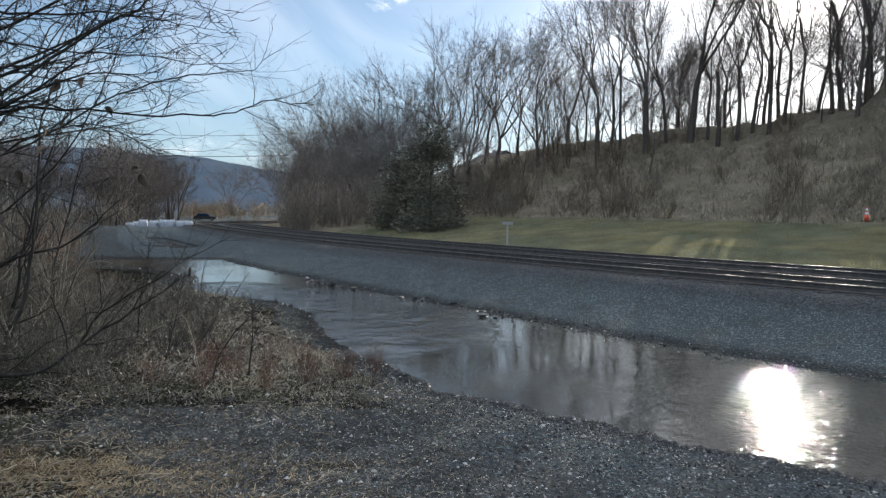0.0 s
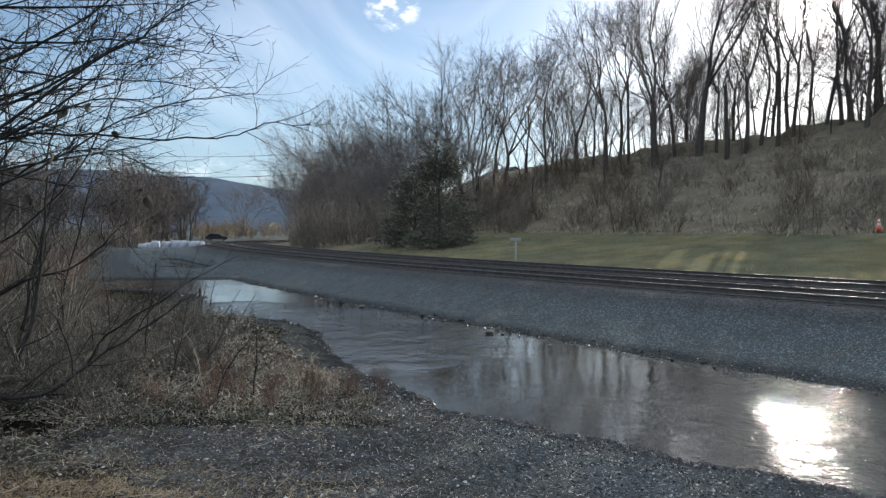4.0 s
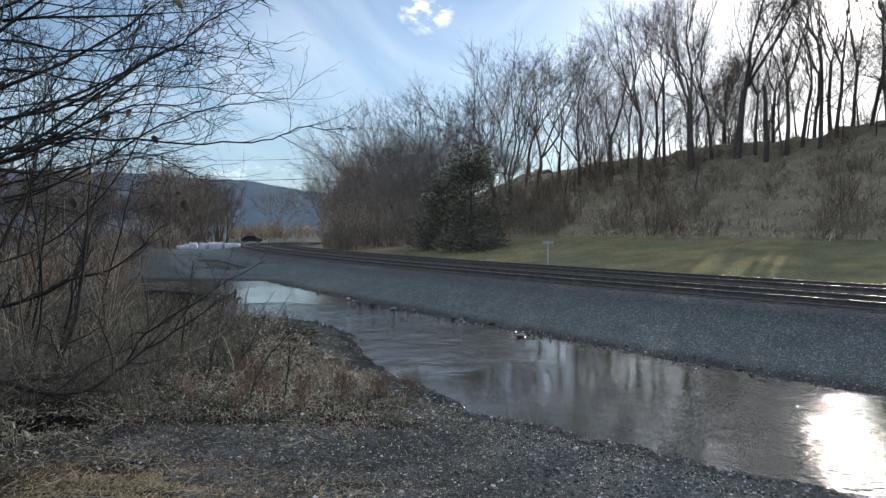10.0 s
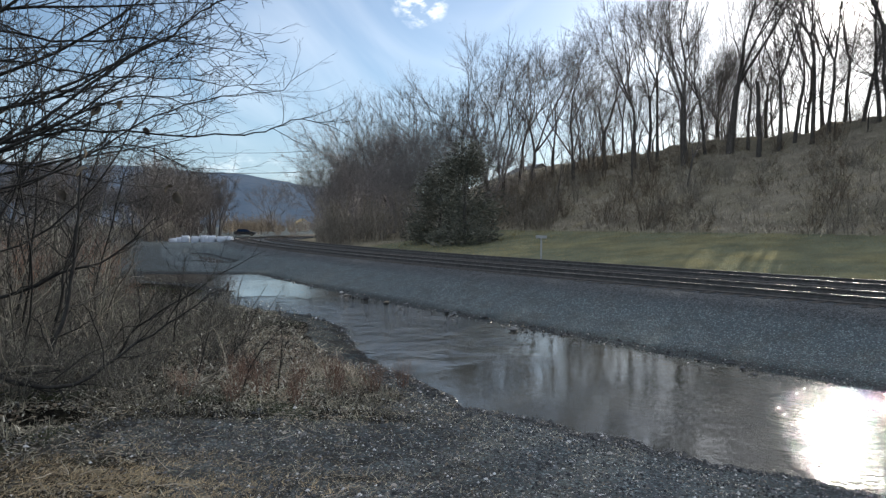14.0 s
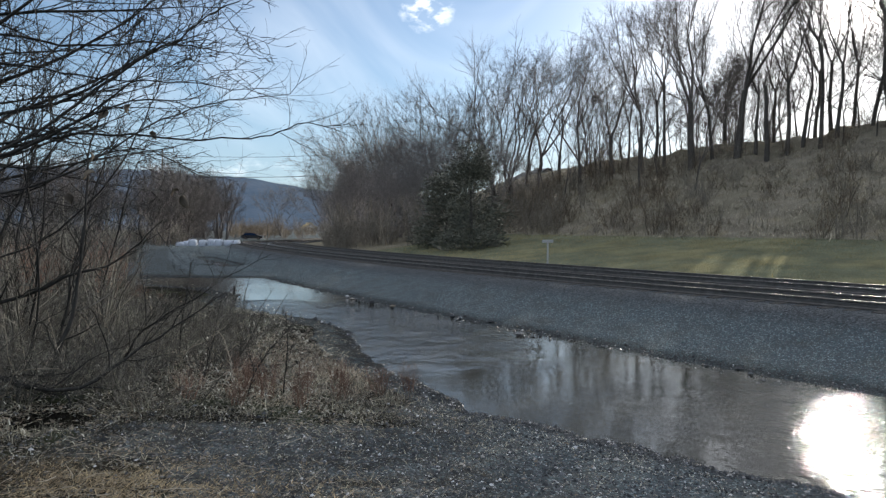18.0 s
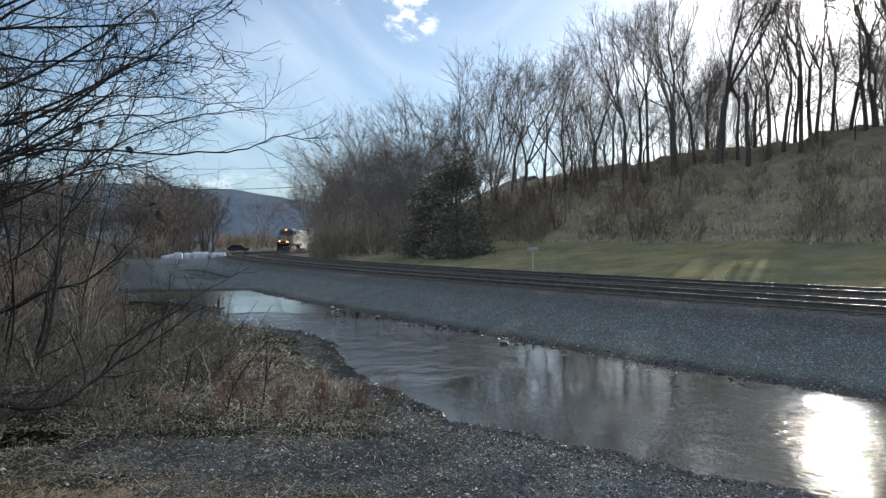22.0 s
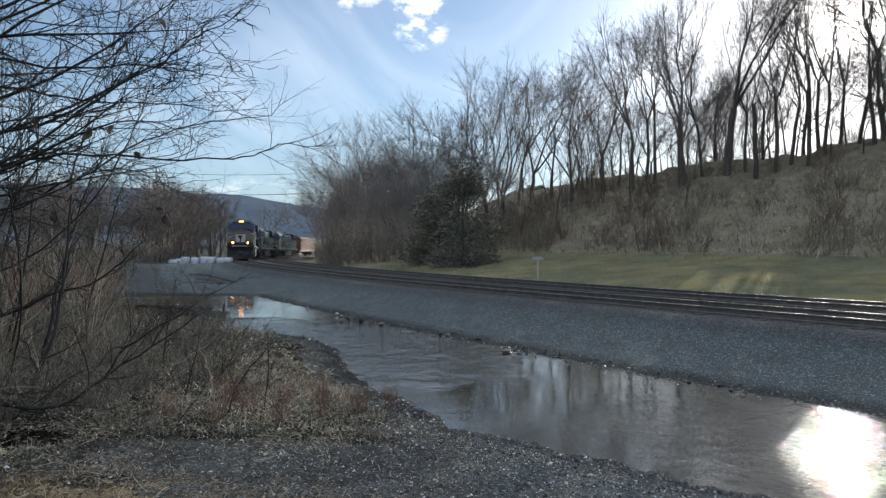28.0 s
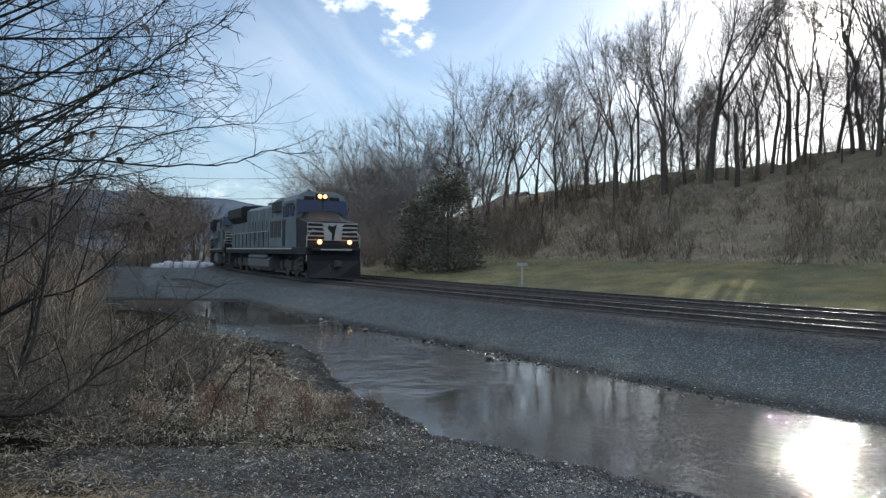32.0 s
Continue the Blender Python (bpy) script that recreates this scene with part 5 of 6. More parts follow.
def make_stones():
    rng = np.random.default_rng(21)
    x, y = fan(rng, 110000, 3.4, 11.5, -40, 40)
    z, gravel, _, _, d, s, q = lie(x, y)
    keep = (rng.uniform(0, 1, len(x)) < gravel * 0.9 + 0.05) & (q > -0.1) & (d < -6)
    x, y, q = x[keep], y[keep], q[keep]
    size = rng.lognormal(-4.98, 0.5, len(x)) * np.where(q < 0.3, 1.4, 1.0) * np.clip(np.hypot(x, y) / 6, 0.9, 1.5)
    strew("gravel_near", x, y, np.minimum(size, 0.04), 22, (OCTA, OCTA_F), "grey crushed stone strewn over the near bank", 0.1)
    # along both edges of the water
    x, y = fan(rng, 60000, 5.5, 34, -26, 42)
    z, gravel, _, _, d, s, q = lie(x, y)
    keep = (np.abs(z - WATER_Z) < 0.045) & (y < 34)
    x, y = x[keep], y[keep]
    strew("gravel_shore", x, y, rng.lognormal(-4.2, 0.42, len(x)) * np.clip(np.hypot(x, y) / 12, 0.7, 1.4), 23, (OCTA, OCTA_F), "dark wet stones along the water's edge", 0.35)
    x, y = fan(rng, 26000, 8, 30, -12, 42)
    z, gravel, _, _, d, s, q = lie(x, y)
    keep = (z < WATER_Z - 0.01) & (z > WATER_Z - 0.09) & (d > -6.6) & (rng.uniform(0, 1, len(x)) < 0.16 + 0.3 * (rough_noise(x, y, 1.5, 46) > 0.2))
    x, y = x[keep], y[keep]
    strew("shallows_stones", x, y, rng.lognormal(-3.5, 0.4, len(x)) * np.clip(np.hypot(x, y) / 14, 0.7, 1.3), 25, (OCTA, OCTA_F), "small wet stones breaking the water's surface", 0.9)
    # the ballast bank below the tracks
    x, y = fan(rng, 90000, 9, 60, -24, 42)
    z, gravel, _, _, d, s, q = lie(x, y)
    keep = (d > -5.4) & (d < -2.1) & (rng.uniform(0, 1, len(x)) < 0.9)
    x, y = x[keep], y[keep]
    strew("ballast", x, y, rng.lognormal(-4.55, 0.4, len(x)) * np.clip(np.hypot(x, y) / 25, 0.8, 1.7), 24, (OCTA, OCTA_F), "grey crushed stone ballast banked below the railway", 0.1, BALLAST)


make_stones()


def blades(name, x, y, length, width, lift, mat, label, category, seed, curl=0.3, over=0.0):
    """Bent blades: two quads each, leaning at random."""
    rng = np.random.default_rng(seed)
    n = len(x)
    z = lie(x, y)[0] + over * rng.uniform(0, 1, n) ** 1.5
    a = rng.uniform(0, 6.283, n)
    up = lift * rng.uniform(0.3, 1.3, n)
    hx, hy = np.cos(a), np.sin(a)
    side = np.stack([-hy, hx, np.zeros(n)], -1) * width[:, None]
    foot = np.stack([x, y, z - 0.01], -1)
    way = np.stack([hx * np.cos(up), hy * np.cos(up), np.sin(up)], -1)
    mid = foot + way * (length * 0.55)[:, None]
    bent = up - curl * rng.uniform(0, 1, n)
    tip = mid + np.stack([hx * np.cos(bent), hy * np.cos(bent), np.sin(bent)], -1) * (length * 0.45)[:, None]
    v = np.stack([foot - side, foot + side, mid + side * 0.8, mid - side * 0.8, tip + side * 0.15, tip - side * 0.15], 1).reshape(-1, 3)
    k = (np.arange(n) * 6)[:, None]
    f = np.concatenate([k + np.array([0, 1, 2, 3]), k + np.array([3, 2, 4, 5])])
    return tagged(new(name, arrays(name, v, f, mat, True)), label, category, kind="stuff")


def make_straw():
    rng = np.random.default_rng(31)
    # straw and leaves lying flat over the bank
    x, y = fan(rng, 52000, 3.4, 20, -42, 6)
    z, gravel, _, litter, d, s, q = lie(x, y)
    keep = (q > 0.35) & (d < -6) & (rng.uniform(0, 1, len(x)) < (1 - gravel) * 0.7 + 0.3)
    x, y = x[keep], y[keep]
    r = np.hypot(x, y) / 7
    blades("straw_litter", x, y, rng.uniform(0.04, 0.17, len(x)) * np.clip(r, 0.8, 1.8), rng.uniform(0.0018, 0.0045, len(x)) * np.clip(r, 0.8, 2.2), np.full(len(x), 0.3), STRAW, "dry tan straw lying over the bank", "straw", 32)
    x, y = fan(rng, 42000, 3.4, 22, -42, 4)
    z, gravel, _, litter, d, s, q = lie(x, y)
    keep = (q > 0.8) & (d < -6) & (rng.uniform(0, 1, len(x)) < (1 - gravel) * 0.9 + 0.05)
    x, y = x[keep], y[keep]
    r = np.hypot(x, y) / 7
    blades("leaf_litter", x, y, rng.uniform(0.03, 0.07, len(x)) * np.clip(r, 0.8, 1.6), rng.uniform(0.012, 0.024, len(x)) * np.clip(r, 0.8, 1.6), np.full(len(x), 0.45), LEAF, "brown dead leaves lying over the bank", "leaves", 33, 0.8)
    # curled crumbs of leaf and bark over the gravel
    x, y = fan(rng, 30000, 3.4, 9.5, -40, 26)
    z, gravel, _, litter, d, s, q = lie(x, y)
    keep = (q > 0.5) & (d < -6) & (rough_noise(x, y, 1.1, 47) > -0.5)
    x, y = x[keep], y[keep]
    r = np.clip(np.hypot(x, y) / 6, 0.8, 1.5)
    blades("leaf_crumbs", x, y, rng.uniform(0.018, 0.06, len(x)) * r, rng.uniform(0.0025, 0.007, len(x)) * r, np.full(len(x), 0.5), CRUMB, "curled crumbs of dead leaf and bark over the gravel", "leaves", 39, 1.2)
    # pale leaves and stems caught in the briars
    x, y = fan(rng, 11000, 6.2, 20, -41, -8)
    z, gravel, _, litter, d, s, q = lie(x, y)
    keep = (q > 1.2) & (d < -6) & (gravel < 0.4) & (np.hypot(x + 3.9, y - 6.35) > 0.5) & (rng.uniform(0, 1, len(x)) < 0.35 + 0.5 * (rough_noise(x, y, 1.6, 44) > 0))
    x, y = x[keep], y[keep]
    r = np.clip(np.hypot(x, y) / 8, 0.8, 1.8)
    blades("caught_leaves", x, y, rng.uniform(0.02, 0.09, len(x)) * r, rng.uniform(0.0025, 0.008, len(x)) * r, np.full(len(x), 0.6), PALE_LEAF, "pale dead leaves and stems caught in the briars", "leaves", 36, 0.9, 0.3)
    # a mat of tan straw at the near edge
    x, y = rng.normal(-2.35, 0.75, 16000), rng.normal(4.75, 0.42, 16000)
    keep = (rough_noise(x, y, 0.9, 45) > -0.35) & (np.hypot(x, y) > 3.2)
    x, y = x[keep], y[keep]
    blades("straw_mat", x, y, rng.uniform(0.03, 0.12, len(x)), rng.uniform(0.0014, 0.0035, len(x)), np.full(len(x), 0.35), TAN_STRAW, "mat of tan straw lying on the soil", "straw", 37, 0.7)
    # standing dry grass in tufts
    cx, cy = fan(rng, 800, 6.0, 22, -40, 2)
    z, gravel, _, litter, d, s, q = lie(cx, cy)
    patch = rough_noise(cx, cy, 2.4, 40)
    straw = np.exp(-((cx + 0.9) / 1.4) ** 2 - ((cy - 9.2) / 1.6) ** 2)
    keep = (q > 0.55) & (d < -6) & (gravel < 0.45) & ((patch > 0.0) | (straw > 0.35))
    cx, cy = cx[keep], cy[keep]
    x = np.repeat(cx, 32) + rng.normal(0, 0.09, len(cx) * 32)
    y = np.repeat(cy, 32) + rng.normal(0, 0.09, len(cx) * 32)
    tall = np.repeat(rng.uniform(0.05, 0.19, len(cx)), 32)
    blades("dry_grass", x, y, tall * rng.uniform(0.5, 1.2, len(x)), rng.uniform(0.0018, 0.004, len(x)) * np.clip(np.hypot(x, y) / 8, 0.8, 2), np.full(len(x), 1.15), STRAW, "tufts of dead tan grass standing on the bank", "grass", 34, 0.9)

    # russet grass thick on the rise above the gravel
    cx, cy = rng.normal(-2.0, 1.1, 480), rng.normal(10.2, 1.7, 480)
    z, gravel, _, litter, d, s, q = lie(cx, cy)
    keep = (q > 0.7) & (cy > 7.7) & (gravel < 0.6)
    cx, cy = cx[keep], cy[keep]
    x = np.repeat(cx, 34) + rng.normal(0, 0.10, len(cx) * 34)
    y = np.repeat(cy, 34) + rng.normal(0, 0.10, len(cx) * 34)
    tall = np.repeat(rng.uniform(0.05, 0.20, len(cx)) * np.where(rng.uniform(0, 1, len(cx)) < 0.15, 1.7, 1.0), 34)
    blades("russet_grass", x, y, tall * rng.uniform(0.4, 1.15, len(x)), rng.uniform(0.0015, 0.0034, len(x)) * np.clip(np.hypot(x, y) / 8, 0.8, 2), np.full(len(x), 0.8), RUSSET, "russet dead grass standing above the gravel", "grass", 38, 1.0)

    # short winter grass of the lawn
    x, y = fan(rng, 90000, 24, 62, -6, 44)
    lawn = lie(x, y)[2]
    keep = lawn > rng.uniform(0.2, 0.9, len(x))
    x, y = x[keep], y[keep]
    r = np.clip(np.hypot(x, y) / 32, 0.9, 1.8)
    blades("lawn_grass", x, y, rng.uniform(0.035, 0.08, len(x)) * r, rng.uniform(0.004, 0.009, len(x)) * r, np.full(len(x), 1.0), TURF, "short dull green winter grass of the lawn", "grass", 50, 0.8)

    # rank dead grass over the shaded hillside
    cx, cy = fan(rng, 2600, 36, 84, -4, 41)
    d, s = from_line(cx, cy)
    keep = (d > 19.5) & (d < 39) & (s < 80) & (rough_noise(cx, cy, 6.0, 48) > -0.45)
    cx, cy = cx[keep], cy[keep]
    x = np.repeat(cx, 22) + rng.normal(0, 0.4, len(cx) * 22)
    y = np.repeat(cy, 22) + rng.normal(0, 0.4, len(cx) * 22)
    tall = np.repeat(rng.uniform(0.25, 0.85, len(cx)) * np.array([0.6 if in_glade(a, b) else 1.0 for a, b in zip(cx, cy)]), 22)
    blades("hillside_grass", x, y, tall * rng.uniform(0.5, 1.2, len(x)), rng.uniform(0.008, 0.022, len(x)), np.full(len(x), 1.0), RANK, "rank dead grass and weeds over the shaded hillside", "grass", 49, 0.9)


make_straw()


def make_twigs():
    """Broken pale twigs lying about on the bank."""
    rng = np.random.default_rng(51)
    lines = []
    x, y = fan(rng, 900, 4.2, 15, -40, -4)
    z, gravel, _, _, d, s, q = lie(x, y)
    for a, b, c, g, w in zip(x, y, z, gravel, q):
        if w < 1.2 or rng.uniform() < g * 0.8:
            continue
        turn, size = rng.uniform(0, 6.283), rng.uniform(0.06, 0.26)
        way = np.array([math.cos(turn), math.sin(turn), rng.uniform(-0.02, 0.35)])
        pts = [np.array([a, b, c + 0.012])]
        for i in range(4):
            way = way + rng.normal(0, 0.18, 3) * (1, 1, 0.6)
            pts.append(pts[-1] + way / np.linalg.norm(way) * size / 4)
        lines.append((np.array(pts), rng.uniform(0.0015, 0.0042) * np.linspace(1, 0.5, 5) * np.clip(b / 7, 0.9, 1.6)))
    tagged(new("fallen_twigs", tubes("fallen_twigs", lines, 4, DRY_TWIG)), "pale broken twigs lying on the leaf litter", "twigs", kind="stuff")


make_twigs()


def make_reeds():
    """Dry stalks leaning over the water's edge, and a stake in the shallows."""
    rng = np.random.default_rng(61)
    for x, y, dx, size in ((-6.1, 19.4, 0.25, 1.25), (-5.5, 18.7, 0.75, 1.0), (-5.0, 18.8, 0.6, 1.0), (-6.6, 19.9, 0.5, 0.9), (-7.3, 21.0, 0.6, 1.0)):
        out = {}
        d = np.array([dx, -0.1, 1.0])
        grow(rng, np.array([0, 0, -0.1]), d / np.linalg.norm(d), size, 0.014, 0, [(6, 0.04, -0.01, 2, 20, 40, 0.5, 0.25, 0.4), (3, 0.1, 0.0, 0, 0, 0, 0, 0, 0.5)], out)
        reed = tagged(new("dry_stalk"), "bare dark weed stalk leaning over the water's edge", "stalk", "stalks at the shore")
        reed.location = (x, y, z_at(x, y))
        part("stem", tubes("stem", out[0] + out[1], 5, WILLOW), None, reed)
    stake = tagged(new("stake"), "short dark wooden stake at the water's edge", "stake")
    stake.location = (-8.0, 24.4, z_at(-8.0, 24.4))
    part("post", Shape().rod((0, 0, -0.1), (0.02, 0, 0.34), 0.055, 8, 0.045), WILLOW, stake)


make_reeds()


# ---- rolling stock ----
LOCO_BLACK = plain("loco_black", (0.018, 0.02, 0.023), 0.5, 0, 0.3, 1.2, 0.2)
LOCO_WHITE = plain("loco_white", (0.38, 0.39, 0.385), 0.55, 0, 0.25, 2.5)
GRIME = plain("underframe_grime", (0.05, 0.046, 0.042), 0.8, 0, 0.5, 4.0)
TANK_SIDE = plain("fuel_tank_grey", (0.10, 0.105, 0.108), 0.5, 0, 0.4, 2.0)
WHEEL = plain("wheel_steel", (0.16, 0.14, 0.125), 0.5, 0.7, 0.4)
# the glass is coloured blue in place of the sky it reflects
GLASS = plain("cab_glass", (0.012, 0.028, 0.075), 0.12, 0, 0.1, 6.0, 0.35)
OXIDE = plain("boxcar_brown", (0.10, 0.045, 0.032), 0.7, 0, 0.5, 1.5)
TANKER = plain("tank_car_grey", (0.15, 0.15, 0.145), 0.7, 0, 0.5, 0.9)
TAN = plain("weathered_tan", (0.24, 0.2, 0.15), 0.6, 0, 0.4, 1.4)
LAMP_ON = glow("headlamp_reflector", (1.0, 0.34, 0.045), 2.4)
BULB = glow("headlamp_bulb", (1.0, 0.46, 0.13), 16.0)
# dusty black paint, with the sky's sheen on it put into the grey
LOCO_GREY = plain("loco_sheen_on_black", (0.138, 0.174, 0.188), 0.5, 0, 0.45, 0.9, 0.2)
LAMP_OFF = plain("headlamp_glass", (0.3, 0.3, 0.28), 0.1)


def bogie(parent, y, axles, spacing, r, heavy):
    """Side frames, axles and wheels under a vehicle."""
    frame_part = new("bogie")
    shape = Shape()
    half = spacing * (axles - 1) / 2
    for side in (-1, 1):
        x = side * 1.08
        low, high = (0.42, 0.98) if heavy else (0.35, 0.8)
        shape.prism([(y - half - 0.55, high - 0.1), (y - half - 0.5, high - 0.28), (y - half * 0.5, low), (y + half * 0.5, low), (y + half + 0.5, high - 0.28), (y + half + 0.55, high - 0.1), (y + half * 0.5, high), (y - half * 0.5, high)], "x", x - 0.07, x + 0.07)
        for i in range(axles):
            at = y - half + i * spacing
            shape.box((x - 0.12, at - 0.2, r - 0.18), (x + 0.12, at + 0.2, r + 0.2), 0.03)
            if heavy:
                shape.rod((x + side * 0.1, at + 0.35, 0.62), (x + side * 0.1, at + 0.35, 0.95), 0.09, 8)
    shape.box((-1.05, y - 0.3, 0.45), (1.05, y + 0.3, 0.85), 0.04)
    me = shape.mesh("bogie", GRIME)
    bpy.data.objects.remove(frame_part)
    truck = part("bogie", me, GRIME, parent)
    for i in range(axles):
        at = y - half + i * spacing
        wheel = Shape()
        for side in (-1, 1):
            wheel.lathe([(side * 0.68, r + 0.03), (side * 0.70, r + 0.03), (side * 0.715, r), (side * 0.83, r - 0.008), (side * 0.83, r - 0.09), (side * 0.79, r - 0.1), (side * 0.79, 0.12), (side * 0.86, 0.1)], (0, at, r), "x", 20)
        wheel.rod((-0.7, at, r), (0.7, at, r), 0.09, 10)
        part("wheelset", wheel, WHEEL, truck, "steel wheels on one axle")
    return truck


def coupler(parent, y, way):
    part("coupler", Shape().box((-0.12, min(y, y + way * 0.55), 0.72), (0.12, max(y, y + way * 0.55), 0.98), 0.03).box((-0.2, min(y + way * 0.4, y + way * 0.62), 0.68), (0.2, max(y + way * 0.4, y + way * 0.62), 1.02), 0.05), GRIME, parent)


def locomotive(lit, label):
    """A six-axle diesel; its front is at y = 0 and it runs towards +y."""
    loco = tagged(new("locomotive"), label, "locomotive", "locomotives of the train")
    part("frame", Shape().box((-1.5, -21.7, 1.32), (1.5, -0.75, 1.72), 0.03).box((-0.6, -21.2, 0.95), (0.6, -1.2, 1.32)), LOCO_BLACK, loco)
    for side in (-1, 1):
        part("sill_stripe", Shape().box((side * 1.503 - 0.012, -21.6, 1.60), (side * 1.503 + 0.012, -3.4, 1.69)), LOCO_WHITE, loco, "thin white sill stripe")
    # nose with its sloping top
    v = [(-1.44, -0.95, 1.72), (1.44, -0.95, 1.72), (1.44, -0.95, 3.02), (0.55, -0.95, 3.1), (-0.55, -0.95, 3.1), (-1.44, -0.95, 3.02),
         (-1.46, -2.75, 1.72), (1.46, -2.75, 1.72), (1.46, -2.75, 3.3), (0.75, -2.62, 3.76), (-0.75, -2.62, 3.76), (-1.46, -2.75, 3.3)]
    part("nose", Shape().add(v, [tuple(range(6))] + [(i, i + 6, (i + 1) % 6 + 6, (i + 1) % 6) for i in range(6)] + [tuple(range(11, 5, -1))]), LOCO_BLACK, loco, "black nose with bevelled shoulders")
    for side in (-1, 1):
        part("nose_rail", Shape().bar([(side * 1.42, -1.0, 3.06), (side * 1.44, -2.1, 3.3), (side * 1.2, -2.6, 3.62)], 0.013, 6), TANK_SIDE, loco)
    part("nose_panel", Shape().box((-1.4, -0.95, 2.08), (1.4, -0.925, 3.03)), LOCO_WHITE, loco, "white nose panel")
    for side in (-1, 1):
        for i in range(4):
            z = 2.14 + i * 0.23
            part("nose_stripe", Shape().prism([(side * 0.48, z), (side * 1.38, z), (side * 1.38, z + 0.145), (side * (0.48 + 0.05 * i), z + 0.145)], "y", -0.925, -0.912), LOCO_BLACK, loco, "black nose stripe")
    part("nose_emblem", Shape().prism([(-0.05, 2.1), (0.07, 2.1), (0.06, 2.45), (0.3, 2.72), (0.25, 2.9), (0.02, 2.82), (-0.2, 2.96), (-0.12, 2.6)], "y", -0.925, -0.911), LOCO_BLACK, loco, "plain dark emblem")
    part("nose_door", Shape().box((-1.0, -0.985, 1.75), (-0.62, -0.93, 2.0), 0.02), LOCO_BLACK, loco)
    part("anticlimber", Shape().box((-1.25, -0.95, 1.5), (1.25, -0.35, 1.66), 0.04).box((-1.42, -0.9, 1.62), (1.42, -0.7, 1.92), 0.03), LOCO_BLACK, loco)
    part("pilot_stripe", Shape().box((-0.85, -0.35, 1.56), (0.85, -0.338, 1.63)), LOCO_WHITE, loco)
    part("plow", Shape().prism([(-1.42, 0.14), (1.42, 0.14), (1.42, 1.32), (-1.42, 1.32)], "y", -0.78, -0.62).add([(-1.42, -0.6, 1.0), (1.42, -0.6, 1.0), (1.42, -0.5, 0.12), (0, -0.05, 0.1), (-1.42, -0.5, 0.12), (0, -0.38, 1.0)], [(0, 5, 3, 4), (5, 1, 2, 3)]), LOCO_BLACK, loco)
    # cab
    roof = [(-1.5, 1.72), (1.5, 1.72), (1.5, 4.28), (1.3, 4.62), (0.85, 4.86), (-0.85, 4.86), (-1.3, 4.62), (-1.5, 4.28)]
    cab = Shape()
    k = len(roof)
    front = [(x, -2.6 - (z - 3.7) * 0.3 if z > 3.7 else -2.6, z) for x, z in roof]
    back = [(x, -5.5, z) for x, z in roof]
    cab.add(front + back, [(i, (i + 1) % k, (i + 1) % k + k, i + k) for i in range(k)] + [tuple(range(k))[::-1], tuple(range(k, 2 * k))])
    cab = part("cab", cab, LOCO_GREY, loco)
    slope = lambda z: -2.6 - (z - 3.7) * 0.3
    for side in (-1, 1):
        a, b = side * 0.05, side * 1.42
        pane = Shape().add([(a, slope(3.72) + 0.012, 3.72), (b, slope(3.62) + 0.012, 3.62), (b, slope(4.36) + 0.012, 4.36), (a, slope(4.42) + 0.012, 4.42)] + [(a, slope(3.72) - 0.03, 3.72), (b, slope(3.62) - 0.03, 3.62), (b, slope(4.36) - 0.03, 4.36), (a, slope(4.42) - 0.03, 4.42)], [(0, 1, 2, 3), (0, 4, 5, 1), (1, 5, 6, 2), (2, 6, 7, 3), (3, 7, 4, 0)])
        part("windshield", pane, GLASS, cab, "dark slanted windscreen")
        for y0, y1 in ((-3.75, -3.0), (-4.75, -3.9), (-5.25, -4.9)):
            part("side_window", Shape().box((side * 1.503 - 0.014, y0, 3.45), (side * 1.503 + 0.014, y1, 4.1), 0.005), GLASS, cab)
        part("number_board", Shape().box((min(side * 0.45, side * 1.0), -2.95, 4.36), (max(side * 0.45, side * 1.0), -2.78, 4.56), 0.02), LOCO_BLACK, cab)
        part("cab_door", Shape().box((side * 1.505 - 0.015, -5.3, 1.8), (side * 1.505 + 0.015, -4.72, 3.3), 0.008), LOCO_BLACK, cab, "dark cab door")
        part("rain_gutter", Shape().bar([(side * 1.5, -2.8, 4.32), (side * 1.5, -5.5, 4.32)], 0.018, 6), TANK_SIDE, cab)
        part("sunshade", Shape().box((side * 1.56 - 0.08, -4.8, 4.14), (side * 1.56 + 0.02, -3.0, 4.18), 0.01), LOCO_BLACK, cab)
        part("mirror", Shape().box((side * 1.56 - 0.03, -2.95, 3.8), (side * 1.56 + 0.03, -2.78, 4.0), 0.01), LOCO_BLACK, cab)
    part("headlight_box", Shape().box((-0.34, -2.95, 4.42), (0.34, -2.72, 4.74), 0.05), LOCO_BLACK, cab)
    lamp = LAMP_ON if lit else LAMP_OFF
    for x in (-0.15, 0.15):
        part("headlight", Shape().lathe([(-2.74, 0.09), (-2.70, 0.122), (-2.68, 0.105)], (x, 0, 4.58), "y", 16), lamp, cab, "glowing amber headlight" if lit else "")
        if lit:
            part("bulb", Shape().lathe([(-2.69, 0.034), (-2.67, 0.038), (-2.66, 0.02)], (x, 0, 4.58), "y", 10), BULB, cab, "bright bulb of the headlight")
    for side in (-1, 1):
        part("ditch_light", Shape().lathe([(-0.72, 0.09), (-0.62, 0.125), (-0.61, 0.105)], (side * 0.82, 0, 2.0), "y", 16), lamp, loco, "glowing amber ditch light" if lit else "")
        if lit:
            part("bulb", Shape().lathe([(-0.615, 0.055), (-0.59, 0.06), (-0.58, 0.03)], (side * 0.82, 0, 2.0), "y", 10), BULB, loco, "bright bulb of the ditch light")
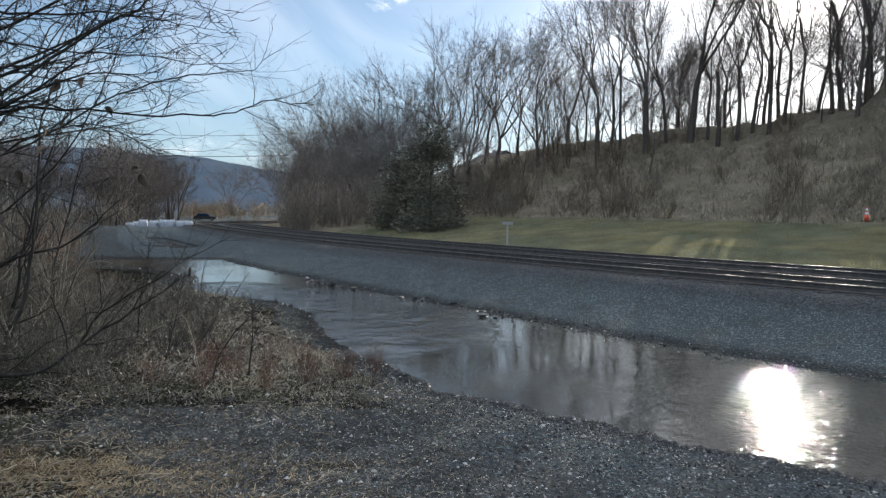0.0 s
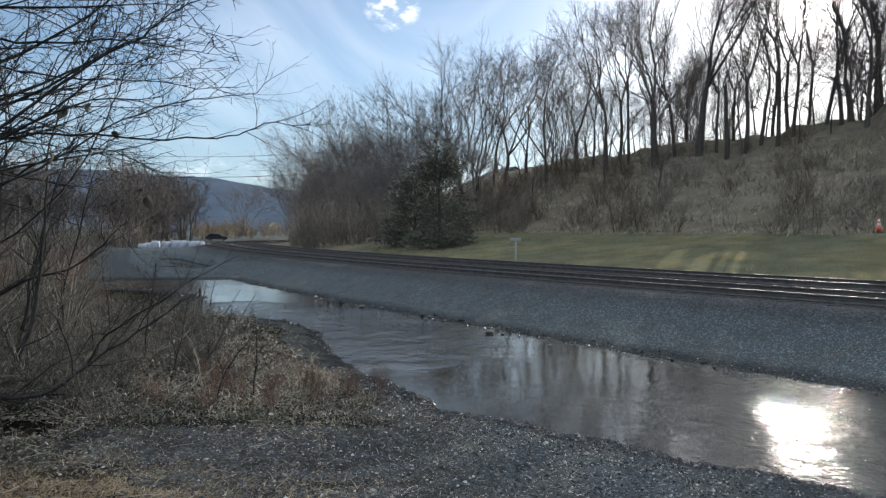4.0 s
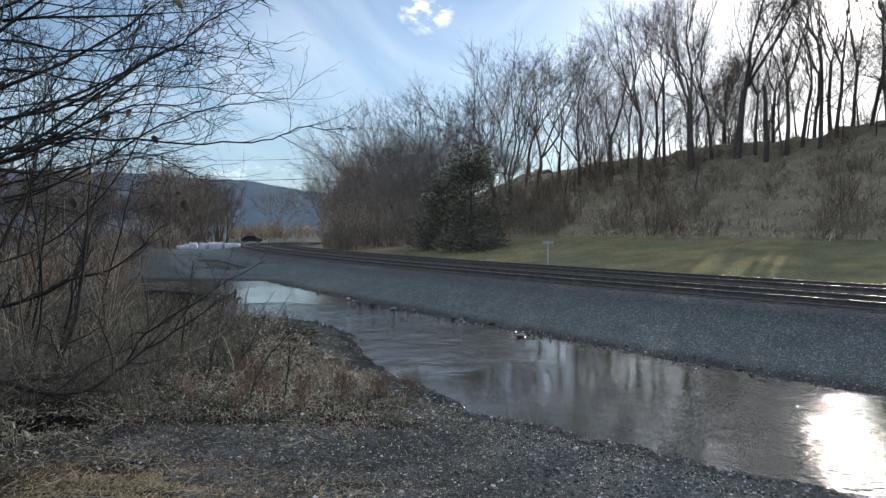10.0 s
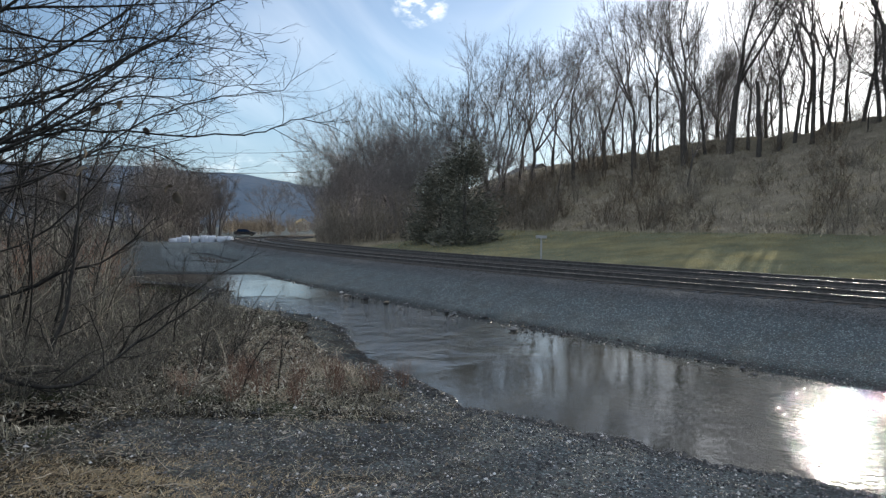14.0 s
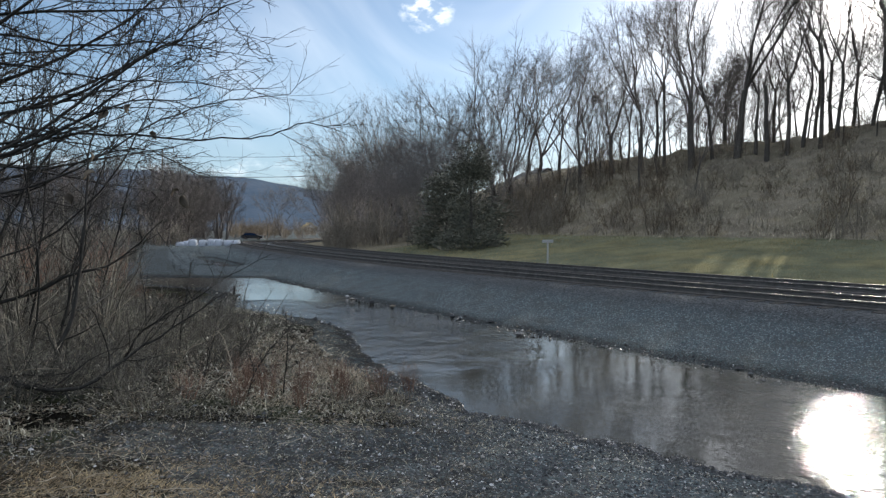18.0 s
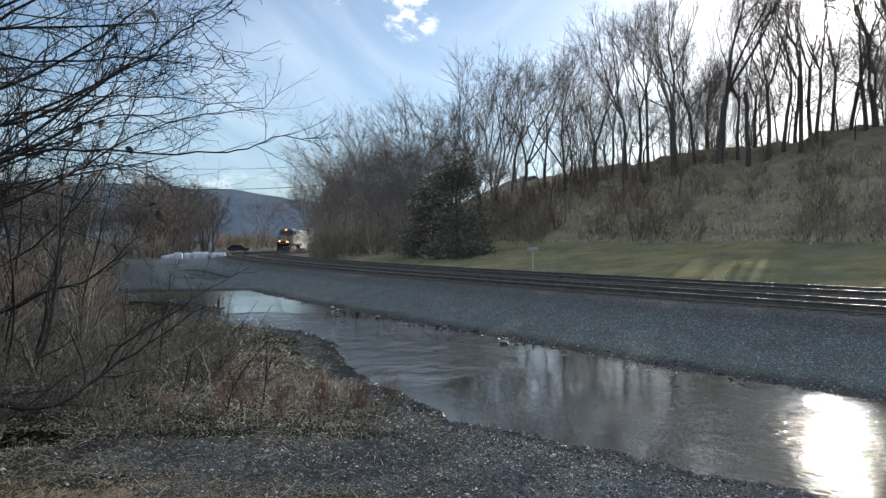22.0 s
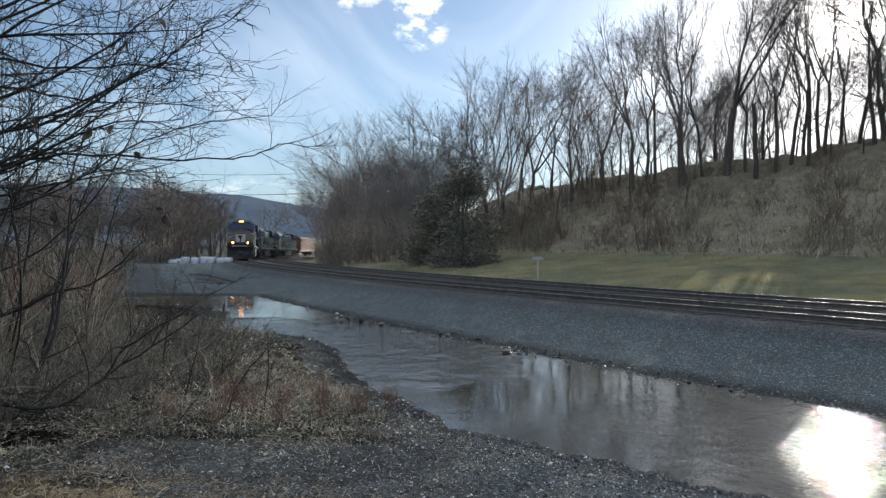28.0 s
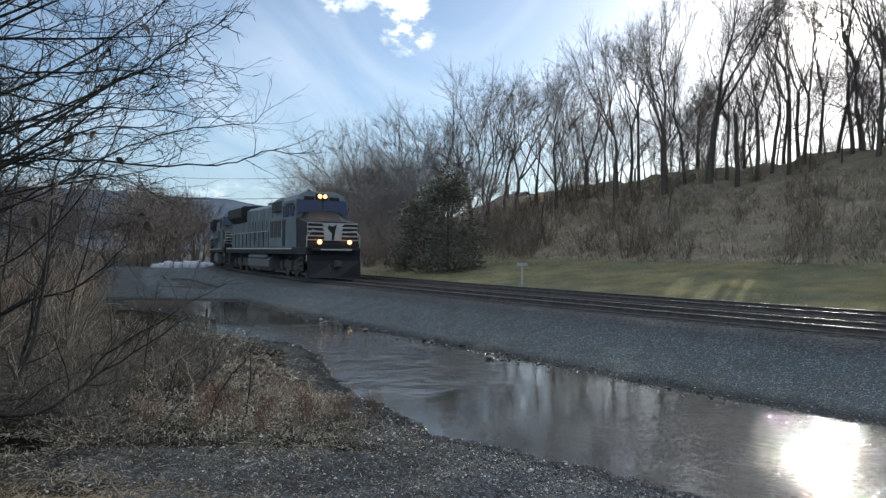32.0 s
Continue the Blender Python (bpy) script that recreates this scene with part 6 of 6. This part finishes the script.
    part("horn", Shape().rod((0.3, -4.6, 4.95), (0.3, -4.1, 4.95), 0.05, 8, 0.1).rod((0.45, -4.6, 4.9), (0.45, -4.2, 4.9), 0.05, 8, 0.09).box((0.25, -4.7, 4.8), (0.5, -4.55, 4.98)), GRIME, loco)
    # long hood
    hood = [(-1.12, 1.72), (1.12, 1.72), (1.12, 4.3), (0.9, 4.52), (-0.9, 4.52), (-1.12, 4.3)]
    hood_part = part("hood", Shape().prism(hood, "y", -21.3, -5.5), LOCO_GREY, loco)
    part("cabinet", Shape().box((-1.46, -8.6, 1.72), (1.46, -5.52, 3.55), 0.05), LOCO_GREY, loco)
    part("radiator", Shape().prism([(-1.12, 3.55), (1.12, 3.55), (1.54, 3.95), (1.54, 4.6), (1.3, 4.75), (-1.3, 4.75), (-1.54, 4.6), (-1.54, 3.95)], "y", -21.0, -16.2), LOCO_BLACK, loco)
    part("brake_box", Shape().prism([(-1.3, 3.9), (1.3, 3.9), (1.3, 4.5), (1.0, 4.72), (-1.0, 4.72), (-1.3, 4.5)], "y", -8.5, -5.6), LOCO_BLACK, loco)
    part("exhaust_stack", Shape().box((-0.4, -13.2, 4.5), (0.4, -12.4, 4.8), 0.05), GRIME, loco)
    for i in range(3):
        part("fan", Shape().lathe([(4.75, 0.6), (4.85, 0.6), (4.86, 0.5)], (0, -17.2 - i * 1.45, 0), "z", 18), GRIME, loco)
    for side in (-1, 1):
        for i in range(9):
            y = -9.1 - i * 1.0
            part("hood_door", Shape().box((side * 1.13 - 0.02, y - 0.86, 2.0), (side * 1.13 + 0.02, y, 4.1), 0.012), LOCO_GREY, hood_part)
        for i in range(3):
            part("grille", Shape().box((side * 1.47 - 0.015, -6.5 - i * 0.85, 2.3), (side * 1.47 + 0.015, -5.85 - i * 0.85, 3.3), 0.01), GRIME, loco)
        for i in range(7):
            part("louvre", Shape().box((side * 1.155 - 0.006, -9.55 - i * 1.0, 2.2), (side * 1.155 + 0.006, -9.35 - i * 1.0, 3.5)), GRIME, hood_part, "dark louvre")
        # walkway rails
        x = side * 1.46
        part("handrail", Shape().bar([(x, -20.9, 2.75), (x, -8.7, 2.75)], 0.022, 6), LOCO_WHITE, loco)
        for i in range(11):
            y = -20.9 + i * 1.22
            part("stanchion", Shape().rod((x, y, 1.7), (x, y, 2.76), 0.02, 6), LOCO_BLACK, loco)
        part("end_rail", Shape().bar([(side * 1.46, -0.8, 1.0), (side * 1.46, -0.78, 2.3), (side * 1.2, -0.7, 2.62), (side * 0.55, -0.7, 2.5)], 0.024, 6), LOCO_WHITE, loco)
        for y0 in (-2.4, -21.6):
            for i in range(4):
                z = 0.42 + i * 0.3
                part("step", Shape().box((side * 1.5 - 0.16, y0, z), (side * 1.5 + 0.06, y0 + 0.65, z + 0.04)), GRIME, loco)
            part("step_side", Shape().box((side * 1.34 - 0.02, y0 - 0.04, 0.4), (side * 1.34 + 0.02, y0 + 0.7, 1.5)), GRIME, loco)
        part("air_tank", Shape().lathe([(-14.2, 0.1), (-14.1, 0.2), (-9.4, 0.2), (-9.3, 0.1)], (side * 1.25, 0, 1.12), "y", 12), TANK_SIDE, loco, "grey air reservoir", True)
    part("fuel_tank", Shape().prism([(-1.3, 0.32), (1.3, 0.32), (1.42, 0.5), (1.42, 0.92), (1.0, 1.3), (-1.0, 1.3), (-1.42, 0.92), (-1.42, 0.5)], "y", -14.5, -8.6), TANK_SIDE, loco, "dusty grey fuel tank")
    bogie(loco, -4.7, 3, 1.9, 0.53, True), bogie(loco, -17.7, 3, 1.9, 0.53, True)
    coupler(loco, -0.6, 1), coupler(loco, -21.7, -1)
    part("hose", Shape().bar([(0.35, -0.55, 1.0), (0.4, -0.3, 0.6), (0.35, -0.2, 0.4)], 0.025, 6), GRIME, loco)
    loco.scale = (1.05, 1.0, 1.03)
    return loco


def hopper_car():
    car = tagged(new("covered_hopper"), "rusty brown ribbed hopper car coupled behind the locomotives", "freight car", "cars of the train")
    part("body", Shape().prism([(-1.5, 1.5), (-0.7, 0.75), (0.7, 0.75), (1.5, 1.5), (1.52, 4.0), (1.1, 4.45), (-1.1, 4.45), (-1.52, 4.0)], "y", -14.6, -1.2), OXIDE, car)
    part("roof_walk", Shape().box((-0.35, -14.6, 4.45), (0.35, -1.2, 4.52)), GRIME, car)
    for side in (-1, 1):
        for i in range(12):
            part("rib", Shape().box((side * 1.53 - 0.05, -14.2 + i * 1.14, 1.5), (side * 1.53 + 0.05, -14.1 + i * 1.14, 4.0)), OXIDE, car)
        part("sill", Shape().box((side * 1.45 - 0.08, -15.4, 1.15), (side * 1.45 + 0.08, -0.4, 1.5)), OXIDE, car)
    part("end_frame", Shape().box((-1.5, -15.5, 1.0), (1.5, -15.2, 1.4)).box((-1.5, -0.6, 1.0), (1.5, -0.3, 1.4)).box((-0.3, -15.4, 0.8), (0.3, -0.4, 1.1)), GRIME, car)
    bogie(car, -2.2, 2, 1.75, 0.46, False), bogie(car, -13.6, 2, 1.75, 0.46, False)
    coupler(car, -0.5, 1), coupler(car, -15.3, -1)
    return car


def tank_car(mat, label):
    car = tagged(new("tank_car"), label, "freight car", "cars of the train")
    part("tank", Shape().lathe([(-14.3, 0.3), (-14.2, 0.8), (-13.95, 1.2), (-13.6, 1.42), (-13.2, 1.5), (-1.9, 1.5), (-1.5, 1.42), (-1.15, 1.2), (-0.9, 0.8), (-0.8, 0.3)], (0, 0, 2.75), "y", 28), mat, car, "", True)
    for i in range(4):
        part("band", Shape().lathe([(-3.6 - i * 2.7, 1.5), (-3.6 - i * 2.7, 1.53), (-3.5 - i * 2.7, 1.53), (-3.5 - i * 2.7, 1.5)], (0, 0, 2.75), "y", 28), GRIME, car)
    part("dome", Shape().lathe([(4.15, 0.55), (4.5, 0.55), (4.58, 0.4)], (0, -7.5, 0), "z", 16), mat, car)
    part("platform", Shape().box((-0.9, -8.5, 4.25), (0.9, -6.5, 4.3)).bar([(-0.9, -8.5, 4.3), (-0.9, -8.5, 5.0), (0.9, -8.5, 5.0), (0.9, -8.5, 4.3)], 0.025).bar([(-0.9, -6.5, 4.3), (-0.9, -6.5, 5.0), (0.9, -6.5, 5.0), (0.9, -6.5, 4.3)], 0.025), GRIME, car)
    part("ladder", Shape().bar([(1.55, -7.3, 1.2), (1.55, -7.3, 4.2)], 0.02).bar([(1.55, -7.7, 1.2), (1.55, -7.7, 4.2)], 0.02), GRIME, car)
    part("sill", Shape().box((-0.35, -14.9, 0.85), (0.35, -0.2, 1.2)).box((-1.45, -14.9, 1.05), (1.45, -14.3, 1.2)).box((-1.45, -0.8, 1.05), (1.45, -0.2, 1.2)), GRIME, car)
    for y in (-2.4, -12.7):
        part("saddle", Shape().box((-1.3, y - 0.2, 1.15), (1.3, y + 0.2, 1.9), 0.03), GRIME, car)
    bogie(car, -2.4, 2, 1.75, 0.46, False), bogie(car, -12.7, 2, 1.75, 0.46, False)
    coupler(car, -0.3, 1), coupler(car, -14.8, -1)
    return car


TRAIN = []                            # vehicle, metres behind the train's front, its two pivots


def make_train():
    lead = locomotive(True, "black diesel locomotive with white nose stripes, headlights lit")
    second = locomotive(False, "black diesel locomotive coupled behind the leading one")
    TRAIN.append((lead, 0.0, 4.7, 17.7))
    TRAIN.append((second, 22.4, 4.7, 17.7))
    TRAIN.append((copy_thing(second, Matrix()), 44.8, 4.7, 17.7))
    TRAIN.append((hopper_car(), 67.3, 2.2, 13.6))
    tank = tank_car(TANKER, "grey streaked tank car in the train")
    pale = tank_car(TAN, "weathered tan tank car in the train")
    back = 83.3
    for i in range(7):
        kind = pale if i in (2, 5) else tank
        car = kind if i in (0, 2) else copy_thing(kind, Matrix())
        TRAIN.append((car, back, 2.4, 12.7))
        back += 15.3


make_train()


# ---- smaller things ----
BAG = plain("white_bag_cloth", (0.46, 0.50, 0.57), 0.8, 0, 0.15, 2.0)
CONE_RED = plain("cone_orange", (0.62, 0.09, 0.035), 0.5, 0, 0.2)
CONE_WHITE = plain("cone_white", (0.75, 0.75, 0.75), 0.4, 0, 0.2)
POST_WHITE = plain("post_white", (0.36, 0.36, 0.35), 0.6, 0, 0.25)
RUBBER = plain("rubber_black", (0.02, 0.02, 0.02), 0.8, 0, 0.3)
CABLE = plain("cable_black", (0.03, 0.03, 0.032), 0.6, 0, 0.2)
POLE_WOOD = plain("pole_wood", (0.10, 0.08, 0.06), 0.9, 0, 0.4, 3.0)
CAR_PAINT = plain("car_dark_paint", (0.03, 0.032, 0.036), 0.25, 0, 0.2)
ROOF_GREY = plain("shingle_grey", (0.09, 0.088, 0.085), 0.9, 0, 0.4, 3.0)
ROOF_TAN = plain("roof_tan", (0.5, 0.38, 0.18), 0.8, 0, 0.3, 3.0)
SIDING = plain("siding_pale", (0.42, 0.40, 0.37), 0.7, 0, 0.2, 2.0)


def bulk_bag(x, y, turn, size, slump, seed):
    """A filled bulk bag: bulging sides, a tied top and lifting loops."""
    rng = np.random.default_rng(seed)
    bag = tagged(new("bulk_bag"), "white woven bulk bag, filled, standing on the gravel" if slump < 0.3 else "white woven bulk bag, slumped on the gravel", "bulk bag", "row of bulk bags")
    rings, sides = [], 16
    shape = Shape()
    for f in (0.0, 0.06, 0.3, 0.55, 0.8, 0.95, 1.0):
        bulge = 0.41 + 0.03 * math.sin(math.pi * f) - 0.1 * max(0, f - 0.85) / 0.15 + slump * 0.25 * (1 - f)
        z = size * f * (1 - slump)
        for i in range(sides):
            a = 2 * math.pi * (i + 0.5) / sides
            k = (abs(math.cos(a)) ** 8 + abs(math.sin(a)) ** 8) ** (-1 / 8)
            r = bulge * k * (1 + rng.uniform(-0.03, 0.03))
            rings.append((r * math.cos(a), r * math.sin(a), z + rng.uniform(-0.02, 0.02) * (f > 0)))
    n = 7
    faces = [(j * sides + i, j * sides + (i + 1) % sides, (j + 1) * sides + (i + 1) % sides, (j + 1) * sides + i) for j in range(n - 1) for i in range(sides)]
    shape.add(rings, faces + [tuple(range((n - 1) * sides, n * sides))])
    part("sack", shape, BAG, bag, "", True)
    for sx, sy in ((-1, -1), (1, -1), (1, 1), (-1, 1)):
        top = size * (1 - slump)
        part("loop", Shape().bar([(sx * 0.38, sy * 0.28, top - 0.05), (sx * 0.36, sy * 0.2, top + 0.06), (sx * 0.36, sy * 0.05, top + 0.05), (sx * 0.34, sy * 0.02, top - 0.04)], 0.02, 5), BAG, bag)
    part("tied_spout", Shape().lathe([(size * (1 - slump) - 0.03, 0.2), (size * (1 - slump) + 0.03, 0.1), (size * (1 - slump) + 0.07, 0.12)], (0, 0, 0), "z", 10), BAG, bag)
    bag.matrix_world = Matrix.Translation((x, y, z_at(x, y))) @ pose(0, 0, 0, 0, 0, turn)


def make_bags():
    for i, (px, size, slump) in enumerate(((-31.0, 0.68, 0.42), (-30.3, 0.66, 0.2), (-29.5, 0.74, 0.0), (-28.4, 0.72, 0.02), (-27.4, 0.76, 0.0), (-26.4, 0.74, 0.0), (-25.4, 0.68, 0.1), (-24.6, 0.6, 0.3))):
        bulk_bag(px, 75.2 + 0.25 * math.sin(i * 2.1), 7 * math.sin(i * 3.3), size, slump, 100 + i)


make_bags()


def make_cone():
    x, y = 23.16, 30.26
    cone = tagged(new("traffic_cone"), "orange traffic cone with white bands standing on the lawn", "traffic cone")
    cone.location = (x, y, z_at(x, y))
    part("base", Shape().box((-0.19, -0.19, 0), (0.19, 0.19, 0.035), 0.01), RUBBER, cone)
    for z0, z1, mat, name in ((0.03, 0.34, CONE_RED, "body"), (0.34, 0.46, CONE_WHITE, "band"), (0.46, 0.51, CONE_RED, "body"), (0.51, 0.66, CONE_WHITE, "band"), (0.66, 0.74, CONE_RED, "tip")):
        r = lambda z: 0.145 - 0.16 * z
        part(name, Shape().lathe([(z0, r(z0)), (z1, r(z1))], (0, 0, 0), "z", 20), mat, cone, "white reflective band" if name == "band" else "", True)


def make_post():
    x, y = 5.1, 30.6
    post = tagged(new("marker_post"), "white trackside marker post with a small crossboard", "marker post")
    post.matrix_world = Matrix.Translation((x, y, z_at(x, y))) @ pose(0, 0, 0, 0, 0, -8)
    part("post", Shape().box((-0.04, -0.04, -0.2), (0.04, 0.04, 1.25), 0.01), POST_WHITE, post)
    part("board", Shape().box((-0.26, -0.07, 1.13), (0.26, -0.045, 1.27), 0.008), POST_WHITE, post)


def make_cables():
    """A line of poles hidden in the woods carries two cables across the valley."""
    for (ax, ay, az), (bx, by, bz), sag, r in (((-52, 118, 15.2), (4, 96, 15.0), 1.3, 0.03), ((-52, 118, 11.4), (4, 96, 11.6), 1.1, 0.045)):
        pts = []
        for i in range(41):
            f = i / 40
            pts.append((ax + (bx - ax) * f, ay + (by - ay) * f, az + (bz - az) * f - sag * 4 * f * (1 - f)))
        cable = new("cable", tubes("cable", [(np.array(pts), np.full(41, r))], 5, CABLE))
        tagged(cable, "black overhead cable strung between wooden poles", "cable", "overhead cables")
    for x, y, top in ((-52, 118, 16), (4, 96, 15.8)):
        pole = tagged(new("utility_pole"), "weathered wooden utility pole standing among the trees", "utility pole", "utility poles")
        z = z_at(x, y)
        pole.location = (x, y, z)
        part("pole", Shape().rod((0, 0, -0.3), (0, 0, top - z), 0.16, 12, 0.11), POLE_WOOD, pole)
        part("crossarm", Shape().box((-1.1, -0.06, top - z - 0.9), (1.1, 0.06, top - z - 0.76), 0.01), POLE_WOOD, pole)
        for sx in (-0.95, 0.95):
            part("insulator", Shape().lathe([(top - z - 0.76, 0.05), (top - z - 0.62, 0.07), (top - z - 0.58, 0.03)], (sx, 0, 0), "z", 10), POST_WHITE, pole)


def make_car():
    """The dark car parked where the yard meets the tracks."""
    x, y = -42.0, 140
    car = tagged(new("parked_car"), "dark parked car at the end of the gravel yard", "car")
    part("body", Shape().prism([(-2.25, 0.35), (2.25, 0.35), (2.3, 0.75), (1.5, 0.95), (-2.2, 1.0), (-2.3, 0.7)], "y", -0.9, 0.9), CAR_PAINT, car)
    part("cabin", Shape().prism([(-1.9, 0.98), (1.15, 0.95), (0.45, 1.48), (-1.4, 1.5)], "y", -0.78, 0.78), GLASS, car)
    part("roof", Shape().box((-1.35, -0.76, 1.47), (0.42, 0.76, 1.53), 0.02), CAR_PAINT, car)
    for wx in (-1.4, 1.4):
        for side in (-1, 1):
            wheel = part("wheel", Shape().lathe([(side * 0.92, 0.1), (side * 0.93, 0.2)], (wx, 0, 0.33), "y", 14), WHEEL, car)
            part("tyre", Shape().lathe([(side * 0.72, 0.3), (side * 0.74, 0.33), (side * 0.9, 0.33), (side * 0.92, 0.29), (side * 0.92, 0.2)], (wx, 0, 0.33), "y", 16), RUBBER, wheel)
    car.matrix_world = Matrix.Translation((x, y, z_at(x, y))) @ pose(0, 0, 0, 0, 0, 12)


def make_house():
    """Only the roof of a house shows over the hill."""
    x, y = bearing(8.3, 104)
    z = z_at(x, y)
    house = tagged(new("house"), "small house with a grey gabled roof behind the hill crest", "house")
    house.matrix_world = Matrix.Translation((x, y, z - 3.2)) @ pose(0, 0, 0, 0, 0, 20)
    part("wall", Shape().prism([(-3.2, 0), (3.2, 0), (3.2, 2.3), (0, 4.0), (-3.2, 2.3)], "y", -4, 4), SIDING, house)
    for side in (-1, 1):
        part("roof", Shape().prism([(0, 4.02), (side * 3.6, 2.1), (side * 3.6, 2.25), (0, 4.2)], "y", -4.4, 4.4), ROOF_GREY, house)
    part("chimney", Shape().box((0.6, 1.0, 3.4), (1.2, 1.6, 4.7)), SIDING, house)


def make_shed():
    """A small tan-roofed shed far down the valley, half hidden by scrub."""
    x, y = bearing(-11.9, 236)
    z = z_at(x, y)
    shed = tagged(new("far_shed"), "small shed with a sunlit tan roof far down the valley", "shed")
    shed.matrix_world = Matrix.Translation((x, y, z)) @ pose(0, 0, 0, 0, 0, 30)
    part("wall", Shape().prism([(-2.2, -0.5), (2.2, -0.5), (2.2, 2.6), (0, 4.2), (-2.2, 2.6)], "y", -2, 2), SIDING, shed)
    for side in (-1, 1):
        part("roof", Shape().prism([(0, 4.22), (side * 2.6, 2.3), (side * 2.6, 2.45), (0, 4.4)], "y", -2.3, 2.3), ROOF_TAN, shed)


def make_cedar():
    """Dark evergreens at the front of the thicket: drooping sprays on a tapered trunk."""
    rng = np.random.default_rng(77)
    for deg, dist, height, wide in ((2.6, 47, 7.6, 2.4), (0.4, 52, 5.4, 2.4)):
        x, y = bearing(deg, dist)
        cedar = tagged(new("cedar"), "dark green cedar at the front of the leafless thicket", "tree", "cedars of the thicket")
        cedar.location = (x, y, z_at(x, y))
        part("trunk", Shape().rod((0, 0, -0.2), (0, 0, height * 0.95), 0.16, 9, 0.03), BARK, cedar)
        v, f = [], []
        lumps = []
        for i in range(48):
            h = rng.uniform(0.0, 0.97) ** 1.15
            a, reach = rng.uniform(0, 6.283), wide * min(1.0, 1.35 * (1.03 - h) ** 0.6) * rng.uniform(0.15, 0.9)
            lumps.append((math.cos(a) * reach, math.sin(a) * reach, h * height))
        for i in range(10000):
            c = np.array(lumps[i % 48]) + rng.normal(0, 1, 3) * (0.5, 0.5, 0.42)
            out = c * (1, 1, 0) / (np.linalg.norm(c[:2]) + 0.3) + rng.normal(0, 0.4, 3) + (0, 0, 0.2)
            side = np.cross(out, rng.normal(0, 1, 3))
            side = side / np.linalg.norm(side) * rng.uniform(0.03, 0.07)
            k = len(v)
            tip = c + out * rng.uniform(0.12, 0.32)
            v += [c - side, c + side, tip + side * 0.2, tip - side * 0.2]
            f.append((k, k + 1, k + 2, k + 3))
        part("crown", arrays("crown", np.array(v), np.array(f), NEEDLE, True), None, cedar)


make_cone(), make_post(), make_cables(), make_car(), make_house(), make_shed(), make_cedar()


# ---- what moves: the train runs along the near track ----
FRONT_T = np.array([0, 20, 21.5, 22.5, 24, 25.5, 27.5, 29, 30, 31, 32.0])
FRONT_S = np.array([384, 154, 136.5, 125, 107.5, 91.5, 70.5, 55.5, 43.8, 31.6, 19.4])


def front(t):
    """Where the train's front stands along the line, smooth in time."""
    fine = np.linspace(t - 0.8, t + 0.8, 9)
    s = np.interp(np.clip(fine, 0, 32), FRONT_T, FRONT_S)
    s = s + np.where(fine > 32, (32 - fine) * 12.1, 0) + np.where(fine < 0, -fine * 11.5, 0)
    return float(s.mean())


def motions():
    for vehicle, behind, a, b in TRAIN:
        rows = []
        for t in np.arange(0, 32.01, 0.5):
            s = front(t) + behind
            x0, y0, h0, _ = on_line(s + a)
            x1, y1, h1, _ = on_line(s + b)
            way = Vector((x0 - x1, y0 - y1, float(h0 - h1))).normalized()
            nose = Vector((x0, y0, float(h0))) + way * a
            rows.append((float(t), pose(nose.x, nose.y, nose.z, math.degrees(math.asin(way.z)), 0, math.degrees(math.atan2(-way.x, way.y)))))
        walk(vehicle, rows)


motions()
